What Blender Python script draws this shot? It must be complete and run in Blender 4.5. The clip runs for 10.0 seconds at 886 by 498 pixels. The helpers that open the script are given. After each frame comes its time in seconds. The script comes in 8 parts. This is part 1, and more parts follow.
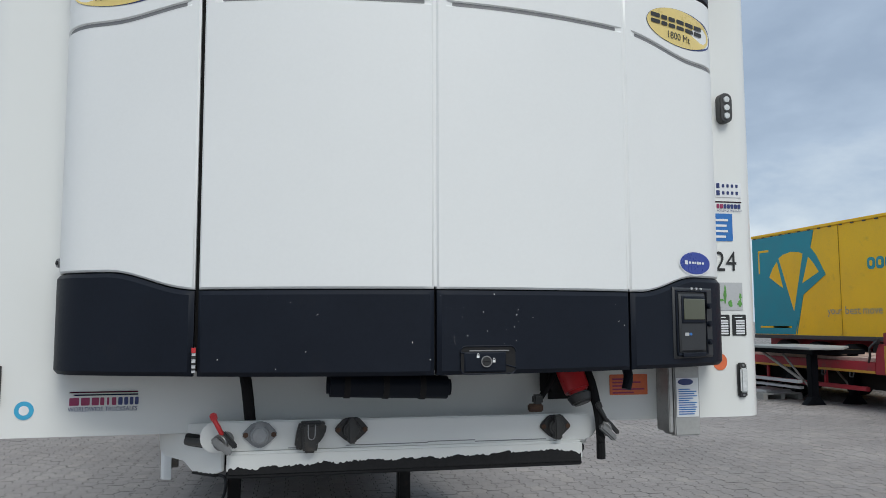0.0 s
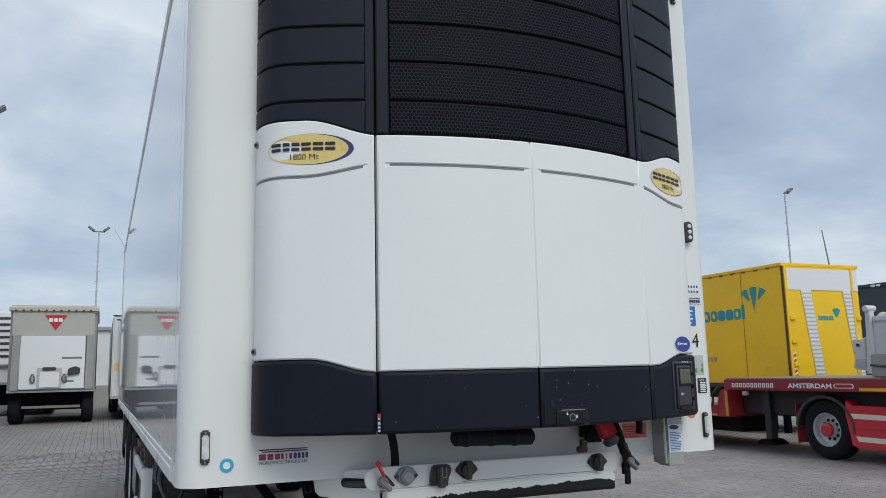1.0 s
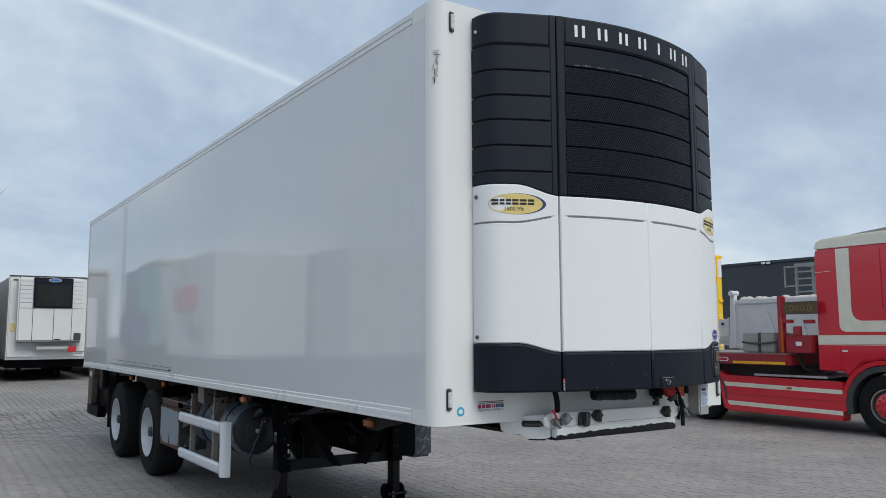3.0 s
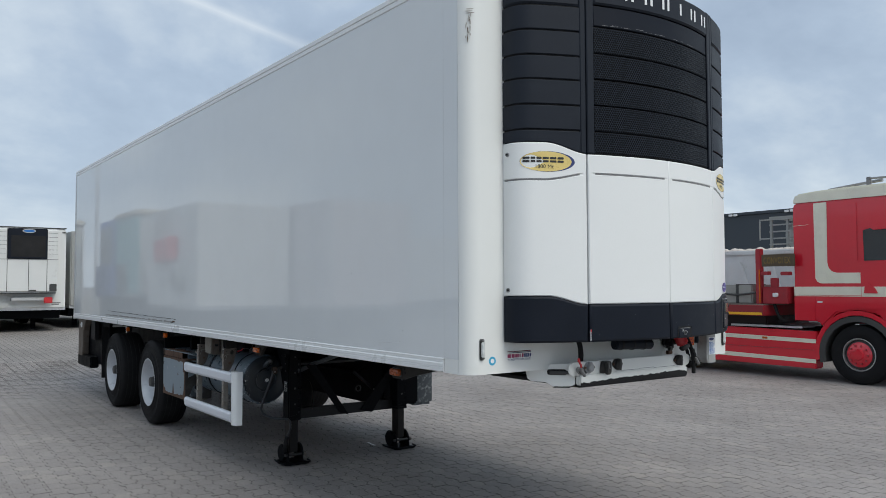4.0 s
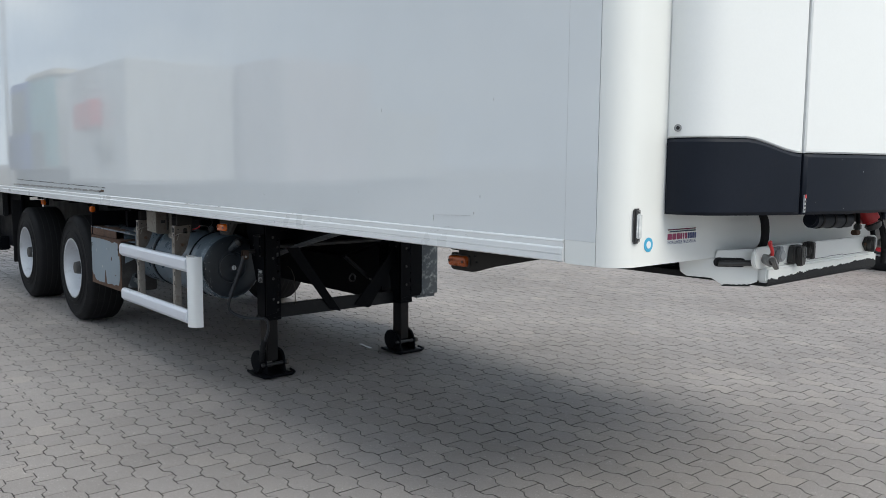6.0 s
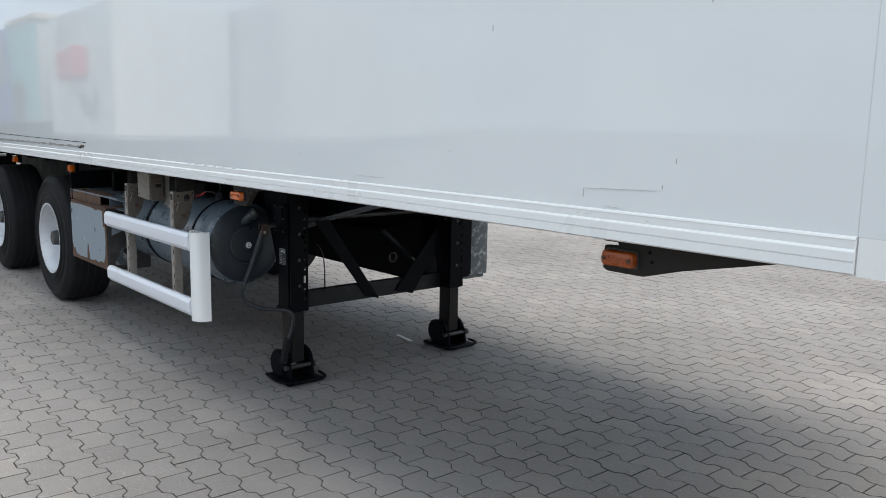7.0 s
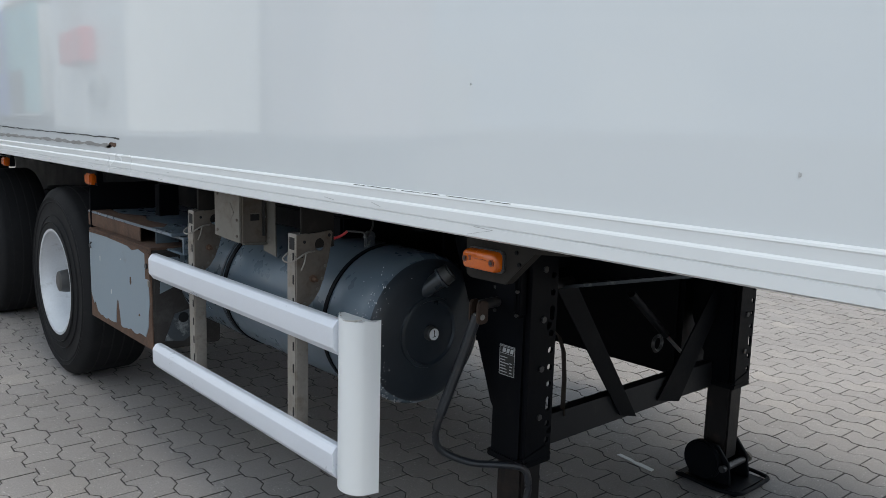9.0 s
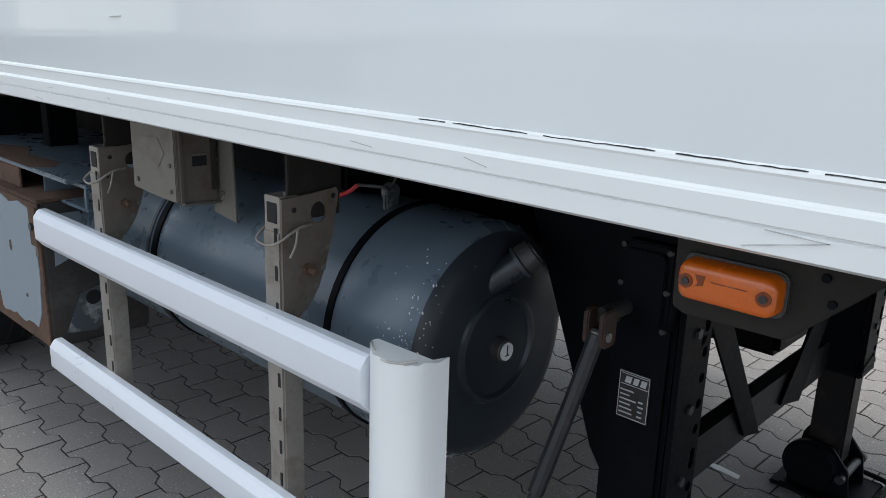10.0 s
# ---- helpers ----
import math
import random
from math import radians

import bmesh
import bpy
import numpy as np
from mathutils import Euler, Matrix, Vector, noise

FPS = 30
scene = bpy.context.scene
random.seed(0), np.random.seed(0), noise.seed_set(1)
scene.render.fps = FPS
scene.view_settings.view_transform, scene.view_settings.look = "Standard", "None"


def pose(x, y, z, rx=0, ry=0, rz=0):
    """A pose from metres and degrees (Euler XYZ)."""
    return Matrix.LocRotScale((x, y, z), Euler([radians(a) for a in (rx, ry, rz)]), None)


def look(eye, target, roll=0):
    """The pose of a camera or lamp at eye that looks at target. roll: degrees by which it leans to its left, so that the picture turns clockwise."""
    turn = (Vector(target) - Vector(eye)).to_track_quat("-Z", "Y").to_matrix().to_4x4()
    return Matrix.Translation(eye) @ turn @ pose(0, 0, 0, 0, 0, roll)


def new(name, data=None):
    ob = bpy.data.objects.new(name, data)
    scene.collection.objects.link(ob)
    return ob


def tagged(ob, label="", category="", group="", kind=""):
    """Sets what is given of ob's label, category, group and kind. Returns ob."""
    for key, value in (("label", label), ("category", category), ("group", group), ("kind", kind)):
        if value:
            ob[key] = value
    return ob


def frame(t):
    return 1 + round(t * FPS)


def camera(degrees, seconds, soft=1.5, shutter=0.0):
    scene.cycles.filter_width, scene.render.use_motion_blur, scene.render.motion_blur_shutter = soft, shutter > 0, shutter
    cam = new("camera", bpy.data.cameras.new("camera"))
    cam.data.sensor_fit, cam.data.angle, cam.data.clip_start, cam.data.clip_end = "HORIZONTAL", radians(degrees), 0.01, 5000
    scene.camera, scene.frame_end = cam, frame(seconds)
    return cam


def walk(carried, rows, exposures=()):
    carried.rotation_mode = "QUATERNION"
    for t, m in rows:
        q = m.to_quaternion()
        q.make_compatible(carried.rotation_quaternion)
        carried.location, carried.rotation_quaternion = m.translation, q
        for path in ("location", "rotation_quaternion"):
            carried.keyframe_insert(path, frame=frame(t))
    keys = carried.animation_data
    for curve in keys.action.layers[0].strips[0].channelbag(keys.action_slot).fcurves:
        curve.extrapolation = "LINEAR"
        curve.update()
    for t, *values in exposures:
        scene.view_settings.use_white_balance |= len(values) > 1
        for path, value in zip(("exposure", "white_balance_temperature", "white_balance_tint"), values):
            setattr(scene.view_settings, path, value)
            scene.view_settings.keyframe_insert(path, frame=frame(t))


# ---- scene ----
cam = camera(58.4, 10.0, soft=0.7)
PATH = [
    (0, (-0.41, -2.582, 1.595), (-0.001, -0.633, 1.78), -0.2),
    (0.5, (-0.985, -2.947, 1.637), (-0.371, -1.062, 1.904), -0.9),
    (1, (-1.597, -3.252, 1.683), (-0.817, -1.436, 1.988), -1.3),
    (1.5, (-2.194, -3.446, 1.723), (-1.287, -1.69, 2.033), -1.0),
    (2, (-2.822, -3.614, 1.761), (-1.828, -1.905, 2.062), -0.6),
    (2.5, (-3.372, -3.792, 1.778), (-2.316, -2.115, 2.045), -0.3),
    (3.3, (-4.062, -3.912, 1.797), (-2.940, -2.270, 1.977), -0.2),
    (4, (-4.262, -3.797, 1.806), (-3.089, -2.18, 1.898), -0.2),
    (4.5, (-4.225, -3.388, 1.765), (-3.02, -1.792, 1.791), -0.2),
    (5, (-4.156, -2.898, 1.701), (-2.92, -1.326, 1.649), 0.0),
    (5.5, (-3.914, -2.36, 1.655), (-2.648, -0.818, 1.519), 0.2),
    (5.7, (-3.803, -2.117, 1.645), (-2.522, -0.588, 1.483), 0.3),
    (6.8, (-3.261, -0.726, 1.558), (-1.956, 0.76, 1.263), 1.1),
    (7, (-3.182, -0.462, 1.576), (-1.879, 1.024, 1.273), 1.1),
    (7.5, (-3.029, 0.184, 1.565), (-1.739, 1.683, 1.266), 1.1),
    (8, (-2.849, 0.815, 1.557), (-1.57, 2.329, 1.286), 1.1),
    (8.5, (-2.719, 1.481, 1.549), (-1.444, 2.999, 1.286), 1.2),
    (9, (-2.538, 2.09, 1.508), (-1.233, 3.575, 1.203), 1.6),
    (9.5, (-2.322, 2.701, 1.469), (-0.964, 4.113, 1.067), 1.7),
    (10, (-2.075, 3.085, 1.464), (-0.668, 4.402, 0.932), 1.8),
]
EXPOSURES = [(0, 0.05, 6550, 6), (1, 0.0, 6500, 6), (2.5, 0.03, 6450, 6), (4, 0.09, 6600, 6), (4.5, 0.15, 6600, 6), (5.5, 0.32, 6700, 6), (7, 0.90, 6850, 6), (8, 0.87, 6850, 6), (8.5, 0.80, 6850, 6), (9, 0.80, 6850, 6), (9.5, 1.00, 6850, 6), (10, 1.00, 6800, 6)]
walk(cam, [(t, look(eye, target, roll)) for t, eye, target, roll in PATH], EXPOSURES)

# ---- light ----
SUN_AZ, SUN_EL = 172.0, 50.0          # degrees: from +y clockwise, and up
sun_way = Vector((math.sin(radians(SUN_AZ)) * math.cos(radians(SUN_EL)), math.cos(radians(SUN_AZ)) * math.cos(radians(SUN_EL)), math.sin(radians(SUN_EL))))
sun = new("sun", bpy.data.lights.new("sun", "SUN"))
sun.data.energy, sun.data.angle, sun.data.color = 1.74, radians(34), (1.0, 0.975, 0.94)
sun.matrix_world = look(sun_way * 50, (0, 0, 0))

world = bpy.data.worlds.new("sky")
scene.world = world
world.use_nodes = True
wt = world.node_tree
wt.nodes.clear()


def nd(tree, kind, inputs=(), **props):
    n = tree.nodes.new(kind)
    for k, v in props.items():
        setattr(n, k, v)
    for k, v in dict(inputs).items():
        if isinstance(v, bpy.types.NodeSocket):
            tree.links.new(v, n.inputs[k])
        else:
            n.inputs[k].default_value = v
    return n


def ramp(tree, fac, stops):
    n = nd(tree, "ShaderNodeValToRGB", {0: fac})
    while len(n.color_ramp.elements) < len(stops):
        n.color_ramp.elements.new(0.5)
    for e, (p, c) in zip(n.color_ramp.elements, stops):
        e.position, e.color = p, (*c, 1) if isinstance(c, tuple) else (c, c, c, 1)
    return n.outputs[0]


def math_node(tree, op, a, b=0.0, clamp=False):
    return nd(tree, "ShaderNodeMath", {0: a, 1: b}, operation=op, use_clamp=clamp).outputs[0]


def mix_rgb(tree, fac, a, b, blend="MIX"):
    n = nd(tree, "ShaderNodeMix", data_type="RGBA", blend_type=blend)
    for i, v in ((0, fac), (6, a), (7, b)):
        if isinstance(v, bpy.types.NodeSocket):
            tree.links.new(v, n.inputs[i])
        else:
            n.inputs[i].default_value = (*v, 1) if isinstance(v, tuple) else v
    return n.outputs[2]


sky = nd(wt, "ShaderNodeTexSky", sky_type="NISHITA", sun_disc=False, sun_elevation=radians(SUN_EL), sun_rotation=radians(SUN_AZ), dust_density=3.0)
way = nd(wt, "ShaderNodeTexCoord").outputs["Generated"]
sep = nd(wt, "ShaderNodeSeparateXYZ", {0: way})
rise = math_node(wt, "ADD", math_node(wt, "MAXIMUM", sep.outputs[2], 0.0), 0.40)
flat = nd(wt, "ShaderNodeCombineXYZ", {0: math_node(wt, "DIVIDE", sep.outputs[0], rise), 1: math_node(wt, "DIVIDE", sep.outputs[1], rise)})
big = nd(wt, "ShaderNodeTexNoise", {"Vector": flat.outputs[0], "Scale": 1.25, "Detail": 6.0, "Roughness": 0.54, "Distortion": 0.4})
wisp = nd(wt, "ShaderNodeTexNoise", {"Vector": flat.outputs[0], "Scale": 3.4, "Detail": 6.0, "Roughness": 0.6})
mixed = math_node(wt, "ADD", math_node(wt, "MULTIPLY", big.outputs[0], 0.75), math_node(wt, "MULTIPLY", wisp.outputs[0], 0.25))
cloud = ramp(wt, mixed, [(0.36, (0.33, 0.41, 0.55)), (0.45, (0.42, 0.51, 0.66)), (0.52, (0.56, 0.64, 0.76)), (0.62, (0.82, 0.87, 0.93))])
low = math_node(wt, "POWER", math_node(wt, "SUBTRACT", 1.0, math_node(wt, "MAXIMUM", sep.outputs[2], 0.0)), 9.0)
cloud = mix_rgb(wt, math_node(wt, "MULTIPLY", low, 0.55), cloud, (0.58, 0.68, 0.82))
# an old, spread vapour trail
across = math_node(wt, "ABSOLUTE", math_node(wt, "ADD", nd(wt, "ShaderNodeVectorMath", {0: way, 1: (-0.1881, 0.3934, -0.8999)}, operation="DOT_PRODUCT").outputs["Value"], -0.001))
along = nd(wt, "ShaderNodeVectorMath", {0: way, 1: (0.1966, 0.9128, 0.358)}, operation="DOT_PRODUCT").outputs["Value"]
trail = math_node(wt, "MULTIPLY", ramp(wt, math_node(wt, "ADD", across, math_node(wt, "MULTIPLY", math_node(wt, "SUBTRACT", wisp.outputs[0], 0.5), 0.02)), [(0.0, 0.5), (0.003, 0.34), (0.009, 0.0)]), ramp(wt, along, [(0.962, 0.0), (0.985, 1.0)]))
cloud = mix_rgb(wt, trail, cloud, (0.86, 0.90, 0.96))
bg_sky = nd(wt, "ShaderNodeBackground", {0: sky.outputs[0], 1: 0.10})
bg_cloud = nd(wt, "ShaderNodeBackground", {0: cloud, 1: 1.05})
both = nd(wt, "ShaderNodeMixShader", {0: 0.86, 1: bg_sky.outputs[0], 2: bg_cloud.outputs[0]})
nd(wt, "ShaderNodeOutputWorld", {0: both.outputs[0]})


# ---- materials ----
def mat(name, col, rough=0.5, metal=0.0, var=0.10, scale=3.0, fine=90.0, bump=0.0, coat=0.0, dirt=None, spec=0.5, rvar=0.12, trans=0.0):
    m = bpy.data.materials.new(name)
    m.use_nodes = True
    t = m.node_tree
    p = t.nodes["Principled BSDF"]
    co = nd(t, "ShaderNodeTexCoord").outputs["Object"]
    n1 = nd(t, "ShaderNodeTexNoise", {"Vector": co, "Scale": scale, "Detail": 5.0, "Roughness": 0.6})
    n2 = nd(t, "ShaderNodeTexNoise", {"Vector": co, "Scale": fine, "Detail": 3.0})
    f = math_node(t, "ADD", math_node(t, "MULTIPLY", n1.outputs[0], 0.65), math_node(t, "MULTIPLY", n2.outputs[0], 0.35))
    c = ramp(t, f, [(0.3, tuple(max(0.0, x * (1 - var)) for x in col)), (0.7, tuple(min(1.0, x * (1 + var)) for x in col))])
    if dirt:
        dcol, amount, dscale = dirt
        n3 = nd(t, "ShaderNodeTexNoise", {"Vector": co, "Scale": dscale, "Detail": 8.0, "Roughness": 0.7})
        d = ramp(t, n3.outputs[0], [(0.62 - 0.25 * amount, 0.0), (0.78 - 0.2 * amount, min(1.0, 0.35 + amount))])
        c = mix_rgb(t, d, c, dcol)
    t.links.new(c, p.inputs["Base Color"])
    r = nd(t, "ShaderNodeMapRange", {0: f, 1: 0.3, 2: 0.7, 3: max(0.02, rough - rvar), 4: min(1.0, rough + rvar)})
    t.links.new(r.outputs[0], p.inputs["Roughness"])
    p.inputs["Metallic"].default_value = metal
    p.inputs["Specular IOR Level"].default_value = spec
    p.inputs["Coat Weight"].default_value = coat
    p.inputs["Coat Roughness"].default_value = 0.04
    p.inputs["Transmission Weight"].default_value = trans
    if bump:
        b = nd(t, "ShaderNodeBump", {"Strength": bump, "Distance": 0.004, "Height": n2.outputs[0]})
        t.links.new(b.outputs[0], p.inputs["Normal"])
    return m


WHITE_GEL = mat("white_gelcoat", (0.74, 0.75, 0.73), 0.30, var=0.012, scale=1.2, fine=8.0, rvar=0.01, coat=0.15)
WHITE_UNIT = mat("white_unit_plastic", (0.775, 0.787, 0.782), 0.42, var=0.02, scale=2.0, bump=0.03, rvar=0.06)
SIDE = mat("glossy_side_panel", (0.68, 0.70, 0.71), 0.030, var=0.02, scale=0.5, fine=4.0, bump=0.03, rvar=0.010, coat=0.0, spec=0.5)
RAIL = mat("painted_alu_rail", (0.74, 0.75, 0.75), 0.30, var=0.025, scale=1.5, fine=5.0, rvar=0.05)
ALU = mat("bare_aluminium", (0.62, 0.63, 0.64), 0.38, metal=0.9, var=0.12, scale=6.0, dirt=((0.25, 0.23, 0.2), 0.25, 8.0))
GALV = mat("dirty_galvanised", (0.255, 0.232, 0.208), 0.55, metal=0.3, var=0.2, scale=10.0, dirt=((0.15, 0.115, 0.085), 0.45, 14.0), bump=0.1)
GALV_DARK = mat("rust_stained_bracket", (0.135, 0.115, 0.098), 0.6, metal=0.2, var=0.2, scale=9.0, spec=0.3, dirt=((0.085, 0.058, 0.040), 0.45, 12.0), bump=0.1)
DARK_STEEL = mat("dark_worn_steel", (0.022, 0.022, 0.023), 0.45, metal=0.0, var=0.3, scale=14.0, dirt=((0.05, 0.036, 0.028), 0.4, 16.0), bump=0.1)
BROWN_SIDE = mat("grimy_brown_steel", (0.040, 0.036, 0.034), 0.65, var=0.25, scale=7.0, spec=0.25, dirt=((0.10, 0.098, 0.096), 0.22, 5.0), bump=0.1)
DOC_ALU = mat("dirty_box_aluminium", (0.40, 0.40, 0.39), 0.5, metal=0.35, var=0.15, scale=8.0, dirt=((0.20, 0.19, 0.17), 0.4, 9.0))
GUARD = mat("anodised_guard", (0.70, 0.72, 0.77), 0.34, metal=0.1, var=0.03, scale=5.0)
BLACK_PL = mat("black_unit_plastic", (0.0090, 0.0120, 0.0195), 0.5, var=0.2, scale=3.0, bump=0.04, spec=0.15, dirt=((0.018, 0.018, 0.021), 0.10, 5.0))
# Unit plastic brightened by half: stronger light on the louvres put into colour.
LOUVRE_PL = mat("lit_black_plastic", (0.0140, 0.0180, 0.0265), 0.5, var=0.2, scale=3.0, bump=0.04, spec=0.19, dirt=((0.026, 0.027, 0.031), 0.12, 5.0))
BLACK = mat("black_chassis_paint", (0.0030, 0.0036, 0.0052), 0.5, var=0.3, scale=5.0, bump=0.06, spec=0.07, dirt=((0.010, 0.009, 0.009), 0.15, 7.0))
CHASSIS_GREY = mat("dusty_chassis_steel", (0.012, 0.0125, 0.014), 0.5, var=0.3, scale=6.0, bump=0.06, spec=0.2, dirt=((0.026, 0.024, 0.023), 0.3, 7.0))
CRANK = mat("worn_crank_paint", (0.013, 0.015, 0.019), 0.38, var=0.3, scale=12.0, spec=0.4, dirt=((0.045, 0.032, 0.026), 0.3, 14.0))
RUST_DARK = mat("dark_oily_rust", (0.042, 0.026, 0.019), 0.6, var=0.4, scale=20.0, spec=0.3, bump=0.2)
# Near-black for tar, and for shade painted into holes, gaps and recesses.
VOID = mat("cavity_shade_and_tar", (0.006, 0.006, 0.007), 0.8)
RUBBER = mat("tyre_rubber", (0.012, 0.012, 0.013), 0.75, var=0.25, scale=6.0, bump=0.15, spec=0.15, dirt=((0.024, 0.023, 0.023), 0.3, 5.0))
RIM = mat("white_wheel_rim", (0.52, 0.54, 0.57), 0.42, metal=0.2, var=0.10, scale=7.0, dirt=((0.20, 0.19, 0.18), 0.28, 9.0), bump=0.05)
TANK = mat("grey_air_tank", (0.105, 0.138, 0.170), 0.30, var=0.08, scale=3.0, fine=20.0, dirt=((0.12, 0.13, 0.14), 0.10, 5.0))
STRAP = mat("grey_strap", (0.042, 0.052, 0.064), 0.4, var=0.15)
# Darker copy of the tank paint: the end's shade put into colour, plus grime.
TANK_END = mat("shaded_grimy_tank_end", (0.022, 0.029, 0.037), 0.34, var=0.15, scale=5.0, fine=30.0, dirt=((0.05, 0.055, 0.06), 0.15, 8.0))
BATT = mat("blue_grey_flaking_paint", (0.205, 0.25, 0.285), 0.5, var=0.08, scale=6.0, bump=0.10, dirt=((0.16, 0.15, 0.14), 0.14, 4.0))
RUST = mat("brown_rust", (0.105, 0.062, 0.043), 0.85, var=0.45, scale=18.0, spec=0.25, bump=0.4, dirt=((0.045, 0.032, 0.028), 0.45, 9.0))
STEEL = mat("worn_steel", (0.30, 0.30, 0.30), 0.42, metal=0.8, var=0.2, scale=9.0, dirt=((0.10, 0.08, 0.06), 0.35, 9.0))
AMBER = mat("amber_lens", (0.52, 0.098, 0.005), 0.18, var=0.15, scale=20.0, fine=200.0, coat=0.4)
AMBER_DARK = mat("deep_amber", (0.16, 0.030, 0.004), 0.3, var=0.2, scale=30.0)
LENS = mat("clear_lamp_lens", (0.60, 0.62, 0.62), 0.12, var=0.25, scale=40.0, coat=0.5)
LAMP_BASE = mat("dark_lamp_base", (0.045, 0.045, 0.045), 0.45, var=0.2)
RED = mat("red_plastic", (0.50, 0.025, 0.03), 0.35, var=0.12)
RED_PAINT = mat("red_truck_paint", (0.62, 0.016, 0.034), 0.22, var=0.06, scale=1.5, coat=0.6, rvar=0.05)
RED_DULL = mat("red_chassis_paint", (0.34, 0.019, 0.030), 0.5, var=0.2, scale=5.0, dirt=((0.12, 0.07, 0.06), 0.25, 6.0))
CREAM = mat("cream_stripe_paint", (0.75, 0.72, 0.60), 0.28, var=0.03, coat=0.4, rvar=0.05)
YELLOW = mat("yellow_curtain", (0.90, 0.55, 0.012), 0.55, var=0.08, scale=1.0, fine=30.0, bump=0.05, dirt=((0.45, 0.28, 0.04), 0.12, 3.0))
YELLOW_B = mat("yellow_end_panel", (0.88, 0.56, 0.01), 0.45, var=0.06, scale=2.0)
TEAL = mat("teal_print", (0.015, 0.28, 0.35), 0.5, var=0.08, scale=2.0)
TEAL_FADED = mat("faded_teal_sheet", (0.16, 0.40, 0.42), 0.55, var=0.08, scale=2.0)
BLUE_FADED = mat("faded_blue_sheet", (0.09, 0.15, 0.42), 0.5, var=0.15, scale=2.0)
CURTAIN_SEAM = mat("curtain_seam", (0.40, 0.23, 0.012), 0.6)
DISPLAY_GREY = mat("dark_grey_display_case", (0.026, 0.028, 0.031), 0.45, var=0.2, scale=8.0, bump=0.05)
# Darker amber for the front lamp: the shade on it put into colour.
AMBER_SHADED = mat("shaded_amber_lens", (0.27, 0.052, 0.006), 0.3, var=0.3, scale=14.0, fine=120.0, dirt=((0.10, 0.030, 0.010), 0.3, 12.0))
NAVY = mat("navy_print", (0.03, 0.045, 0.16), 0.45)
INK = mat("black_print", (0.02, 0.02, 0.02), 0.5)
SCAR = mat("grey_scar", (0.44, 0.44, 0.44), 0.5)
SCRAPED = mat("scraped_grey_metal", (0.24, 0.235, 0.228), 0.55, var=0.35, scale=25.0, fine=160.0)
PALE_SCAR = mat("bare_scuffed_edge", (0.42, 0.40, 0.37), 0.6, var=0.25, scale=30.0)
PAPER = mat("white_sticker", (0.75, 0.76, 0.77), 0.4, var=0.04, scale=30.0)
GOLD = mat("pale_gold_sticker", (0.72, 0.56, 0.20), 0.32, var=0.06, scale=8.0)
BLUE_ST = mat("blue_sticker", (0.03, 0.16, 0.46), 0.35, var=0.1, scale=20.0)
CYAN_ST = mat("light_blue_sticker", (0.05, 0.36, 0.58), 0.35, var=0.1, scale=20.0)
MAROON = mat("maroon_print", (0.30, 0.03, 0.10), 0.4)
ORANGE_ST = mat("faded_orange_sticker", (0.72, 0.16, 0.06), 0.5, var=0.15, scale=25.0)
GREEN_ST = mat("green_print", (0.10, 0.30, 0.06), 0.5, var=0.3, scale=30.0)
GROOVE = mat("grey_groove", (0.20, 0.20, 0.205), 0.5)
GREY_PLATE = mat("weathered_grey_plate", (0.055, 0.065, 0.075), 0.55, var=0.2, scale=6.0, dirt=((0.42, 0.44, 0.44), 0.42, 16.0), bump=0.1)
LIGHT_GREY = mat("light_grey_paint", (0.46, 0.47, 0.48), 0.5, var=0.08, scale=2.0, dirt=((0.30, 0.28, 0.25), 0.22, 3.0))
TIPPER = mat("pale_tipper_paint", (0.62, 0.63, 0.64), 0.5, var=0.08, scale=2.0, dirt=((0.42, 0.40, 0.37), 0.22, 3.0))
WALL_WHITE = mat("white_trailer_panel", (0.66, 0.67, 0.66), 0.4, var=0.06, scale=0.8, dirt=((0.45, 0.43, 0.40), 0.15, 2.0))
BEIGE = mat("beige_tarpaulin", (0.50, 0.46, 0.39), 0.6, var=0.08, scale=2.0)
FADED_PINK = mat("faded_pink_tarpaulin", (0.62, 0.56, 0.57), 0.6, var=0.06, scale=1.0)
TARP_GREY = mat("grey_tarpaulin", (0.30, 0.31, 0.30), 0.55, var=0.08, scale=2.0)
DARK_CLAD = mat("dark_blue_cladding", (0.035, 0.045, 0.058), 0.5, var=0.1, scale=0.5)
GLASS_DARK = mat("dark_cab_glass", (0.02, 0.025, 0.028), 0.04, var=0.05, coat=0.8)
CONCRETE = mat("grey_concrete", (0.32, 0.31, 0.29), 0.8, var=0.15, scale=3.0, bump=0.2)
DULL_ALU = mat("dull_dirty_aluminium", (0.155, 0.144, 0.126), 0.5, metal=0.25, var=0.2, scale=7.0, dirt=((0.10, 0.082, 0.062), 0.5, 7.0))
DIRTY_BLACK = mat("dusty_black_plate", (0.019, 0.017, 0.015), 0.7, var=0.3, scale=9.0, spec=0.2, dirt=((0.036, 0.031, 0.027), 0.3, 8.0))
SCREEN = mat("lcd_screen", (0.085, 0.09, 0.06), 0.2, var=0.05)
SAND = mat("joint_sand", (0.036, 0.032, 0.028), 0.95, var=0.3, scale=6.0, bump=0.3)


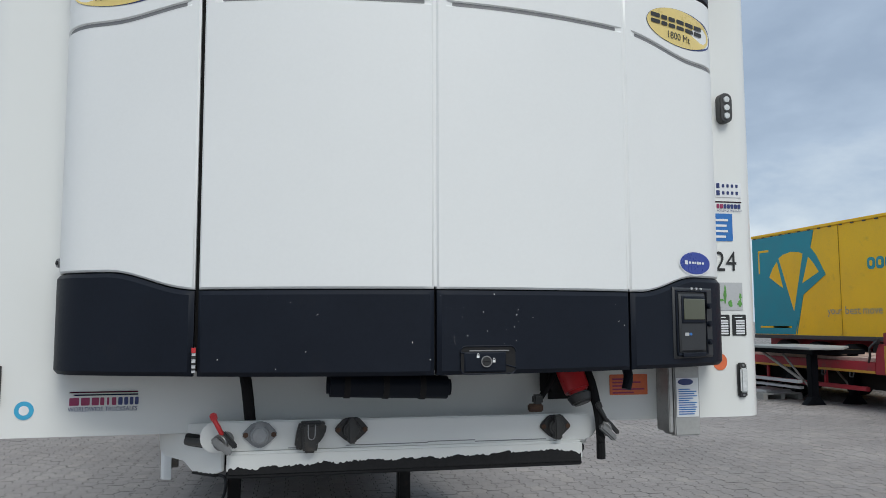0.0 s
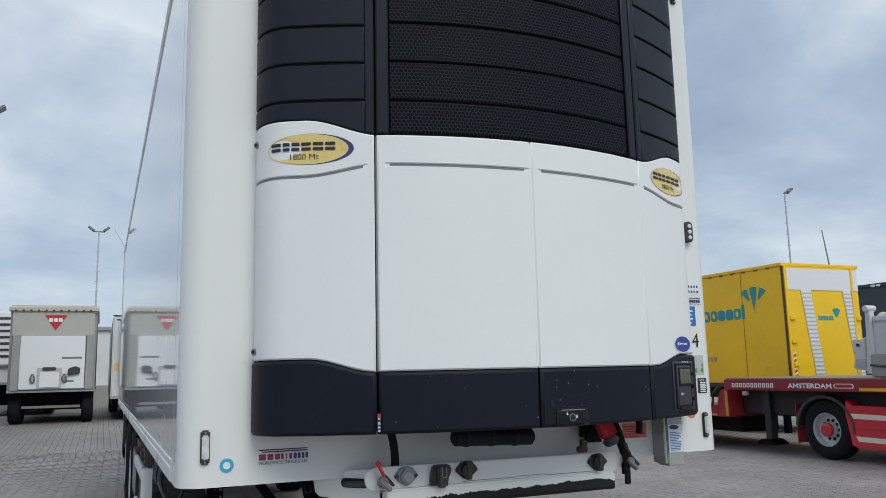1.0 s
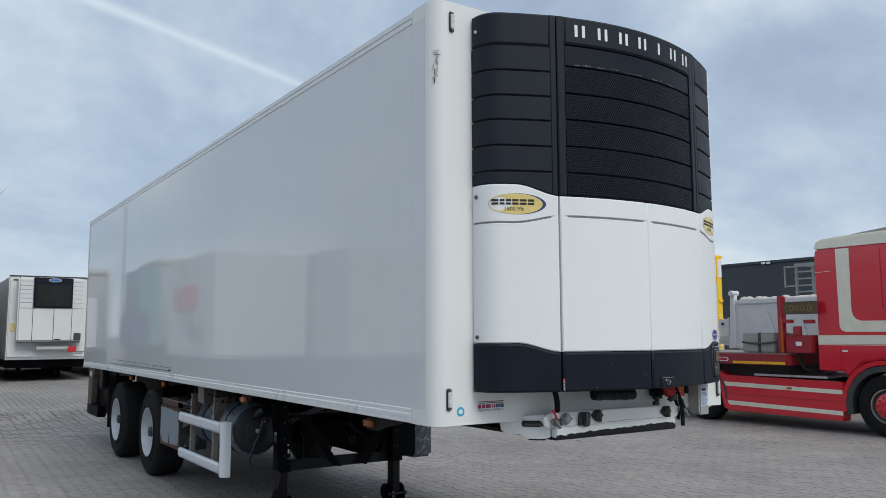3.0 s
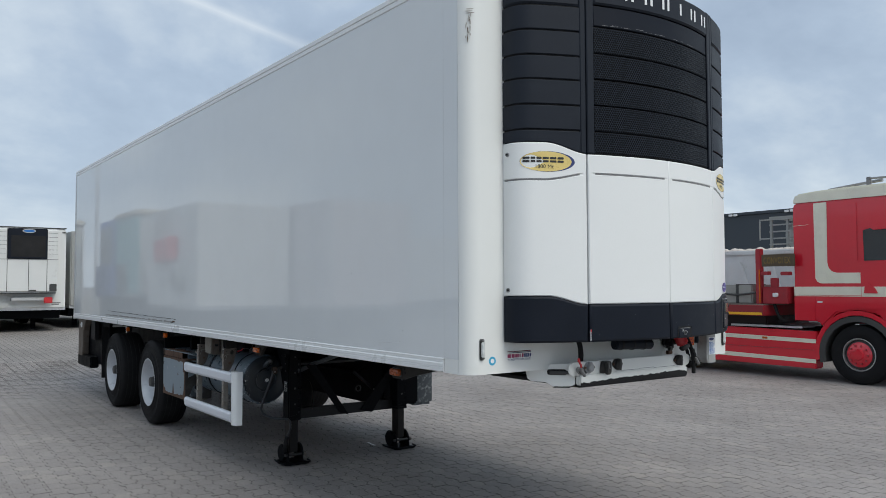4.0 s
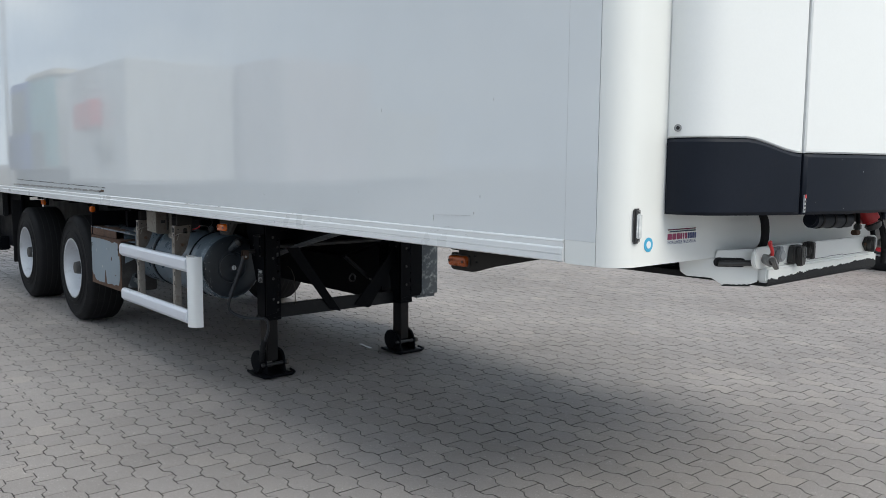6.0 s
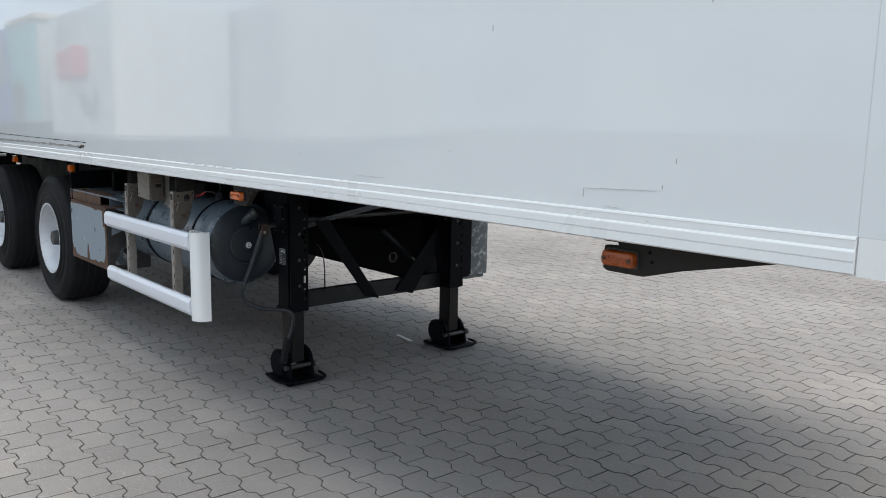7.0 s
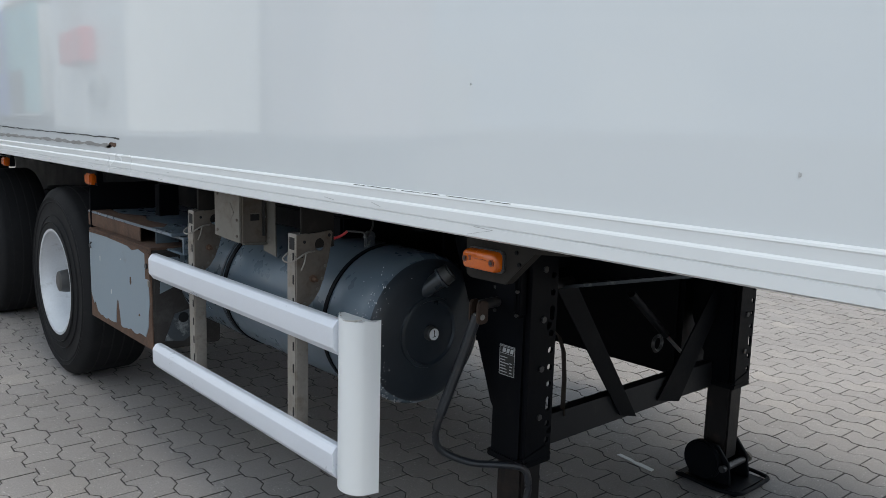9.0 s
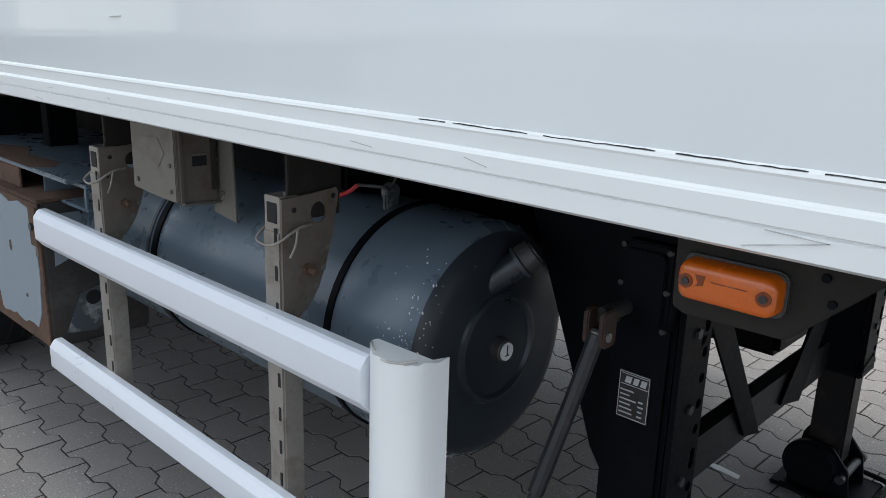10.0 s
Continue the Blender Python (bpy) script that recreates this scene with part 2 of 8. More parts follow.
def mesh_material():
    """Black plastic with a hexagonal field of small holes."""
    m = mat("perforated_black_grille", (0.012, 0.014, 0.018), 0.5, var=0.15, spec=0.10)
    t = m.node_tree
    p = t.nodes["Principled BSDF"]
    co = nd(t, "ShaderNodeTexCoord").outputs["Object"]
    s = nd(t, "ShaderNodeSeparateXYZ", {0: co})
    a = 0.0165
    dist = []
    for off in (0.0, 0.5):
        v = nd(t, "ShaderNodeCombineXYZ", {0: math_node(t, "ADD", math_node(t, "DIVIDE", s.outputs[0], a), off), 1: math_node(t, "ADD", math_node(t, "DIVIDE", s.outputs[2], a * 1.732), off)})
        fr = nd(t, "ShaderNodeVectorMath", {0: v.outputs[0]}, operation="FRACTION")
        ce = nd(t, "ShaderNodeVectorMath", {0: fr.outputs[0], 1: (0.5, 0.5, 0)}, operation="SUBTRACT")
        sc = nd(t, "ShaderNodeVectorMath", {0: ce.outputs[0], 1: (1.0, 1.732, 0)}, operation="MULTIPLY")
        dist.append(nd(t, "ShaderNodeVectorMath", {0: sc.outputs[0]}, operation="LENGTH").outputs["Value"])
    hole = ramp(t, math_node(t, "MINIMUM", *dist), [(0.36, 0.0), (0.44, 1.0)])
    c = mix_rgb(t, hole, (0.0014, 0.0017, 0.0025), (0.0170, 0.0225, 0.0330))
    t.links.new(c, p.inputs["Base Color"])
    b = nd(t, "ShaderNodeBump", {"Strength": 0.6, "Distance": 0.004, "Height": hole})
    t.links.new(b.outputs[0], p.inputs["Normal"])
    return m


GRILLE = mesh_material()


def paver_material():
    """Worn grey concrete block: each one a little lighter, darker or browner, with pale aggregate showing."""
    m = bpy.data.materials.new("concrete_paver")
    m.use_nodes = True
    t = m.node_tree
    p = t.nodes["Principled BSDF"]
    pos = nd(t, "ShaderNodeNewGeometry")
    oi = nd(t, "ShaderNodeObjectInfo")
    rnd = math_node(t, "FRACT", math_node(t, "ADD", pos.outputs["Random Per Island"], oi.outputs["Random"]))
    base = ramp(t, rnd, [(0.0, (0.244, 0.224, 0.214)), (0.35, (0.276, 0.253, 0.241)), (0.7, (0.260, 0.240, 0.231)), (1.0, (0.302, 0.274, 0.256))])
    stain = nd(t, "ShaderNodeTexNoise", {"Vector": pos.outputs["Position"], "Scale": 0.55, "Detail": 6.0, "Roughness": 0.62})
    c = mix_rgb(t, 1.0, base, ramp(t, stain.outputs[0], [(0.3, 0.78), (0.7, 1.16)]), "MULTIPLY")
    grit = nd(t, "ShaderNodeTexNoise", {"Vector": pos.outputs["Position"], "Scale": 170.0, "Detail": 3.0, "Roughness": 0.7})
    c = mix_rgb(t, 1.0, c, ramp(t, grit.outputs[0], [(0.3, 0.68), (0.7, 1.32)]), "MULTIPLY")
    chips = nd(t, "ShaderNodeTexVoronoi", {"Vector": pos.outputs["Position"], "Scale": 95.0})
    pick = math_node(t, "GREATER_THAN", nd(t, "ShaderNodeSeparateColor", {0: chips.outputs["Color"]}).outputs[0], 0.80)
    patch = nd(t, "ShaderNodeTexNoise", {"Vector": pos.outputs["Position"], "Scale": 9.0, "Detail": 3.0})
    pick = math_node(t, "MULTIPLY", pick, ramp(t, patch.outputs[0], [(0.42, 0.15), (0.62, 1.0)]))
    spot = math_node(t, "MULTIPLY", pick, ramp(t, chips.outputs["Distance"], [(0.22, 1.0), (0.36, 0.0)]))
    c = mix_rgb(t, math_node(t, "MULTIPLY", spot, 0.8), c, (0.58, 0.55, 0.51))
    t.links.new(c, p.inputs["Base Color"])
    p.inputs["Roughness"].default_value = 0.72
    p.inputs["Specular IOR Level"].default_value = 0.4
    b = nd(t, "ShaderNodeBump", {"Strength": 0.35, "Distance": 0.004, "Height": grit.outputs[0]})
    t.links.new(b.outputs[0], p.inputs["Normal"])
    return m


PAVER = paver_material()


def ground_material():
    """Far paving: the same blocks, too small there to tell apart, over dark joints."""
    m = bpy.data.materials.new("far_paving")
    m.use_nodes = True
    t = m.node_tree
    p = t.nodes["Principled BSDF"]
    pos = nd(t, "ShaderNodeNewGeometry").outputs["Position"]
    s = nd(t, "ShaderNodeSeparateXYZ", {0: pos})
    turned = nd(t, "ShaderNodeCombineXYZ", {0: s.outputs[1], 1: s.outputs[0]})
    br = nd(t, "ShaderNodeTexBrick", {"Vector": turned.outputs[0], "Color1": (0.232, 0.216, 0.206, 1), "Color2": (0.276, 0.255, 0.240, 1), "Mortar": (0.05, 0.046, 0.042, 1), "Scale": 1.0, "Mortar Size": 0.006, "Brick Width": 0.212, "Row Height": 0.148})
    stain = nd(t, "ShaderNodeTexNoise", {"Vector": pos, "Scale": 0.3, "Detail": 7.0, "Roughness": 0.65})
    c = mix_rgb(t, 1.0, br.outputs[0], ramp(t, stain.outputs[0], [(0.3, 0.75), (0.7, 1.2)]), "MULTIPLY")
    t.links.new(c, p.inputs["Base Color"])
    p.inputs["Roughness"].default_value = 0.75
    return m


FAR_GROUND = ground_material()


# ---- building helpers ----
def thing(name, label, category, at=(0, 0, 0), group="", kind=""):
    ob = new(name)
    ob.location = at
    ob.empty_display_size = 0.1
    return tagged(ob, label, category, group, kind)


def to_object(name, bm, material, smooth=0.55):
    me = bpy.data.meshes.new(name)
    bm.normal_update()
    bm.to_mesh(me)
    bm.free()
    if smooth:
        me.shade_smooth()
        me.set_sharp_from_angle(angle=smooth)
    me.materials.append(material)
    return new(name, me)


def part(name, bm, material, parent, label="", smooth=0.55):
    """One mesh, given in world places, under a thing or a part."""
    ob = to_object(name, bm, material, smooth)
    ob.parent = parent
    if parent.data is None:
        ob.matrix_parent_inverse = Matrix.Translation(-parent.location)
    return tagged(ob, label)


def alone(name, bm, material, label, category, kind="", group="", smooth=0.55):
    return tagged(to_object(name, bm, material, smooth), label, category, group, kind)


def box(x0, x1, y0, y1, z0, z1, bev=0.006, seg=2, bm=None, m=None):
    b = bmesh.new()
    bmesh.ops.create_cube(b, size=1)
    for v in b.verts:
        v.co = Vector(((x0 + x1) / 2 + v.co.x * (x1 - x0), (y0 + y1) / 2 + v.co.y * (y1 - y0), (z0 + z1) / 2 + v.co.z * (z1 - z0)))
    if bev:
        bmesh.ops.bevel(b, geom=b.edges[:], offset=min(bev, 0.45 * min(abs(x1 - x0), abs(y1 - y0), abs(z1 - z0))), segments=seg, affect="EDGES")
    return joined(b, bm, m)


def joined(b, bm=None, m=None):
    """b itself, or b poured into bm."""
    if m is not None:
        b.transform(m)
    if bm is None:
        return b
    me = bpy.data.meshes.new("tmp")
    b.to_mesh(me)
    b.free()
    bm.from_mesh(me)
    bpy.data.meshes.remove(me)
    return bm


def cyl(p0, p1, r0, r1=None, seg=24, bev=0.0, bm=None):
    p0, p1 = Vector(p0), Vector(p1)
    d = p1 - p0
    b = bmesh.new()
    bmesh.ops.create_cone(b, cap_ends=True, segments=seg, radius1=r0, radius2=r0 if r1 is None else r1, depth=d.length)
    if bev:
        rim = [e for e in b.edges if abs(abs(e.verts[0].co.z) - d.length / 2) < 1e-5 and abs(e.verts[0].co.z - e.verts[1].co.z) < 1e-5]
        bmesh.ops.bevel(b, geom=rim, offset=bev, segments=3, affect="EDGES")
    b.transform(Matrix.Translation((p0 + p1) / 2) @ d.to_track_quat("Z", "Y").to_matrix().to_4x4())
    return joined(b, bm)


def hose(pts, r, seg=10, bm=None, smooth_steps=6):
    """A round tube through the points, smoothed."""
    P = [Vector(p) for p in pts]
    fine = []
    for i in range(len(P) - 1):
        a, b_, c, d = P[max(i - 1, 0)], P[i], P[i + 1], P[min(i + 2, len(P) - 1)]
        for k in range(smooth_steps):
            t = k / smooth_steps
            fine.append(0.5 * ((2 * b_) + (c - a) * t + (2 * a - 5 * b_ + 4 * c - d) * t * t + (3 * b_ - a - 3 * c + d) * t ** 3))
    fine.append(P[-1])
    b = bmesh.new()
    rings = []
    for i, p in enumerate(fine):
        d = (fine[min(i + 1, len(fine) - 1)] - fine[max(i - 1, 0)]).normalized()
        q = d.to_track_quat("Z", "Y")
        rings.append([b.verts.new(p + q @ Vector((r * math.cos(2 * math.pi * k / seg), r * math.sin(2 * math.pi * k / seg), 0))) for k in range(seg)])
    for a, c in zip(rings, rings[1:]):
        for k in range(seg):
            b.faces.new((a[k], a[(k + 1) % seg], c[(k + 1) % seg], c[k]))
    b.faces.new(rings[0][::-1])
    b.faces.new(rings[-1])
    return joined(b, bm)


def lathe(profile, centre, axis="x", seg=40, bm=None):
    """profile: (along the axis, radius) pairs, from one end to the other; turned about the axis through centre."""
    b = bmesh.new()
    rings = []
    for a, r in profile:
        ring = []
        for k in range(seg):
            c, s = r * math.cos(2 * math.pi * k / seg), r * math.sin(2 * math.pi * k / seg)
            ring.append(b.verts.new({"x": (a, c, s), "y": (s, a, c), "z": (c, s, a)}[axis]))
        rings.append(ring)
    for p, q in zip(rings, rings[1:]):
        for k in range(seg):
            b.faces.new((p[k], p[(k + 1) % seg], q[(k + 1) % seg], q[k]))
    bmesh.ops.recalc_face_normals(b, faces=b.faces[:])
    return joined(b, bm, Matrix.Translation(centre))


def slab(poly, axis, a0, a1, bev=0.0, bm=None, seg=2):
    """A flat outline, given in the other two axes in their order, drawn out along axis from a0 to a1."""
    def at(u, v, a):
        return {"x": (a, u, v), "y": (u, a, v), "z": (u, v, a)}[axis]
    b = bmesh.new()
    lo = [b.verts.new(at(u, v, a0)) for u, v in poly]
    hi = [b.verts.new(at(u, v, a1)) for u, v in poly]
    n = len(poly)
    b.faces.new(lo[::-1])
    b.faces.new(hi)
    for k in range(n):
        b.faces.new((lo[k], lo[(k + 1) % n], hi[(k + 1) % n], hi[k]))
    bmesh.ops.recalc_face_normals(b, faces=b.faces[:])
    if bev:
        bmesh.ops.bevel(b, geom=b.edges[:], offset=bev, segments=seg, affect="EDGES", clamp_overlap=True)
    return joined(b, bm)


def arc(cx, cy, rx, ry, a0, a1, n):
    return [(cx + rx * math.cos(radians(a0 + (a1 - a0) * k / n)), cy + ry * math.sin(radians(a0 + (a1 - a0) * k / n))) for k in range(n + 1)]


def round_rect(u0, u1, v0, v1, r, n=4):
    return arc(u1 - r, v1 - r, r, r, 0, 90, n) + arc(u0 + r, v1 - r, r, r, 90, 180, n) + arc(u0 + r, v0 + r, r, r, 180, 270, n) + arc(u1 - r, v0 + r, r, r, 270, 360, n)


def step01(t):
    t = max(0.0, min(1.0, t))
    return t * t * (3 - 2 * t)


def lettering(words, height, width=None, bold=0.0):
    """A flat mesh of the words, centred on the origin in x and y, of that height and width."""
    cu = bpy.data.curves.new("words", "FONT")
    cu.body, cu.size, cu.align_x, cu.align_y, cu.resolution_u = words, 1.0, "LEFT", "BOTTOM_BASELINE", 3
    cu.offset = bold
    ob = bpy.data.objects.new("words", cu)
    scene.collection.objects.link(ob)
    bpy.context.view_layer.update()
    me = bpy.data.meshes.new_from_object(ob)
    b = bmesh.new()
    b.from_mesh(me)
    bpy.data.objects.remove(ob)
    bpy.data.meshes.remove(me)
    xs, ys = [v.co.x for v in b.verts], [v.co.y for v in b.verts]
    sy = height / (max(ys) - min(ys))
    sx = width / (max(xs) - min(xs)) if width else sy
    for v in b.verts:
        v.co = Vector(((v.co.x - (max(xs) + min(xs)) / 2) * sx, (v.co.y - (max(ys) + min(ys)) / 2) * sy, 0))
    return b


TO_FRONT = Matrix(((1, 0, 0, 0), (0, 0, -1, 0), (0, 1, 0, 0), (0, 0, 0, 1)))       # flat work that faces -y
TO_LEFT = Matrix(((0, 0, -1, 0), (-1, 0, 0, 0), (0, 1, 0, 0), (0, 0, 0, 1)))       # flat work that faces -x


def plate(poly, m, thick=0.002):
    """A thin flat piece from an outline in x and y, put up by m."""
    return joined(slab(poly, "z", 0, thick), None, m)


def ellipse(rx, ry, n=36):
    return arc(0, 0, rx, ry, 0, 360 * (n - 1) / n, n - 1)


def bars(x0, x1, y0, y1, count, gap=0.35, seed=1, bm=None, m=None):
    """Rows of plain bars in place of small print."""
    rng = random.Random(seed)
    b = bmesh.new()
    h = (y1 - y0) / count
    for k in range(count):
        w = x0 + (x1 - x0) * rng.uniform(0.55, 1.0)
        slab([(x0, y0 + k * h), (w, y0 + k * h), (w, y0 + (k + 1 - gap) * h), (x0, y0 + (k + 1 - gap) * h)], "z", 0, 0.0012, 0, b)
    return joined(b, bm, m)


# ---- ground ----
def ground_z(x, y):
    """Level under the trailer, then rising a little towards the back of the yard."""
    return 0.32 * step01((y - 10.0) / 18.0)


def make_ground():
    xs = [-1500, -300, -80, -30, -12, 0, 12, 30, 80, 300, 1500]
    ys = [-1500, -200, -40, -5, 5] + [10 + 1.5 * k for k in range(13)] + [34, 60, 120, 400, 1800]
    b = bmesh.new()
    grid = [[b.verts.new((x, y, ground_z(x, y) - 0.022)) for x in xs] for y in ys]
    for r0, r1 in zip(grid, grid[1:]):
        for k in range(len(xs) - 1):
            b.faces.new((r0[k], r0[k + 1], r1[k + 1], r1[k]))
    return alone("ground", b, FAR_GROUND, "grey concrete block paving of a truck yard", "paving", "structure")


ground = make_ground()


# ---- the trailer ----
trailer = thing("semi_trailer", "white two-axle box semi-trailer parked on its landing legs", "trailer", (0, 5.6, 0))
BOT, TOP, XL, XR, BACK, SEAM = 1.262, 3.835, -1.318, 1.322, 11.29, 0.252

# front wall: one shell with rounded corners
R = 0.10
plan = [(XL + 0.004, SEAM - 0.003), (XL + 0.004, R + 0.003)] + arc(XL + R, R, R, R, 180, 270, 8) + arc(XR - R, R, R, R, 270, 360, 8) + [(XR - 0.004, R + 0.003), (XR - 0.004, SEAM - 0.003)]
inner = [(XR - 0.06, SEAM - 0.003), (XR - 0.06, 0.07), (XL + 0.06, 0.07), (XL + 0.06, SEAM - 0.003)]
front = part("front_wall", slab(plan + inner, "z", BOT - 0.002, TOP + 0.005), WHITE_GEL, trailer, "white gelcoat front wall with rounded corners")
for sx, side in ((XL, 1), (XR, -1)):
    for z0, z1 in ((BOT - 0.002, BOT + 0.0875), (TOP - 0.0815, TOP + 0.004)):
        part("corner_flank", box(min(sx, sx + 0.0038 * side), max(sx, sx + 0.0038 * side), R + 0.0035, SEAM - 0.003, z0, z1, 0.0), WHITE_GEL, front, smooth=0)
    part("side_sheet_lap", box(min(sx, sx + 0.0038 * side), max(sx, sx + 0.0038 * side), R + 0.0035, SEAM + 0.0019, BOT + 0.088, TOP - 0.082, 0.0), SIDE, trailer, smooth=0)
    part("side_panel", box(sx, sx + 0.06 * side, SEAM + 0.002, BACK - 0.05, BOT + 0.088, TOP - 0.082, 0.0), SIDE, trailer, "glossy pale grey-white side panel")
    prof = [(0, 0.0), (-0.010, 0.005), (-0.010, 0.0285), (-0.0075, 0.030), (-0.0075, 0.0315), (-0.011, 0.033), (-0.011, 0.0535), (-0.009, 0.057), (-0.0045, 0.060), (-0.0055, 0.079), (-0.007, 0.082), (-0.0055, 0.086), (-0.001, 0.089), (0.004, 0.090), (0.05, 0.090), (0.05, 0)]
    part("bottom_rail", slab([(sx + u * side, BOT + v) for u, v in prof], "y", SEAM + 0.001, BACK), RAIL, trailer, "ribbed white aluminium bottom rail", smooth=0)
    prof = [(0.004, -0.085), (-0.006, -0.080), (-0.006, -0.052), (-0.001, -0.048), (-0.001, -0.044), (-0.008, -0.040), (-0.008, -0.008), (0.0, 0.0), (0.06, 0.004), (0.06, -0.085)]
    part("top_rail", slab([(sx + u * side, TOP + v) for u, v in prof], "y", SEAM + 0.001, BACK), RAIL, trailer, "ribbed pale aluminium roof rail", smooth=0)
    part("corner_post", box(sx - 0.004 * side, sx + 0.08 * side, BACK - 0.048, BACK + 0.03, BOT - 0.02, TOP, 0.006), ALU, trailer)
part("roof", box(XL + 0.06, XR - 0.06, 0.075, BACK, TOP - 0.03, TOP - 0.002, 0.003), WHITE_GEL, trailer)
part("floor", box(XL + 0.052, XR - 0.052, 0.02, BACK, BOT + 0.004, BOT + 0.06, 0.003), BLACK, trailer, "black underside of the box floor")
for x0, x1 in ((XL + 0.085, -0.004), (0.004, XR - 0.085)):
    door = part("rear_door", box(x0, x1, BACK - 0.03, BACK + 0.02, BOT + 0.1, TOP - 0.1, 0.006), WHITE_GEL, trailer)
    part("lock_rod", cyl(((x0 + x1) / 2, BACK + 0.04, BOT + 0.02), ((x0 + x1) / 2, BACK + 0.04, TOP - 0.05), 0.014, bm=None), GALV, door)

# seam, long scrape and small scars on the near side
for z0, z1 in ((BOT + 0.005, BOT + 0.087), (TOP - 0.081, TOP - 0.01)):
    part("seam_strip", box(XL + 0.001, XL + 0.01, SEAM - 0.0028, SEAM + 0.0008, z0, z1, 0.0), SCAR, trailer)
part("seam_line", box(XL - 0.0005, XL + 0.002, SEAM - 0.001, SEAM + 0.001, BOT + 0.088, TOP - 0.082, 0.0), mat("grey_seam_sealant", (0.57, 0.58, 0.59), 0.2), trailer, smooth=0)


def scrape(pts, width, seed):
    rng = random.Random(seed)
    top, low = [], []
    for y, z in pts:
        w = width * rng.uniform(0.25, 1.0)
        top.append((y, z + w / 2))
        low.append((y, z - w / 2))
    return slab(top + low[::-1], "x", XL - 0.0022, XL + 0.001)


rng = random.Random(4)
part("scrape", scrape([(5.72 + 0.045 * k, 1.384 + rng.uniform(-0.003, 0.003)) for k in range(74)], 0.024, 1), SCRAPED, trailer, "long grey-brown scrape in the side panel")
part("scrape", scrape([(5.62 + 0.05 * k, 1.418 + 0.0004 * k + rng.uniform(-0.002, 0.002)) for k in range(66)], 0.007, 2), INK, trailer, "thin dark scrape in the side panel")
part("torn_edge", scrape([(5.66 + 0.02 * k, 1.385 + rng.uniform(-0.010, 0.010)) for k in range(7)], 0.03, 3), RUST, trailer, "torn rusty end of the scrape")
for y0, z0, y1, z1, w in ((1.035, 1.380, 1.021, 1.407, 0.0016), (1.021, 1.408, 0.788, 1.415, 0.0010), (0.766, 1.421, 0.765, 1.433, 0.0030), (0.728, 1.492, 0.727, 1.506, 0.0026), (1.437, 1.888, 1.428, 1.908, 0.0016), (0.653, 1.898, 0.652, 1.912, 0.0026), (1.636, 1.490, 1.634, 1.498, 0.0022), (0.957, 1.360, 0.90, 1.358, 0.0010), (2.65, 1.445, 2.649, 1.455, 0.004), (3.4, 1.60, 3.398, 1.606, 0.003), (4.75, 1.47, 4.70, 1.472, 0.0012), (2.2, 1.378, 2.02, 1.379, 0.0010)):
    n = max(3, int(abs(y1 - y0) / 0.02) + 2)
    part("scratch", scrape([(y0 + (y1 - y0) * k / (n - 1), z0 + (z1 - z0) * k / (n - 1)) for k in range(n)] if abs(y1 - y0) > abs(z1 - z0) else [(y0 - w * u, (z0 + z1) / 2) for u in (-0.5, 0, 0.5)], w * 1.4 if abs(y1 - y0) > abs(z1 - z0) else abs(z1 - z0), int(y0 * 100)), SCAR, trailer)
for k in range(16):
    y, z = rng.uniform(0.5, 7.5), BOT + rng.choice((0.015, 0.022, 0.043, 0.048, 0.070))
    part("rail_scratch", joined(box(-0.0004, 0.0006, -rng.uniform(0.01, 0.05), 0, -0.0006, 0.0006, 0.0), None, pose(XL - (0.0102 if z < BOT + 0.03 else 0.0112 if z < BOT + 0.05 else 0.0052), y, z, rng.uniform(-14, 14), 0, 0)), SCAR, trailer, smooth=0)
def rail_mark(pts, width, out, seed):
    """A ragged flat mark on the rail's face, along points of y and z."""
    rnd = random.Random(seed)
    top = [(y, z + width * rnd.uniform(0.1, 0.6)) for y, z in pts]
    low = [(y, z - width * rnd.uniform(0.1, 0.6)) for y, z in pts]
    return slab(top + low[::-1], "x", XL - out - 0.0006, XL - out + 0.002)


crack = random.Random(21)
y = 3.26
while y < 3.86:
    n = crack.randint(4, 16)
    part("rail_crack", rail_mark([(y + 0.012 * k, BOT + 0.0872 + crack.uniform(-0.0006, 0.0006)) for k in range(n)], 0.0014, 0.0048, n), INK, trailer, "dark crack in the sealant along the rail" if y < 3.3 else "", smooth=0)
    y += 0.012 * n + crack.choice((0.002, 0.003, 0.006, 0.012))
V_TIP, V_ENDS = (3.305, BOT + 0.0255), ((3.385, BOT + 0.0085), (3.365, BOT + 0.0280))
for k, (ye, ze) in enumerate(V_ENDS):
    part("rail_scratch", rail_mark([(V_TIP[0] + (ye - V_TIP[0]) * q / 6, V_TIP[1] + (ze - V_TIP[1]) * q / 6) for q in range(7)], 0.0014, 0.0102, 40 + k), SCAR, trailer, smooth=0)
# scuffed paint on the upper front corner
for k in range(15):
    z = 3.33 + 0.0135 * k
    long, wide = (rng.uniform(0.012, 0.045), rng.uniform(0.002, 0.005)) if k < 12 else (0.004, rng.uniform(0.016, 0.03))
    part("scuff", joined(slab([(u * rng.uniform(0.6, 1.2), v * rng.uniform(0.6, 1.2)) for u, v in ellipse(wide, long * 0.6, 9)], "z", 0, 0.002), None, pose(XL + 0.0275, 0.0275, z, 0, 0, -45) @ pose(rng.uniform(-0.016, 0.016), -0.0012, 0) @ TO_FRONT), PALE_SCAR if k % 4 else RUST, trailer)


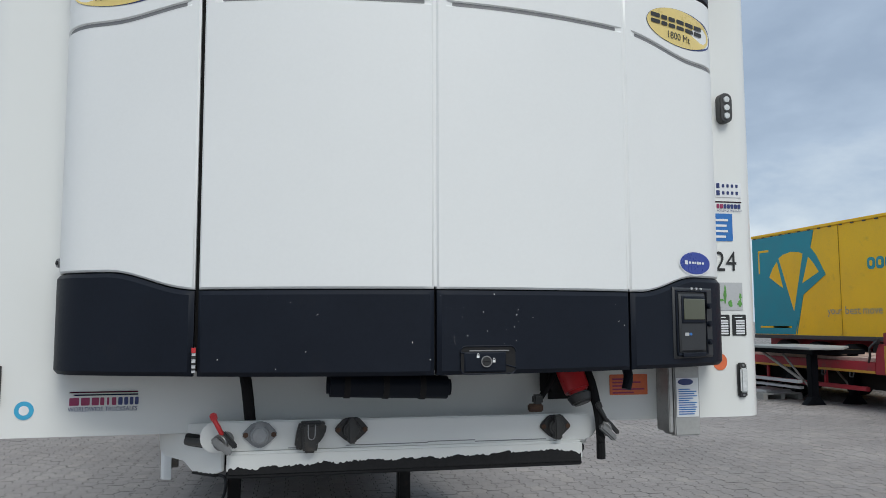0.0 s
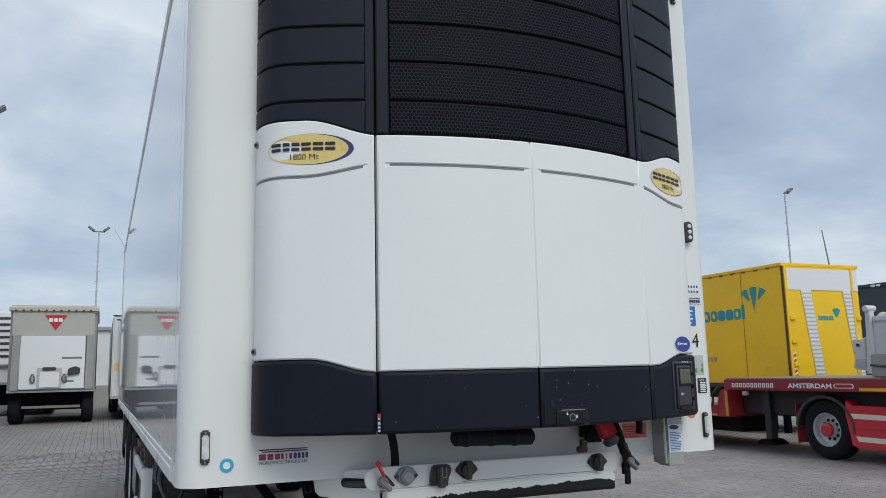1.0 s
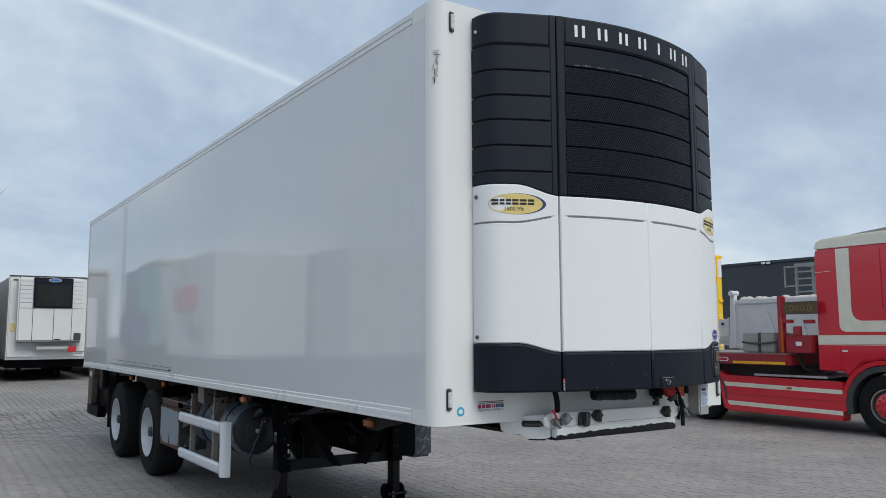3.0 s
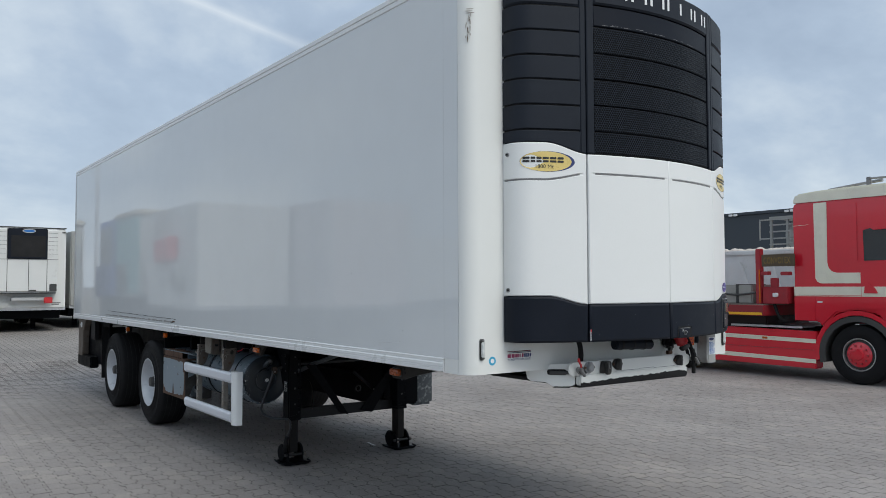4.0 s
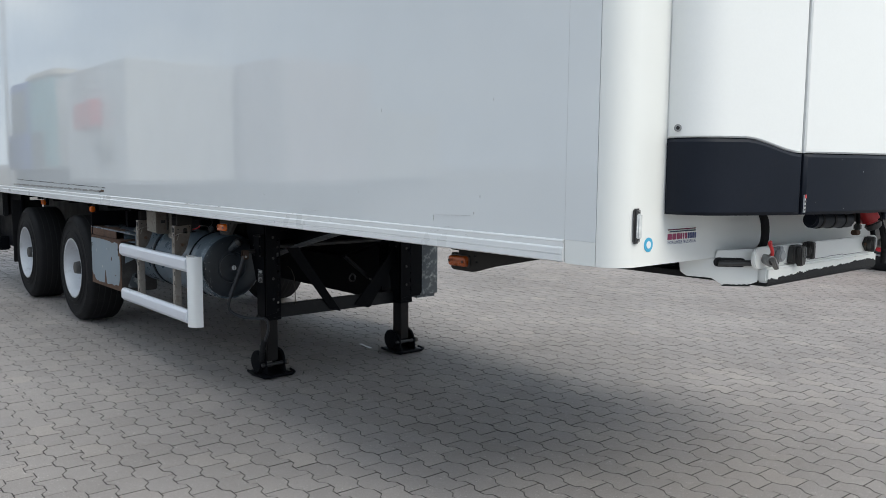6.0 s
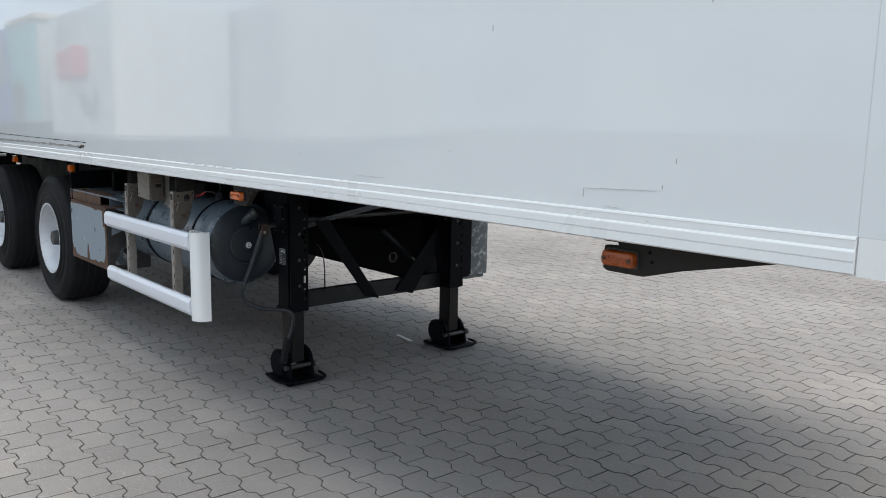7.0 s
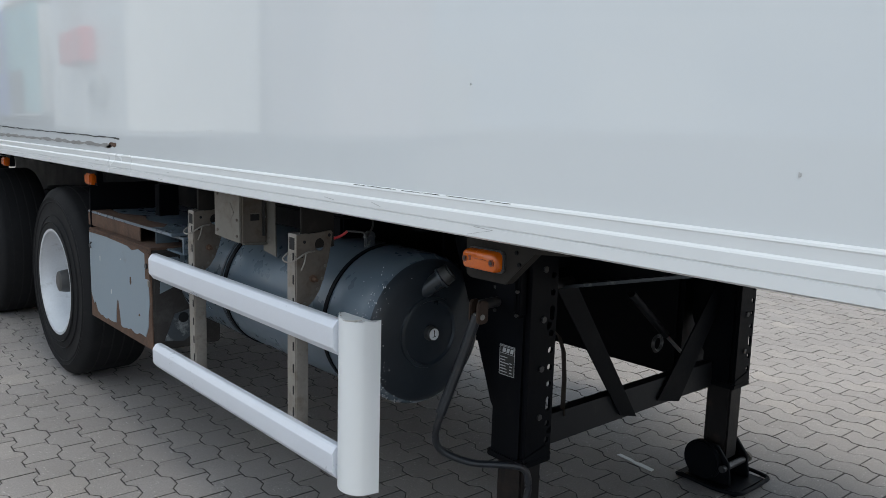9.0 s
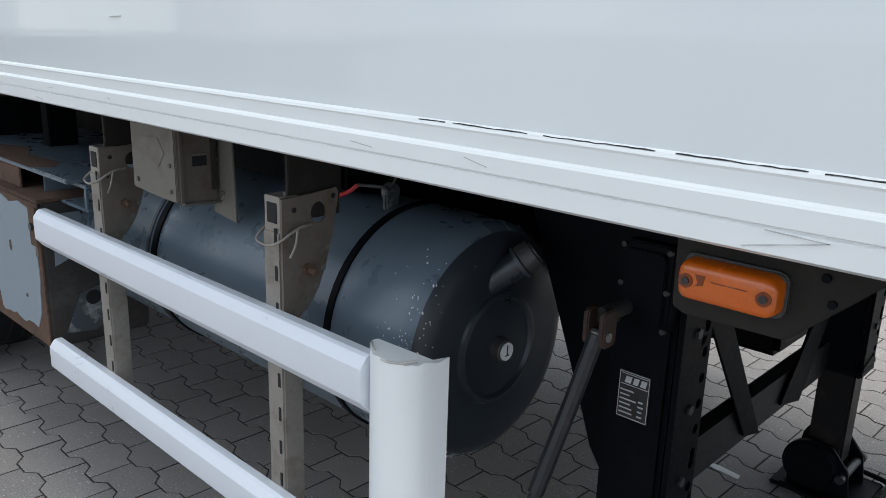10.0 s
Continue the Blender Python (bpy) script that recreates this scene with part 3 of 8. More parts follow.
def marker_lamp(x, z0, z1):
    base = part("marker_lamp", box(x - 0.018, x + 0.018, -0.012, 0.004, z0, z1, 0.006), LAMP_BASE, trailer, "narrow white marker lamp in a dark holder")
    part("lens", box(x - 0.0135, x + 0.0135, -0.023, -0.010, z0 + 0.018, z1 - 0.018, 0.005), LENS, base, "clear lens")
    for z in (z0 + 0.009, z1 - 0.009):
        part("screw", cyl((x, -0.012, z), (x, -0.016, z), 0.004, seg=10), STEEL, base)


for x, z0, z1 in ((-1.219, 1.349, 1.478), (1.219, 1.327, 1.449), (-1.19, 3.645, 3.775), (1.20, 3.640, 3.770)):
    marker_lamp(x, z0, z1)
lamp = part("side_lamp", slab(round_rect(1.155, 1.205, 2.315, 2.425, 0.022), "y", -0.03, 0.003, 0.006), LAMP_BASE, trailer, "small grey lamp with three lenses")
for k in range(3):
    part("lens", cyl((1.18, -0.028, 2.34 + 0.03 * k), (1.18, -0.036, 2.34 + 0.03 * k), 0.011, seg=14), LENS, lamp)

# stickers on the front wall
def front_sticker(name, x0, x1, z0, z1, material, label="", parent=None, off=0.0, r=0.004):
    poly = round_rect(-(x1 - x0) / 2, (x1 - x0) / 2, -(z1 - z0) / 2, (z1 - z0) / 2, r)
    return part(name, plate(poly, Matrix.Translation(((x0 + x1) / 2, -0.0005 - off, (z0 + z1) / 2)) @ TO_FRONT, 0.0015), material, parent or trailer, label, smooth=0)


st = part("round_sticker", plate(ellipse(0.027, 0.027), Matrix.Translation((-1.136, -0.0005, 1.34)) @ TO_FRONT, 0.0015), CYAN_ST, trailer, "round light blue sticker with a white middle", smooth=0)
part("print", plate(ellipse(0.014, 0.014), Matrix.Translation((-1.136, -0.002, 1.34)) @ TO_FRONT, 0.001), PAPER, st)
# dealer's sticker: two bars, a row of shapes, a line of words
st = front_sticker("dealer_sticker", -1.012, -0.818, 1.388, 1.392, MAROON, "dealer sticker in maroon and navy")
front_sticker("print", -1.0, -0.818, 1.380, 1.384, NAVY, parent=st)
for k, (x0, x1) in enumerate(((-1.014, -0.985), (-0.981, -0.955), (-0.951, -0.929), (-0.927, -0.914), (-0.908, -0.900), (-0.894, -0.880), (-0.876, -0.862), (-0.859, -0.846), (-0.843, -0.831), (-0.828, -0.816))):
    front_sticker("print", x0 + 0.002, x1, 1.351, 1.374, MAROON if k < 6 else NAVY, parent=st, r=0.003)
part("print", joined(lettering("WORLDWIDE TRUCKSALES", 0.013, 0.196), None, Matrix.Translation((-0.917, -0.003, 1.340)) @ TO_FRONT), NAVY, st, smooth=0)
# column of stickers beside the unit
st = front_sticker("date_sticker", 1.14, 1.245, 2.045, 2.10, PAPER, "white sticker with blue squares")
for z in (2.078, 2.052):
    front_sticker("print", 1.145, 1.158, z, z + 0.018, NAVY, parent=st, off=0.0015, r=0.002)
    for k in range(4):
        front_sticker("print", 1.168 + 0.018 * k, 1.177 + 0.018 * k, z + 0.003, z + 0.015, NAVY, parent=st, off=0.0015, r=0.002)
st = front_sticker("dealer_sticker", 1.14, 1.244, 2.026, 2.030, MAROON, "dealer sticker in maroon and navy")
for k in range(7):
    front_sticker("print", 1.145 + 0.014 * k, 1.156 + 0.014 * k, 2.004, 2.020, MAROON if k < 2 else NAVY, parent=st, r=0.003)
part("print", joined(lettering("WORLDWIDE TRUCKSALES", 0.008, 0.10), None, Matrix.Translation((1.194, -0.003, 1.996)) @ TO_FRONT), NAVY, st, smooth=0)
st = front_sticker("blue_sticker", 1.13, 1.205, 1.885, 1.985, BLUE_ST, "blue information sticker")
part("print", bars(-0.03, 0.03, -0.04, 0.04, 4, 0.6, 3, m=Matrix.Translation((1.168, -0.002, 1.937)) @ TO_FRONT), PAPER, st, smooth=0)
part("fleet_number", joined(lettering("24", 0.07, 0.085), None, Matrix.Translation((1.172, -0.003, 1.812)) @ TO_FRONT), INK, trailer, "black number on the front wall", smooth=0)
st = front_sticker("map_sticker", 1.125, 1.235, 1.635, 1.735, LIGHT_GREY, "pale sticker with a green map")
for x, z, a, b2 in ((1.165, 1.69, 0.006, 0.032), (1.185, 1.66, 0.012, 0.012), (1.222, 1.66, 0.010, 0.014), (1.15, 1.672, 0.010, 0.005), (1.226, 1.685, 0.006, 0.012)):
    part("print", plate([(u * rng.uniform(0.6, 1.2), v * rng.uniform(0.6, 1.2)) for u, v in ellipse(a, b2, 14)], Matrix.Translation((x, -0.002, z)) @ TO_FRONT, 0.001), GREEN_ST, st, smooth=0)
for x0 in (1.125, 1.19):
    st = front_sticker("table_sticker", x0, x0 + 0.055, 1.545, 1.62, INK, "black sticker with a white table")
    for k in range(6):
        front_sticker("print", x0 + 0.014, x0 + 0.048, 1.55 + 0.009 * k, 1.556 + 0.009 * k, PAPER, parent=st, off=0.0015, r=0.001)
    front_sticker("print", x0 + 0.01, x0 + 0.04, 1.608, 1.612, PAPER, parent=st, off=0.0015, r=0.001)
part("oval_sticker", plate(ellipse(0.027, 0.030), Matrix.Translation((1.137, -0.0005, 1.453)) @ TO_FRONT, 0.0015), ORANGE_ST, trailer, "faded orange oval sticker", smooth=0)
st = front_sticker("warning_sticker", 0.715, 0.855, 1.345, 1.415, ORANGE_ST, "orange warning sticker")
part("print", bars(-0.06, 0.06, -0.03, 0.028, 5, 0.55, 8, m=Matrix.Translation((0.785, -0.002, 1.38)) @ TO_FRONT), MAROON, st, smooth=0)

# ---- coupling bracket under the nose ----
left_end = arc(-0.580, 1.264, 0.042, 0.046, 95, 255, 10)
bracket = part("coupling_bracket", slab(left_end + [(-0.545, 1.220), (0.555, 1.218), (0.590, 1.232), (0.606, 1.262), (0.600, 1.290), (0.575, 1.304)], "y", -0.150, -0.132, 0.004), WHITE_GEL, trailer, "white painted coupling bracket with sockets")
part("lip", box(-0.545, 0.548, -0.168, -0.120, 1.160, 1.2225, 0.008), WHITE_GEL, bracket)
tar = []
for k in range(219):
    u = k / 218
    base = 1.176 + 0.012 * step01(u * 2.2) + 0.008 * step01((u - 0.62) * 4) - 0.018 * step01((u - 0.955) * 20)
    tar.append((-0.540 + 1.08 * u, base + rng.uniform(-0.0035, 0.0035) + 0.004 * math.sin(k * 0.31) * math.sin(k * 0.083)))
part("tar_edge", slab([(-0.540, 1.1585)] + tar + [(0.540, 1.1585)], "y", -0.1695, -0.1670), VOID, bracket, "black tar with a ragged upper edge", smooth=0)
part("black_underside", box(-0.545, 0.545, -0.165, 0.9, 1.146, 1.1605, 0.004), VOID, bracket, "black tarred underside")
# slanting cheek of the coupling box, with a hand hole
cheek_at = pose(-0.560, -0.135, 0, 0, 0, 131.2)
part("cheek", joined(slab([(0.0, 1.165), (0.035, 1.152), (0.135, 1.146), (0.158, 1.160), (0.185, 1.176), (0.285, 1.183), (0.308, 1.200), (0.319, 1.2585), (0.172, 1.2585), (0.166, 1.290), (0.0, 1.302)], "y", -0.012, 0.0, 0.002), None, cheek_at), WHITE_GEL, bracket, "white slanting cheek plate with a hand hole")
low = [(0.03 + 0.0105 * k, 1.1535 - 0.0004 * k + rng.uniform(-0.002, 0.003)) for k in range(11)]
part("peeled_edge", joined(slab(low + [(0.14, 1.143), (0.03, 1.145)], "y", -0.013, 0.0015), None, cheek_at), VOID, bracket, smooth=0)
part("hand_hole", joined(slab(round_rect(0.050, 0.178, 1.224, 1.262, 0.018), "y", 0.0004, 0.0020), None, cheek_at), VOID, bracket, smooth=0)
part("pipe", joined(cyl((0.03, 0.010, 1.243), (0.160, 0.006, 1.238), 0.012), None, cheek_at), LAMP_BASE, bracket)
part("cross_web", box(-0.55, 0.60, -0.07, 0.0, 1.196, 1.262, 0.005), WHITE_GEL, bracket)
for x0, x1, z in ((-0.37, -0.29, 1.2265), (-0.20, 0.05, 1.2285), (0.05, 0.20, 1.2315), (0.20, 0.43, 1.2270)):
    part("fold_line", box(x0, x1, -0.1515, -0.1495, z, z + 0.0025, 0.0), GROOVE, bracket, smooth=0)


def diamond_socket(x, z, material, round_lid, label):
    s = part("socket", slab([(x - 0.052, z), (x - 0.046, z + 0.009), (x - 0.022, z + 0.034), (x + 0.022, z + 0.036), (x + 0.046, z + 0.009), (x + 0.052, z), (x + 0.046, z - 0.008), (x + 0.018, z - 0.033), (x, z - 0.040), (x - 0.018, z - 0.033), (x - 0.046, z - 0.008)], "y", -0.162, -0.149, 0.004), material, bracket, label)
    part("lid", cyl((x, -0.160, z), (x, -0.186, z), 0.029, 0.025, 20, 0.005), material, s)
    for dx in (-0.040, 0.040):
        part("bolt", cyl((x + dx, -0.160, z), (x + dx, -0.166, z), 0.008, seg=6), RUST, s)
    if not round_lid:
        part("hinge", box(x - 0.012, x + 0.012, -0.192, -0.156, z - 0.038, z + 0.036, 0.004), material, s)
    else:
        part("hinge", box(x - 0.014, x + 0.014, -0.180, -0.156, z + 0.018, z + 0.038, 0.004), material, s)


GREY_SOCKET = mat("grey_socket", (0.26, 0.27, 0.28), 0.45, var=0.15, scale=15.0)
BLACK_SOCKET = mat("worn_black_socket", (0.035, 0.034, 0.033), 0.5, var=0.3, scale=15.0, dirt=((0.10, 0.08, 0.06), 0.25, 20.0))
diamond_socket(-0.452, 1.270, GREY_SOCKET, True, "grey round electric socket")
diamond_socket(-0.184, 1.277, BLACK_SOCKET, False, "black diamond-shaped electric socket")
diamond_socket(0.460, 1.268, BLACK_SOCKET, False, "black diamond-shaped electric socket")
sock = part("socket", slab([(-0.352, 1.232), (-0.340, 1.222), (-0.282, 1.240), (-0.262, 1.268), (-0.258, 1.296), (-0.272, 1.306), (-0.338, 1.306), (-0.348, 1.270)], "y", -0.180, -0.149, 0.006), BLACK_SOCKET, bracket, "large black electric socket with a wire bail")
part("lid", slab([(-0.328, 1.218), (-0.290, 1.218), (-0.284, 1.240), (-0.278, 1.300), (-0.332, 1.300)], "y", -0.204, -0.176, 0.006), BLACK_SOCKET, sock)
part("bail", hose([(-0.314, -0.204, 1.300), (-0.312, -0.207, 1.262), (-0.296, -0.207, 1.262), (-0.293, -0.204, 1.300)], 0.0018, 6), STEEL, sock)


def coupling_head(x, z, colour):
    c = part("air_coupling", cyl((x + 0.012, -0.148, z + 0.004), (x - 0.012, -0.195, z - 0.004), 0.020, 0.024, 18, 0.004), STEEL, bracket, "metal air coupling head")
    part("claw", joined(box(-0.034, 0.034, -0.010, 0.012, -0.010, 0.010, 0.005), None, pose(x - 0.004, -0.204, z - 0.012, 0, 40, 10)), STEEL, c)
    part("claw", joined(box(-0.030, 0.030, -0.008, 0.010, -0.007, 0.007, 0.004), None, pose(x + 0.016, -0.190, z + 0.004, 0, 48, -14)), DARK_STEEL, c)
    part("seal", cyl((x - 0.012, -0.195, z - 0.004), (x - 0.014, -0.199, z - 0.005), 0.014, seg=14), LAMP_BASE, c)
    part("lever", hose([(x - 0.004, -0.19, z + 0.020), (x - 0.014, -0.195, z + 0.040), (x - 0.026, -0.192, z + 0.062)], 0.007, 8), colour, c)
    part("lever_tip", joined(box(-0.010, 0.010, -0.006, 0.006, -0.012, 0.012, 0.004), None, pose(x - 0.028, -0.192, z + 0.070, 0, -20, 0)), colour, c)


coupling_head(-0.553, 1.258, RED)
coupling_head(0.622, 1.262, DARK_STEEL)
part("hook", box(0.385, 0.430, -0.135, -0.105, 1.310, 1.335, 0.004), RUST, bracket, "small rusty clamp")
part("clamp_block", box(0.398, 0.428, -0.140, -0.110, 1.335, 1.365, 0.005), BLACK_SOCKET, bracket)

# hoses and fittings between the nose and the cooling unit
part("hose", hose([(-0.505, -0.10, 1.47), (-0.492, -0.12, 1.40), (-0.482, -0.11, 1.31), (-0.48, -0.06, 1.26)], 0.017), RUBBER, trailer, "black hose")
part("hose", hose([(0.575, -0.10, 1.47), (0.588, -0.15, 1.40), (0.600, -0.18, 1.28), (0.603, -0.18, 1.165)], 0.014), RUBBER, trailer, "black hose")
part("hose", hose([(0.50, -0.06, 1.46), (0.47, -0.10, 1.41), (0.43, -0.12, 1.36), (0.412, -0.12, 1.34)], 0.010), RUBBER, trailer, "black hose")
part("hose", hose([(0.575, -0.07, 1.47), (0.600, -0.10, 1.38), (0.622, -0.12, 1.30), (0.630, -0.12, 1.20)], 0.012), RUBBER, trailer, "black hose")
beacon = part("red_connector", cyl((0.525, -0.10, 1.46), (0.548, -0.14, 1.365), 0.046, 0.042, 20, 0.012), RED, trailer, "red plastic power connector hanging down")
part("cap", cyl((0.548, -0.14, 1.365), (0.556, -0.152, 1.335), 0.043, 0.032, 20, 0.006), LAMP_BASE, beacon)
# Near-black block; stands in for the dark among the fittings.
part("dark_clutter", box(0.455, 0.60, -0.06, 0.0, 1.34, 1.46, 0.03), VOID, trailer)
roll = part("filter_tube", cyl((-0.262, -0.20, 1.413), (0.110, -0.20, 1.400), 0.035, seg=24, bev=0.01), BLACK_PL, trailer, "black cylindrical tube under the cooling unit")
for x in (-0.215, -0.10, 0.01):
    part("clamp", cyl((x, -0.20, 1.413 - (x + 0.262) * 0.035), (x + 0.025, -0.20, 1.413 - (x + 0.287) * 0.035), 0.038, seg=24, bev=0.004), VOID, roll)
alu = part("document_box", box(0.912, 1.006, -0.085, 0.0, 1.212, 1.445, 0.004), DOC_ALU, trailer, "aluminium box with a white label on the front wall")
part("flange", box(0.888, 0.904, -0.09, 0.0, 1.225, 1.445, 0.003), DOC_ALU, alu)
part("label", box(0.919, 1.000, -0.0875, -0.085, 1.275, 1.405, 0.0005), PAPER, alu, "white label with small print", smooth=0)
part("print", plate(ellipse(0.028, 0.011), Matrix.Translation((0.952, -0.088, 1.392)) @ TO_FRONT, 0.001), NAVY, alu, smooth=0)
part("print", bars(-0.034, 0.034, -0.045, 0.045, 12, 0.55, 5, m=Matrix.Translation((0.960, -0.088, 1.328)) @ TO_FRONT), BLUE_ST, alu, smooth=0)
part("drain_hose", hose([(0.725, -0.10, 1.46), (0.732, -0.115, 1.42), (0.722, -0.12, 1.375)], 0.016), BLACK_PL, trailer)

# ---- chassis ----
for x in (-0.45, 0.45):
    web = part("chassis_beam", box(x - 0.006, x + 0.006, 4.45, BACK - 0.1, 0.80, BOT + 0.003, 0.002), BLACK, trailer, "black steel chassis beam")
    part("flange", box(x - 0.07, x + 0.07, 4.44, BACK - 0.1, 0.786, 0.800, 0.003), BLACK, web)
    part("neck_web", slab([(0.12, 1.19), (2.95, 1.19), (3.32, 1.105), (3.84, 0.98), (4.45, 0.802), (4.45, BOT), (0.12, BOT)], "x", x - 0.008, x + 0.008), BLACK, web)
    part("neck_flange", slab([(0.12, 1.178), (2.95, 1.178), (3.32, 1.093), (3.84, 0.968), (4.45, 0.790), (4.45, 0.801), (3.84, 0.979), (3.32, 1.104), (2.95, 1.189), (0.12, 1.189)], "x", x - 0.065, x + 0.065), GREY_PLATE if x < 0 else BLACK, web, "grimy bottom flange of the neck")
part("skid_plate", box(-0.62, 0.62, 0.0, 1.3, 1.16, 1.185, 0.004), VOID, trailer, "black coupling plate under the nose")
for k in range(16):
    y = 0.6 + 0.68 * k
    part("cross_member", box(-0.95, 0.95, y, y + 0.05, BOT - (0.012 if y < 3.4 else 0.085), BOT + 0.002, 0.003), BLACK, trailer)


WR, WK = 0.552, 1.042      # tyre radius, and how much larger than the drawn profile


def wheel(side, y):
    """A wide single wheel on the end of an axle; side -1 is the near one."""
    x, s = 1.235 * side, -side
    at = (x, y, WR)

    def turned(profile, seg, bm=None):
        return lathe([(a * s, r * WK) for a, r in profile], at, "x", seg, bm)

    w = part("wheel", turned([(0, 0.285), (-0.012, 0.300), (-0.012, 0.33), (0.004, 0.375), (0.006, 0.43), (0.0, 0.475), (0.016, 0.500), (0.026, 0.515), (0.036, 0.522), (0.05, 0.5285), (0.33, 0.5285), (0.355, 0.515), (0.37, 0.47), (0.37, 0.31), (0.35, 0.285)], 72), RUBBER, trailer, "black tyre on a white steel rim")
    part("rim", turned([(-0.004, 0.300), (-0.012, 0.297), (-0.010, 0.284), (0.018, 0.276), (0.03, 0.268), (0.10, 0.255), (0.13, 0.240), (0.145, 0.21), (0.148, 0.17), (0.143, 0.135), (0.148, 0.10), (0.19, 0.08)], 56), RIM, w, "white steel rim")
    part("hub", turned([(0.010, 0.0), (0.008, 0.040), (0.014, 0.056), (0.04, 0.062), (0.09, 0.068), (0.155, 0.085)], 28), LAMP_BASE, w, "dark dusty hub cap")
    for k in range(10):
        a = 2 * math.pi * k / 10
        cy, cz = y + 0.172 * math.cos(a), WR + 0.172 * math.sin(a)
        part("wheel_nut", cyl((x + 0.118 * s, cy, cz), (x + 0.150 * s, cy, cz), 0.0135, seg=6), STEEL, w)
        hole = a + math.pi / 10
        cy, cz = y + 0.222 * math.cos(hole), WR + 0.222 * math.sin(hole)
        part("hand_hole", cyl((x + 0.1405 * s, cy, cz), (x + 0.152 * s, cy, cz), 0.021, seg=14), VOID, w)
    rib = bmesh.new()
    for dx in (0.09, 0.15, 0.21, 0.27):
        turned([(dx - 0.004, 0.5286), (dx - 0.004, 0.5300), (dx + 0.004, 0.5300), (dx + 0.004, 0.5286)], 56, rib)
    part("tread_groove", rib, VOID, w)
    ring = bmesh.new()
    for q, d in ((0.335, -0.012), (0.372, 0.002), (0.447, 0.004), (0.468, 0.001)):
        turned([(d, q - 0.004), (d - 0.004, q), (d, q + 0.004)], 56, ring)
    part("sidewall_rib", ring, RUBBER, w)


for y in (6.98, 8.89):
    for side in (-1, 1):
        wheel(side, y)
    part("axle", cyl((-1.0, y, WR), (1.0, y, WR), 0.065), BLACK, trailer)
    for x in (-0.55, 0.55):
        part("air_bag", cyl((x, y + 0.42, 0.62), (x, y + 0.42, 0.92), 0.13, seg=24, bev=0.03), RUBBER, trailer)
        part("spring_arm", box(x - 0.05, x + 0.05, y - 0.5, y + 0.45, 0.50, 0.60, 0.015), BLACK, trailer)
for y0, w in ((9.62, 0.5),):
    part("mudflap", box(-1.22, -0.86, y0 + 0.02, y0 + 0.035, 0.36, 1.16, 0.005), RUBBER, trailer, "black rubber mudflap")
    part("mudflap", box(0.86, 1.22, y0 + 0.02, y0 + 0.035, 0.36, 1.16, 0.005), RUBBER, trailer, "black rubber mudflap")
# tail-lift columns and rear bumper
for x, e in ((-1.235, 1), (1.235, -1)):
    xa, xb = min(x, x + 0.10 * e), max(x, x + 0.10 * e)
    col = part("tail_lift_column", slab([(10.72, BOT + 0.003), (11.30, BOT + 0.003), (11.30, 0.46), (11.10, 0.46), (10.98, 0.62), (10.92, 1.05)], "x", xa, xb, 0.01), GALV_DARK, trailer, "grimy steel tail-lift column")
    part("column_lamp", lathe([(0.0, 0.0), (-0.012 * e, 0.0), (-0.016 * e, 0.03), (-0.004 * e, 0.05), (0.004 * e, 0.05)], (x, 11.06, 1.15), "x", 18), PAPER, col, "small white lamp")
    part("foot_box", box(min(x - 0.004 * e, x + 0.13 * e), max(x - 0.004 * e, x + 0.13 * e), 10.34, 11.30, 0.455, 0.64, 0.015), BLACK, col)
    part("lift_ram", box(min(x + 0.02 * e, x + 0.09 * e), max(x + 0.02 * e, x + 0.09 * e), 10.16, 10.44, 0.93, BOT + 0.002, 0.012), CHASSIS_GREY, col)
    part("inner_plate", box(min(x + 0.11 * e, x + 0.15 * e), max(x + 0.11 * e, x + 0.15 * e), 9.55, 11.25, 0.52, BOT + 0.003, 0.006), BLACK, col)
part("rear_bumper", box(-1.2, 1.2, 11.16, 11.26, 0.44, 0.56, 0.012), BLACK, trailer)

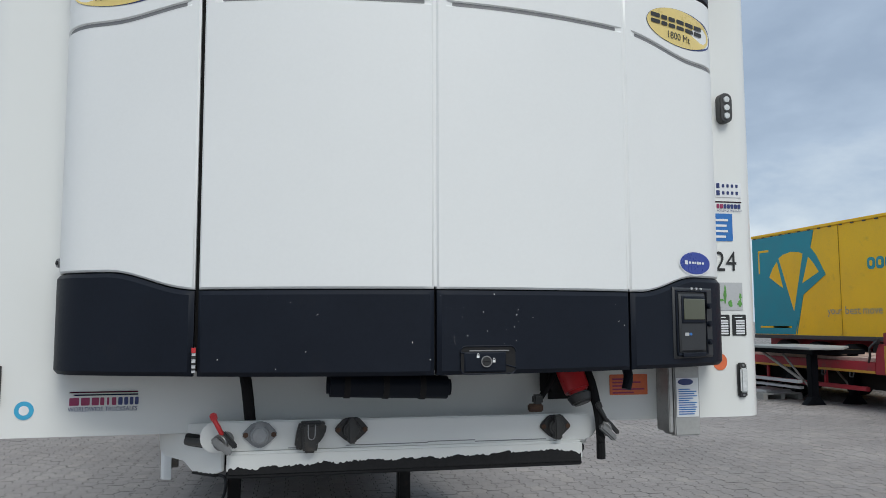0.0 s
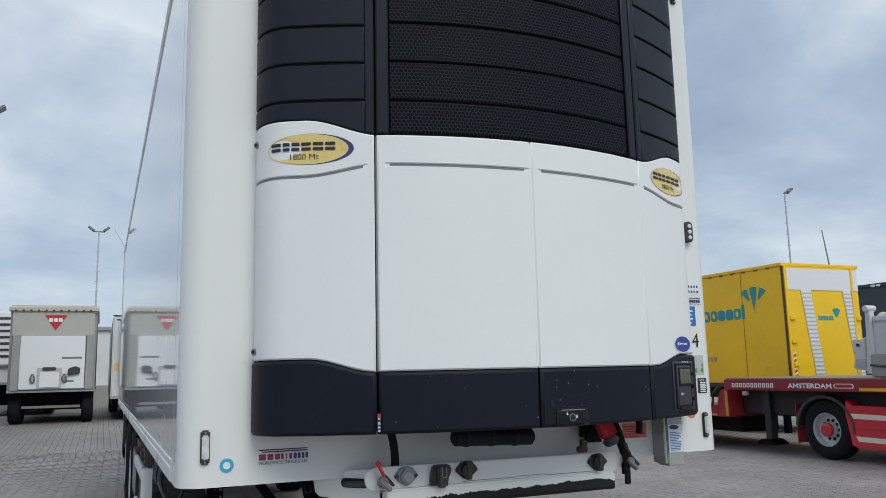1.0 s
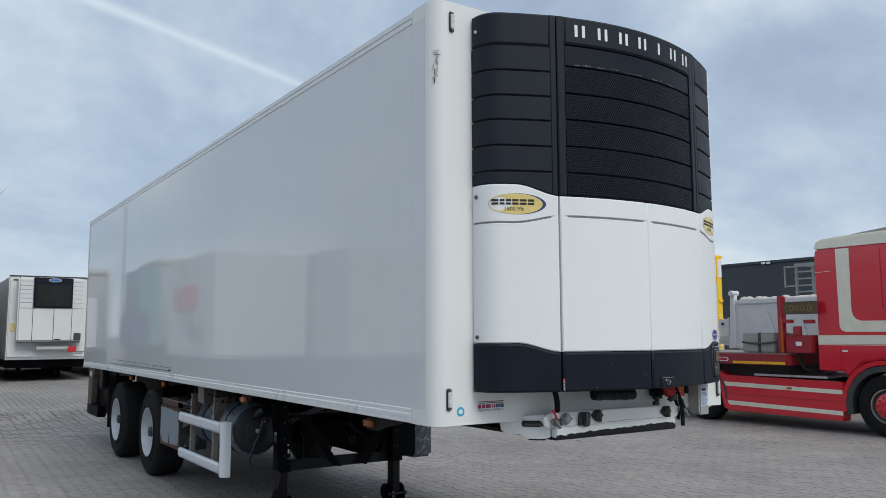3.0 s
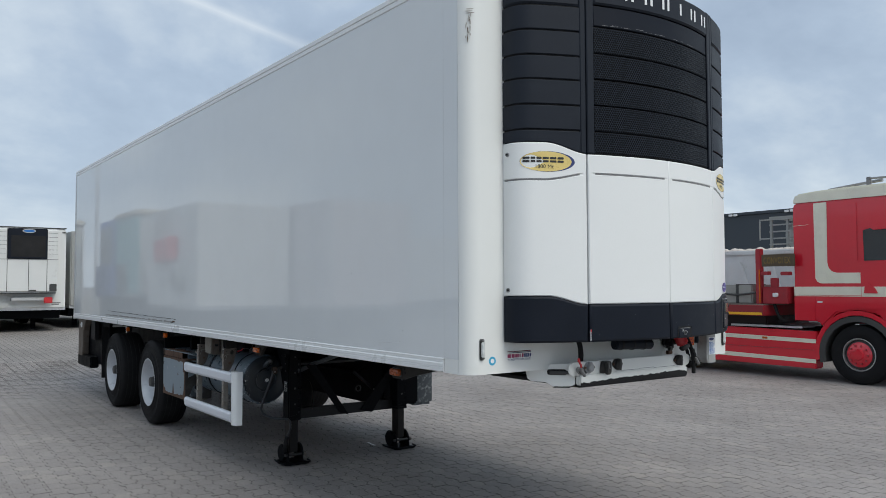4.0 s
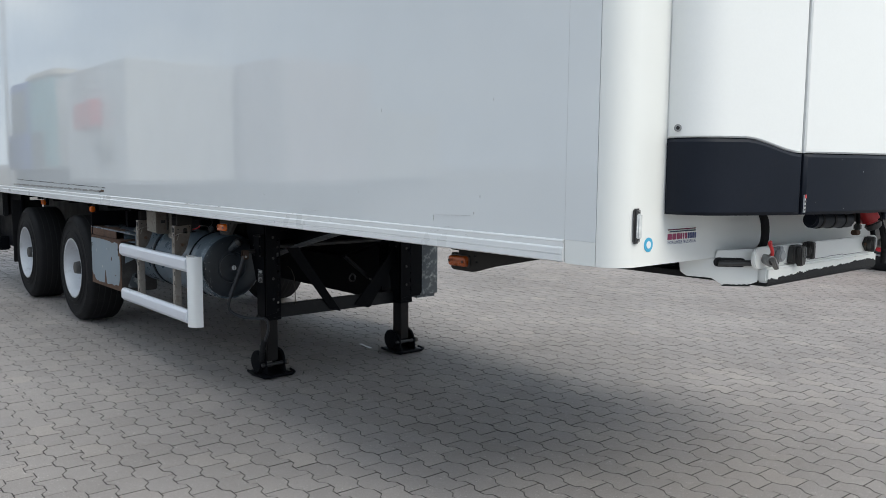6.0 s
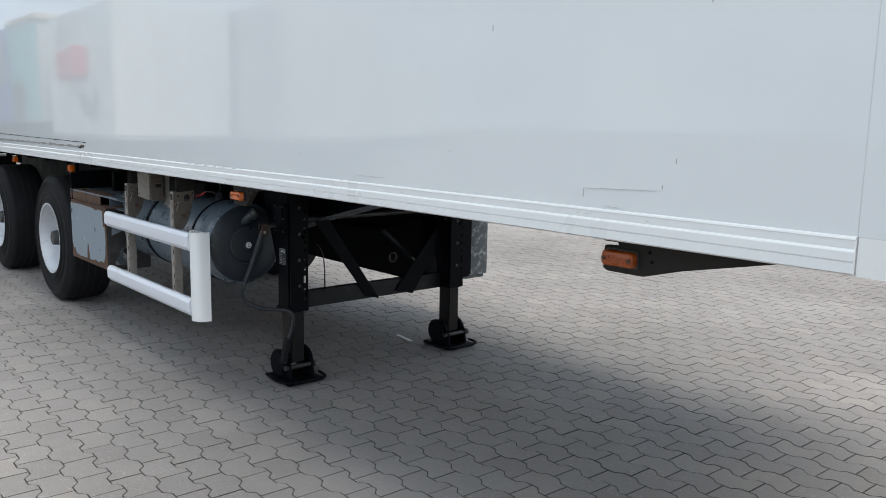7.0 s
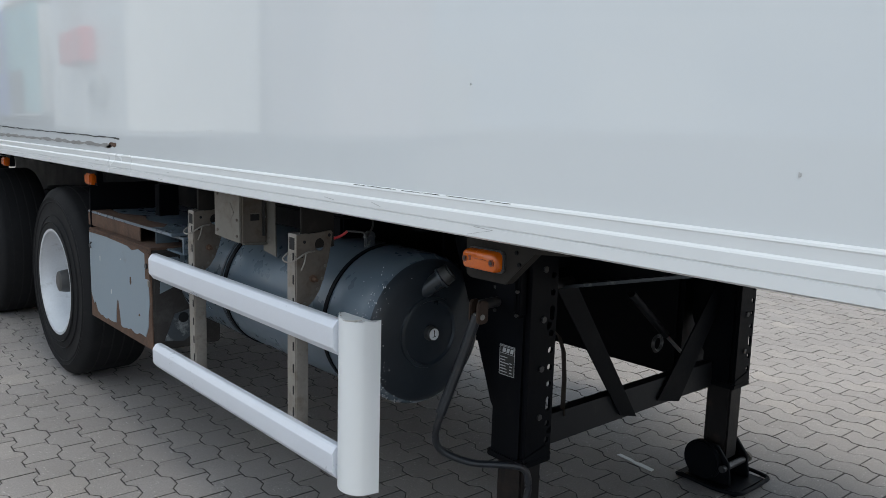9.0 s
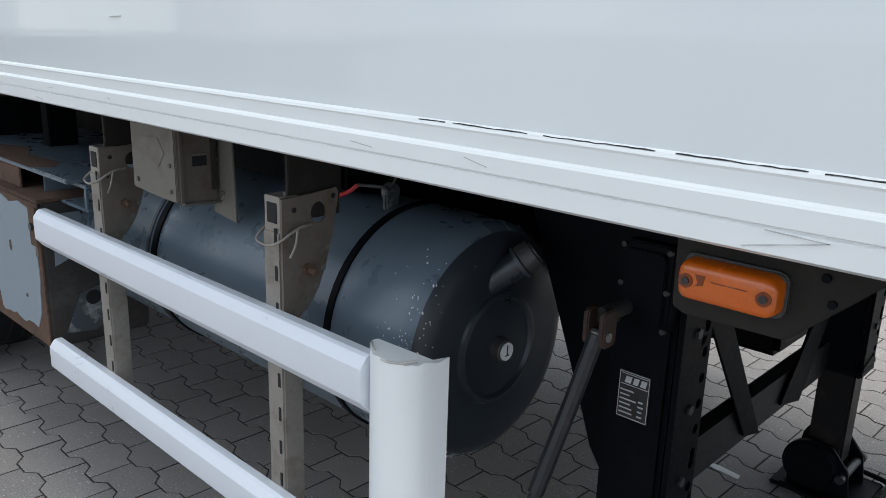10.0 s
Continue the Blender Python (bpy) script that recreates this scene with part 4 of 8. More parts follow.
# side marker lamps under the rail
def side_marker(y, big):
    z = 1.196
    if big:
        back = [(y - 0.345, BOT - 0.016), (y - 0.34, BOT - 0.002), (y + 0.078, BOT - 0.002), (y + 0.075, 1.150), (y + 0.060, 1.143), (y - 0.062, 1.144), (y - 0.150, 1.228)]
        if y < 3:
            back = [(y - 0.50, BOT - 0.012), (y + 0.075, BOT - 0.004), (y + 0.075, BOT - 0.020), (y + 0.020, BOT - 0.020), (y + 0.018, BOT - 0.032), (y + 0.070, BOT - 0.034), (y + 0.072, 1.158), (y + 0.055, 1.150), (y - 0.075, 1.150), (y - 0.20, 1.185)]
        arm = part("lamp_bracket", slab(back, "x", -1.216, -1.188, 0.002), DIRTY_BLACK, trailer, "dusty black lamp bracket")
        part("fold", slab([(y - 0.30, BOT - 0.004), (y + 0.07, BOT - 0.004), (y + 0.07, BOT - 0.009), (y - 0.30, BOT - 0.009)], "x", -1.188, -1.13), DIRTY_BLACK, arm)
        for dy, dz in ((-0.095, 1.225), (-0.105, 1.198)):
            part("rivet", cyl((-1.216, y + dy, dz), (-1.220, y + dy, dz), 0.005, seg=8), BLACK, arm)
        tray = part("side_marker_lamp", slab(round_rect(y - 0.061, y + 0.061, z - 0.027, z + 0.027, 0.012), "x", -1.226, -1.215, 0.003), LAMP_BASE, trailer, "amber side marker lamp")
        dome = bmesh.new()
        rows = []
        for off, du, dv in ((-1.226, 0.0, 0.0), (-1.243, 0.0015, 0.0015), (-1.2475, 0.004, 0.004), (-1.2500, 0.010, 0.010)):
            rows.append([dome.verts.new((off, p, q)) for p, q in round_rect(y - 0.0585 + du, y + 0.0585 - du, z - 0.0245 + dv, z + 0.0245 - dv, 0.0145 - du)])
        for r0, r1 in zip(rows, rows[1:]):
            for k in range(len(r0)):
                dome.faces.new((r0[k], r0[(k + 1) % len(r0)], r1[(k + 1) % len(r0)], r1[k]))
        dome.faces.new(rows[-1])
        bmesh.ops.recalc_face_normals(dome, faces=dome.faces[:])
        lens = part("lens", dome, AMBER if y > 3 else AMBER_SHADED, tray, "amber plastic lens" if y > 3 else "amber plastic lens, darkened by shade put into its colour", smooth=0.7)
        for dy in (-0.045, 0.045):
            well = part("screw_well", cyl((-1.247, y + dy, z), (-1.2512, y + dy, z), 0.0085, seg=14), AMBER_DARK, lens)
            part("screw", cyl((-1.2510, y + dy, z), (-1.2528, y + dy, z), 0.0048, seg=10), DARK_STEEL, lens)
        for dy, w in ((-0.016, 0.011), (0.006, 0.009)):
            part("moulded_line", box(-1.2506, -1.2496, y + dy - w, y + dy + w, z + 0.004, z + 0.0052, 0), AMBER_DARK, lens)
        part("moulded_arrow", slab([(y + 0.022, z + 0.010), (y + 0.034, z + 0.010), (y + 0.030, z), (y + 0.034, z - 0.004), (y + 0.024, z - 0.002)], "x", -1.2506, -1.2496), AMBER_DARK, lens)
    else:
        part("lamp_bracket", box(-1.20, -1.17, y - 0.05, y + 0.05, 1.16, BOT, 0.003), BLACK, trailer)
        part("side_marker_lamp", box(-1.235, -1.20, y - 0.045, y + 0.045, 1.165, 1.222, 0.008), AMBER, trailer, "amber side marker lamp")


side_marker(0.957, True)
side_marker(3.430, True)
side_marker(6.352, False)
side_marker(8.12, False)

# side guard
def guard_rail(z0, z1, y1):
    return slab([(-1.226, z0), (-1.243, z0 + 0.003), (-1.2615, z0 + 0.026), (-1.2625, z0 + 0.030), (-1.2625, z1 - 0.024), (-1.2605, z1 - 0.019), (-1.250, z1 - 0.004), (-1.243, z1), (-1.225, z1), (-1.225, z0 + 0.001)], "y", 4.028, y1, 0.0)


guard = part("side_guard", guard_rail(0.816, 0.928, 5.475), GUARD, trailer, "white anodised aluminium side guard", smooth=0.3)
part("rail", guard_rail(0.420, 0.530, 5.455), GUARD, guard, smooth=0.3)
grng = random.Random(12)
post_plan = [(-1.226, 4.040)] + arc(-1.205, 3.975, 0.058, 0.068, 112, 248, 14) + [(-1.20, 3.906), (-1.178, 3.902), (-1.178, 3.908), (-1.205, 3.914), (-1.212, 4.040)]
post_b = slab(post_plan, "z", 0.408, 0.944)
for v in post_b.verts:
    if v.co.z > 0.9:
        v.co.z += grng.uniform(-0.005, 0.002) + (0.004 if v.co.y > 4.0 else 0.0)
end_post = part("end_post", post_b, RAIL, guard, "rounded aluminium end post with a torn upper edge")
part("torn_lip", hose([(-1.228, 4.036, 0.945), (-1.246, 4.020, 0.950), (-1.252, 4.000, 0.943), (-1.262, 3.972, 0.941), (-1.255, 3.940, 0.944), (-1.232, 3.922, 0.947)], 0.0022, 6), PALE_SCAR, end_post, "bent bare metal lip")


def bracket_plate(y0):
    """A plate across the strut's front with one large hole and a round lower corner."""
    rim = [(-1.224, 1.148), (-1.150, 1.152), (-1.094, 1.158), (-1.088, 1.150), (-1.090, 1.130), (-1.104, 1.060), (-1.120, 1.005), (-1.138, 0.960), (-1.160, 0.928), (-1.188, 0.906), (-1.224, 0.896)]
    ring = [(-1.137 + 0.0195 * math.cos(radians(a)), 1.113 + 0.0215 * math.sin(radians(a))) for a in range(90, 451, 24)]
    return slab(rim[:2] + ring + [rim[1]] + rim[2:], "y", y0 - 0.0065, y0 - 0.0005)


for y0 in (4.306, 5.090):
    strut = part("strut", box(-1.225, -1.175, y0, y0 + 0.056, 0.43, 1.085, 0.004), GALV, guard, "slotted galvanised strut")
    for k in range(9):
        part("slot", box(-1.2265, -1.2245, y0 + 0.010, y0 + 0.018, 0.46 + 0.075 * k, 0.490 + 0.075 * k, 0.0005), VOID, strut)
    top = bmesh.new()
    for x0, x1, u0, u1 in ((-1.222, -1.218, 0.003, 0.053), (-1.182, -1.178, 0.003, 0.053), (-1.218, -1.182, 0.003, 0.007), (-1.218, -1.182, 0.049, 0.053)):
        box(x0, x1, y0 + u0, y0 + u1, 1.080, 1.151, 0.001, 1, bm=top)
    part("tube_top", top, GALV, strut, "open square tube end")
    part("window", box(-1.2232, -1.2212, y0 + 0.012, y0 + 0.044, 1.098, 1.138, 0.0005), VOID, strut)
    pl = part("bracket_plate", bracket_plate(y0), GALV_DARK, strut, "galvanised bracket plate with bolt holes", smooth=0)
    for x, z, r in ((-1.196, 1.125, 0.0055), (-1.101, 1.142, 0.0055), (-1.206, 1.078, 0.005)):
        part("hole", cyl((x, y0 - 0.0064, z), (x, y0 - 0.0075, z), r, seg=12), VOID, strut)
    for x, z in ((-1.116, 1.040), (-1.128, 0.998), (-1.146, 0.964), (-1.168, 0.938), (-1.194, 0.920)):
        part("rivet", cyl((x, y0 - 0.006, z), (x, y0 - 0.0085, z), 0.0060, seg=12), DULL_ALU, strut)
    bolt = part("bolt", cyl((-1.166, y0 - 0.006, 1.002), (-1.166, y0 - 0.016, 1.002), 0.013, seg=6), RUST, strut, "rusty bolt")
    part("bolt_end", cyl((-1.166, y0 - 0.016, 1.002), (-1.166, y0 - 0.034, 1.000), 0.0065, seg=10), RUST, strut)
    part("hanger", box(-1.200, -1.075, y0 + 0.004, y0 + 0.016, 1.10, BOT + 0.002, 0.002), DIRTY_BLACK, guard, "dark hanger plate under the rail")
    part("clip", hose([(-1.205, y0 + 0.066, 1.088), (-1.236, y0 + 0.062, 1.066), (-1.242, y0 + 0.030, 1.058), (-1.236, y0 - 0.006, 1.066), (-1.195, y0 - 0.016, 1.090), (-1.160, y0 - 0.012, 1.094)], 0.0030, 6), GALV, strut, "bent wire clip")
    part("clip_tail", hose([(-1.195, y0 - 0.016, 1.090), (-1.205, y0 - 0.022, 1.060), (-1.212, y0 - 0.014, 1.035)], 0.0026, 6), GALV, strut)

# valve box
vb = part("valve_box", slab([(4.932, 1.076), (4.932, BOT - 0.004), (4.728, BOT - 0.004), (4.726, 1.066), (4.820, 1.069)], "x", -1.208, -1.200, 0.002), DULL_ALU, trailer, "dented dull aluminium valve box stained brown")
part("dent", slab([(4.900, 1.130), (4.885, 1.205), (4.800, 1.210), (4.770, 1.175), (4.800, 1.140)], "x", -1.2095, -1.2060, 0.0012), DULL_ALU, vb)
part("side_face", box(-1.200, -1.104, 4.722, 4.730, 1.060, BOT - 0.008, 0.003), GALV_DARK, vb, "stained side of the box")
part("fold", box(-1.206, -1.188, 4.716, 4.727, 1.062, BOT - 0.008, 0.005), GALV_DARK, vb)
part("back_plate", slab([(4.745, 1.030), (4.650, 1.018), (4.664, BOT), (4.745, BOT)], "x", -1.103, -1.098, 0.001), DULL_ALU, vb, "dull stained plate behind the box")
part("lower_lip", joined(box(-0.050, 0.046, -0.010, 0.010, -0.003, 0.003, 0.002), None, pose(-1.150, 4.718, 1.062, 0, 3, 0)), DULL_ALU, vb, "bent lower lip")
part("lip_end", hose([(-1.104, 4.710, 1.066), (-1.100, 4.702, 1.076), (-1.104, 4.700, 1.086)], 0.005, 6), DULL_ALU, vb)
part("slot", box(-1.168, -1.132, 4.7195, 4.7225, 1.148, 1.172, 0.0008), VOID, vb)
part("slot_lip", box(-1.168, -1.132, 4.716, 4.722, 1.172, 1.176, 0.001), DULL_ALU, vb)
for y, z in ((4.905, 1.235), (4.748, 1.150), (4.748, 1.090), (4.905, 1.098)):
    part("rivet", cyl((-1.207, y, z), (-1.212, y, z), 0.0055, seg=8), GALV_DARK, vb)
part("side_screw", cyl((-1.112, 4.722, 1.160), (-1.112, 4.715, 1.160), 0.005, seg=8), STEEL, vb)
part("dark_strip", box(-1.122, -1.112, 4.712, 4.722, 1.090, BOT - 0.008, 0.001), DARK_STEEL, vb)

# air tank with straps, valve and gauge
TC, TR, TY = (-0.858, 0.828), 0.262, 4.056
prof = [(TY + 0.020, 0.243), (TY + 0.028, 0.250), (TY + 0.044, 0.259), (TY + 0.062, TR), (4.21, TR), (5.50, TR), (5.55, 0.248), (5.60, 0.185), (5.62, 0.1), (5.622, 0.001)]
tank = part("air_tank", lathe(prof, (TC[0], 0, TC[1]), "y", 64), TANK, trailer, "blue-grey cylindrical steel tank")
for y, h in ((4.300, 0.009), (5.036, 0.012)):
    part("strap", lathe([(y - h, TR), (y - h, TR + 0.005), (y + h, TR + 0.005), (y + h, TR)], (TC[0], 0, TC[1]), "y", 64), BLACK, tank, "thin black strap")
part("strap", lathe([(5.066, TR), (5.066, TR + 0.004), (5.078, TR + 0.004), (5.078, TR)], (TC[0], 0, TC[1]), "y", 64), STRAP, tank, "grey steel band")
# The cap's shade is carried by this darker colour.
part("end_cap", lathe([(TY, 0.001), (TY + 0.001, 0.13), (TY + 0.003, 0.195), (TY + 0.007, 0.220), (TY + 0.014, 0.236), (TY + 0.020, 0.243)], (TC[0], 0, TC[1]), "y", 64), TANK_END, tank, "grimy tank end, shade put into its dark colour")
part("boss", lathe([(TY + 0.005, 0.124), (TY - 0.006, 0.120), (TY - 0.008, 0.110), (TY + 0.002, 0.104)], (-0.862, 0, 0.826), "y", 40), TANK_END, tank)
g = part("gauge", cyl((-0.861, TY + 0.010, 0.824), (-0.861, TY - 0.024, 0.824), 0.025, seg=22, bev=0.004), LAMP_BASE, tank, "small round gauge")
part("dial", cyl((-0.861, TY - 0.023, 0.824), (-0.861, TY - 0.0265, 0.824), 0.0195, seg=22), PAPER, g, "pale dial")
part("needle", box(-0.8625, -0.8595, TY - 0.0275, TY - 0.0263, 0.816, 0.838, 0), INK, g)
part("needle", box(-0.868, -0.855, TY - 0.0275, TY - 0.0263, 0.8145, 0.8170, 0), INK, g)
valve = part("valve", cyl((-0.885, TY + 0.030, 0.955), (-0.835, TY - 0.030, 1.015), 0.026, 0.030, 18, 0.004), TANK_END, tank, "grimy filler neck in the darkened tank-end colour")
part("valve_cap", cyl((-0.837, TY - 0.028, 1.013), (-0.815, TY - 0.050, 1.038), 0.034, 0.031, 18, 0.006), LAMP_BASE, valve)
part("valve_ring", cyl((-0.838, TY - 0.026, 1.011), (-0.834, TY - 0.031, 1.016), 0.0365, seg=18), STRAP, valve)
spots = bmesh.new()
for k in range(330):
    a, u = radians(rng.gauss(190, 26)), rng.gauss(0.66, 0.36)
    if not 0.0 < u < 1.6:
        continue
    y, q = (TY + 0.062 + 0.10 * (u - 1), TR) if u > 1 else (TY + 0.002 + 0.060 * u ** 2.2, 0.168 + 0.094 * math.sqrt(1 - (1 - u) ** 2))
    r = rng.uniform(0.0005, 0.0016) * (1.5 if rng.random() < 0.12 else 1)
    m = Matrix.Translation((TC[0] + q * math.cos(a), y, TC[1] + q * math.sin(a))) @ Matrix.Diagonal((r, r, r * rng.uniform(0.7, 2.2), 1))
    b = bmesh.new()
    bmesh.ops.create_icosphere(b, subdivisions=1, radius=1.0)
    joined(b, spots, m)
tagged(part("paint_specks", spots, PAPER, tank), "white paint specks", kind="stuff")
part("lug", box(-0.925, -0.885, 4.335, 4.350, 1.070, 1.118, 0.004), GREY_PLATE, tank, "grey strap lug")
part("lug_top", cyl((-0.905, 4.334, 1.118), (-0.905, 4.352, 1.118), 0.020, seg=16), GREY_PLATE, tank)
part("red_wire", hose([(-1.060, 4.43, 1.100), (-1.030, 4.40, 1.110), (-1.005, 4.372, 1.124), (-0.992, 4.352, 1.142)], 0.0048), RED, tank)
part("wire", hose([(-0.992, 4.352, 1.142), (-0.960, 4.30, 1.140), (-0.935, 4.32, 1.120), (-0.920, 4.33, 1.128), (-0.900, 4.33, 1.160), (-0.890, 4.36, 1.20)], 0.0036), LAMP_BASE, tank)
part("tank_hanger", box(-0.95, -0.74, 4.45, 5.3, 1.10, BOT - 0.08, 0.01), BLACK, tank)

# battery box with flaking paint
BY0, BY1, BZ0, BZ1 = 5.508, 6.338, 0.482, 0.934
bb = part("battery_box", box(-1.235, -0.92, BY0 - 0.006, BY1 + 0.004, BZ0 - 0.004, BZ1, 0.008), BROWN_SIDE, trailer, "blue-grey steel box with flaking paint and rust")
part("front_face", box(-1.2395, -1.2345, BY0, BY1, BZ0, BZ1, 0.002), RUST, bb, "rusty steel face")
crng = random.Random(31)
edge = [(0.024, 0.93), (0.035, 0.70), (0.029, 0.46), (0.042, 0.37), (0.051, 0.23), (0.072, 0.165)]
edge += [(0.096 + 0.032 * k, 0.112 - 0.003 * k + 0.010 * math.sin(k * 1.1) + crng.uniform(-0.010, 0.012)) for k in range(12)]
edge += [(0.472, 0.085), (0.493, 0.25), (0.506, 0.335), (0.528, 0.345), (0.544, 0.225), (0.554, 0.08)]
edge += [(0.592 + 0.032 * k, 0.069 + crng.uniform(-0.010, 0.014)) for k in range(8)]
edge += [(0.872, 0.095), (0.915, 0.19), (0.941, 0.165), (0.986, 0.275), (0.989, 0.975), (0.69, 0.985), (0.336, 0.969), (0.272, 0.94), (0.176, 0.975), (0.088, 0.953)]
part("flaking_paint", slab([(BY0 + (BY1 - BY0) * u, BZ0 + (BZ1 - BZ0) * v) for u, v in edge], "x", -1.2420, -1.2380, 0.0), BATT, bb, "blue-grey paint flaking off in patches", smooth=0)
for u, v, a, b2 in ((0.30, 0.62, 0.012, 0.020), (0.62, 0.40, 0.008, 0.012), (0.80, 0.72, 0.007, 0.016), (0.45, 0.80, 0.006, 0.005), (0.18, 0.30, 0.010, 0.007)):
    part("rust_spot", slab([(BY0 + (BY1 - BY0) * u + p * crng.uniform(0.6, 1.2), BZ0 + (BZ1 - BZ0) * v + q * crng.uniform(0.6, 1.2)) for p, q in ellipse(a, b2, 11)], "x", -1.2427, -1.2419), RUST if a > 0.009 else SCAR, bb, smooth=0)
part("top_sheet_rust", box(-1.239, -0.93, BY0, BY1, BZ1 + 0.001, BZ1 + 0.012, 0.003), RUST, bb)
part("hinge_plate", box(-1.2445, -1.2385, BY0 + 0.004, BY0 + 0.062, 0.800, 0.925, 0.003), RUST, bb, "rusty hinge plate")
part("hinge_bolt", cyl((-1.244, BY0 + 0.034, 0.862), (-1.252, BY0 + 0.034, 0.862), 0.012, seg=6), DARK_STEEL, bb)
part("catch", box(-1.247, -1.238, BY0 + 0.016, BY0 + 0.030, 0.770, 0.802, 0.003), GALV, bb)
part("hook", hose([(-1.244, BY1 - 0.045, 0.875), (-1.254, BY1 - 0.050, 0.862), (-1.250, BY1 - 0.055, 0.845)], 0.004, 6), LAMP_BASE, bb)
part("top_sheet", slab([(-1.205, 5.36), (-0.70, 5.36), (-0.70, 6.45), (-1.205, 6.45)], "z", 1.012, 1.026, 0.003), TANK, bb, "blue-grey top sheet")
part("sheet_rust", slab([(-1.2055, 5.62), (-1.15, 5.58), (-1.10, 5.66), (-1.12, 5.86), (-1.06, 6.02), (-1.13, 6.20), (-1.10, 6.44), (-1.2055, 6.44)], "z", 1.0262, 1.0272), RUST, bb, smooth=0)
part("sheet_edge", box(-1.205, -1.198, 5.72, 6.45, BZ1 + 0.013, 1.012, 0.002), RUST, bb)
chan = part("step_channel", box(-1.165, -1.02, 5.325, 5.640, 0.998, 1.010, 0.002), TANK, bb, "blue-grey steel channel")
part("lower_flange", box(-1.165, -1.02, 5.325, 5.640, 0.930, 0.940, 0.002), TANK, chan)
part("channel_end", box(-1.165, -1.02, 5.630, 5.640, 0.940, 0.998, 0.002), TANK, chan)
part("channel_back", box(-1.060, -1.052, 5.325, 5.630, 0.940, 0.998, 0.001), BLACK, chan)
part("front_lip", box(-1.166, -1.160, 5.325, 5.340, 0.940, 0.998, 0.001), TANK, chan)
part("side_hole", cyl((-1.10, BY0 - 0.0062, 0.62), (-1.10, BY0 - 0.0085, 0.62), 0.024, seg=16), VOID, bb)
part("paint_patch", slab([(-1.205, 0.74), (-1.13, 0.77), (-1.135, 0.83), (-1.10, 0.86), (-1.12, 0.90), (-1.20, 0.90)], "y", BY0 - 0.0085, BY0 - 0.006), BATT, bb, smooth=0)
part("bare_patch", slab([(-1.19, 0.52), (-1.10, 0.51), (-1.02, 0.56), (-1.05, 0.66), (-1.14, 0.64)], "y", BY0 - 0.0078, BY0 - 0.006), GREY_PLATE, bb, smooth=0)
part("hanger", box(-1.0, -0.9, 6.0, 6.06, 0.92, BOT - 0.08, 0.003), BLACK, bb)
part("mud_wing", box(-1.21, -0.85, 6.395, 6.407, 0.80, 1.17, 0.003), BLACK, trailer)


def perforated(x0, x1, y0, y1, cells):
    """An upright strip cut from top to bottom into plain cells (0), cells with a round hole (1) and with a slot (2)."""
    b = bmesh.new()
    xm, hw = (x0 + x1) / 2, (x1 - x0) / 2
    for z0, z1, kind in cells:
        if not kind:
            box(x0, x1, y0, y1, z0, z1, 0, bm=b)
            continue
        zm, hz = (z0 + z1) / 2, (z1 - z0) / 2
        rows = {}
        for yy in (y0, y1):
            outer, inner = [], []
            t = 1 / 3
            for u, v in ((1, -t), (1, t), (1, 1), (t, 1), (-t, 1), (-1, 1), (-1, t), (-1, -t), (-1, -1), (-t, -1), (t, -1), (1, -1)):
                a = math.atan2(v, u)
                c, d = math.cos(a), math.sin(a)
                outer.append(b.verts.new((xm + hw * u, yy, zm + hz * v)))
                inner.append(b.verts.new((xm + 0.0115 * c, yy, zm + 0.0115 * d + (0.013 if kind == 2 else 0) * (1 if d > 0 else -1))))
            rows[yy] = outer, inner
            for k in range(12):
                j = (k + 1) % 12
                b.faces.new((outer[k], outer[j], inner[j], inner[k]))
        for k in range(12):
            j = (k + 1) % 12
            b.faces.new((rows[y0][1][k], rows[y0][1][j], rows[y1][1][j], rows[y1][1][k]))
            b.faces.new((rows[y0][0][k], rows[y0][0][j], rows[y1][0][j], rows[y1][0][k]))
    bmesh.ops.remove_doubles(b, verts=b.verts[:], dist=1e-5)
    bmesh.ops.recalc_face_normals(b, faces=b.faces[:])
    return b


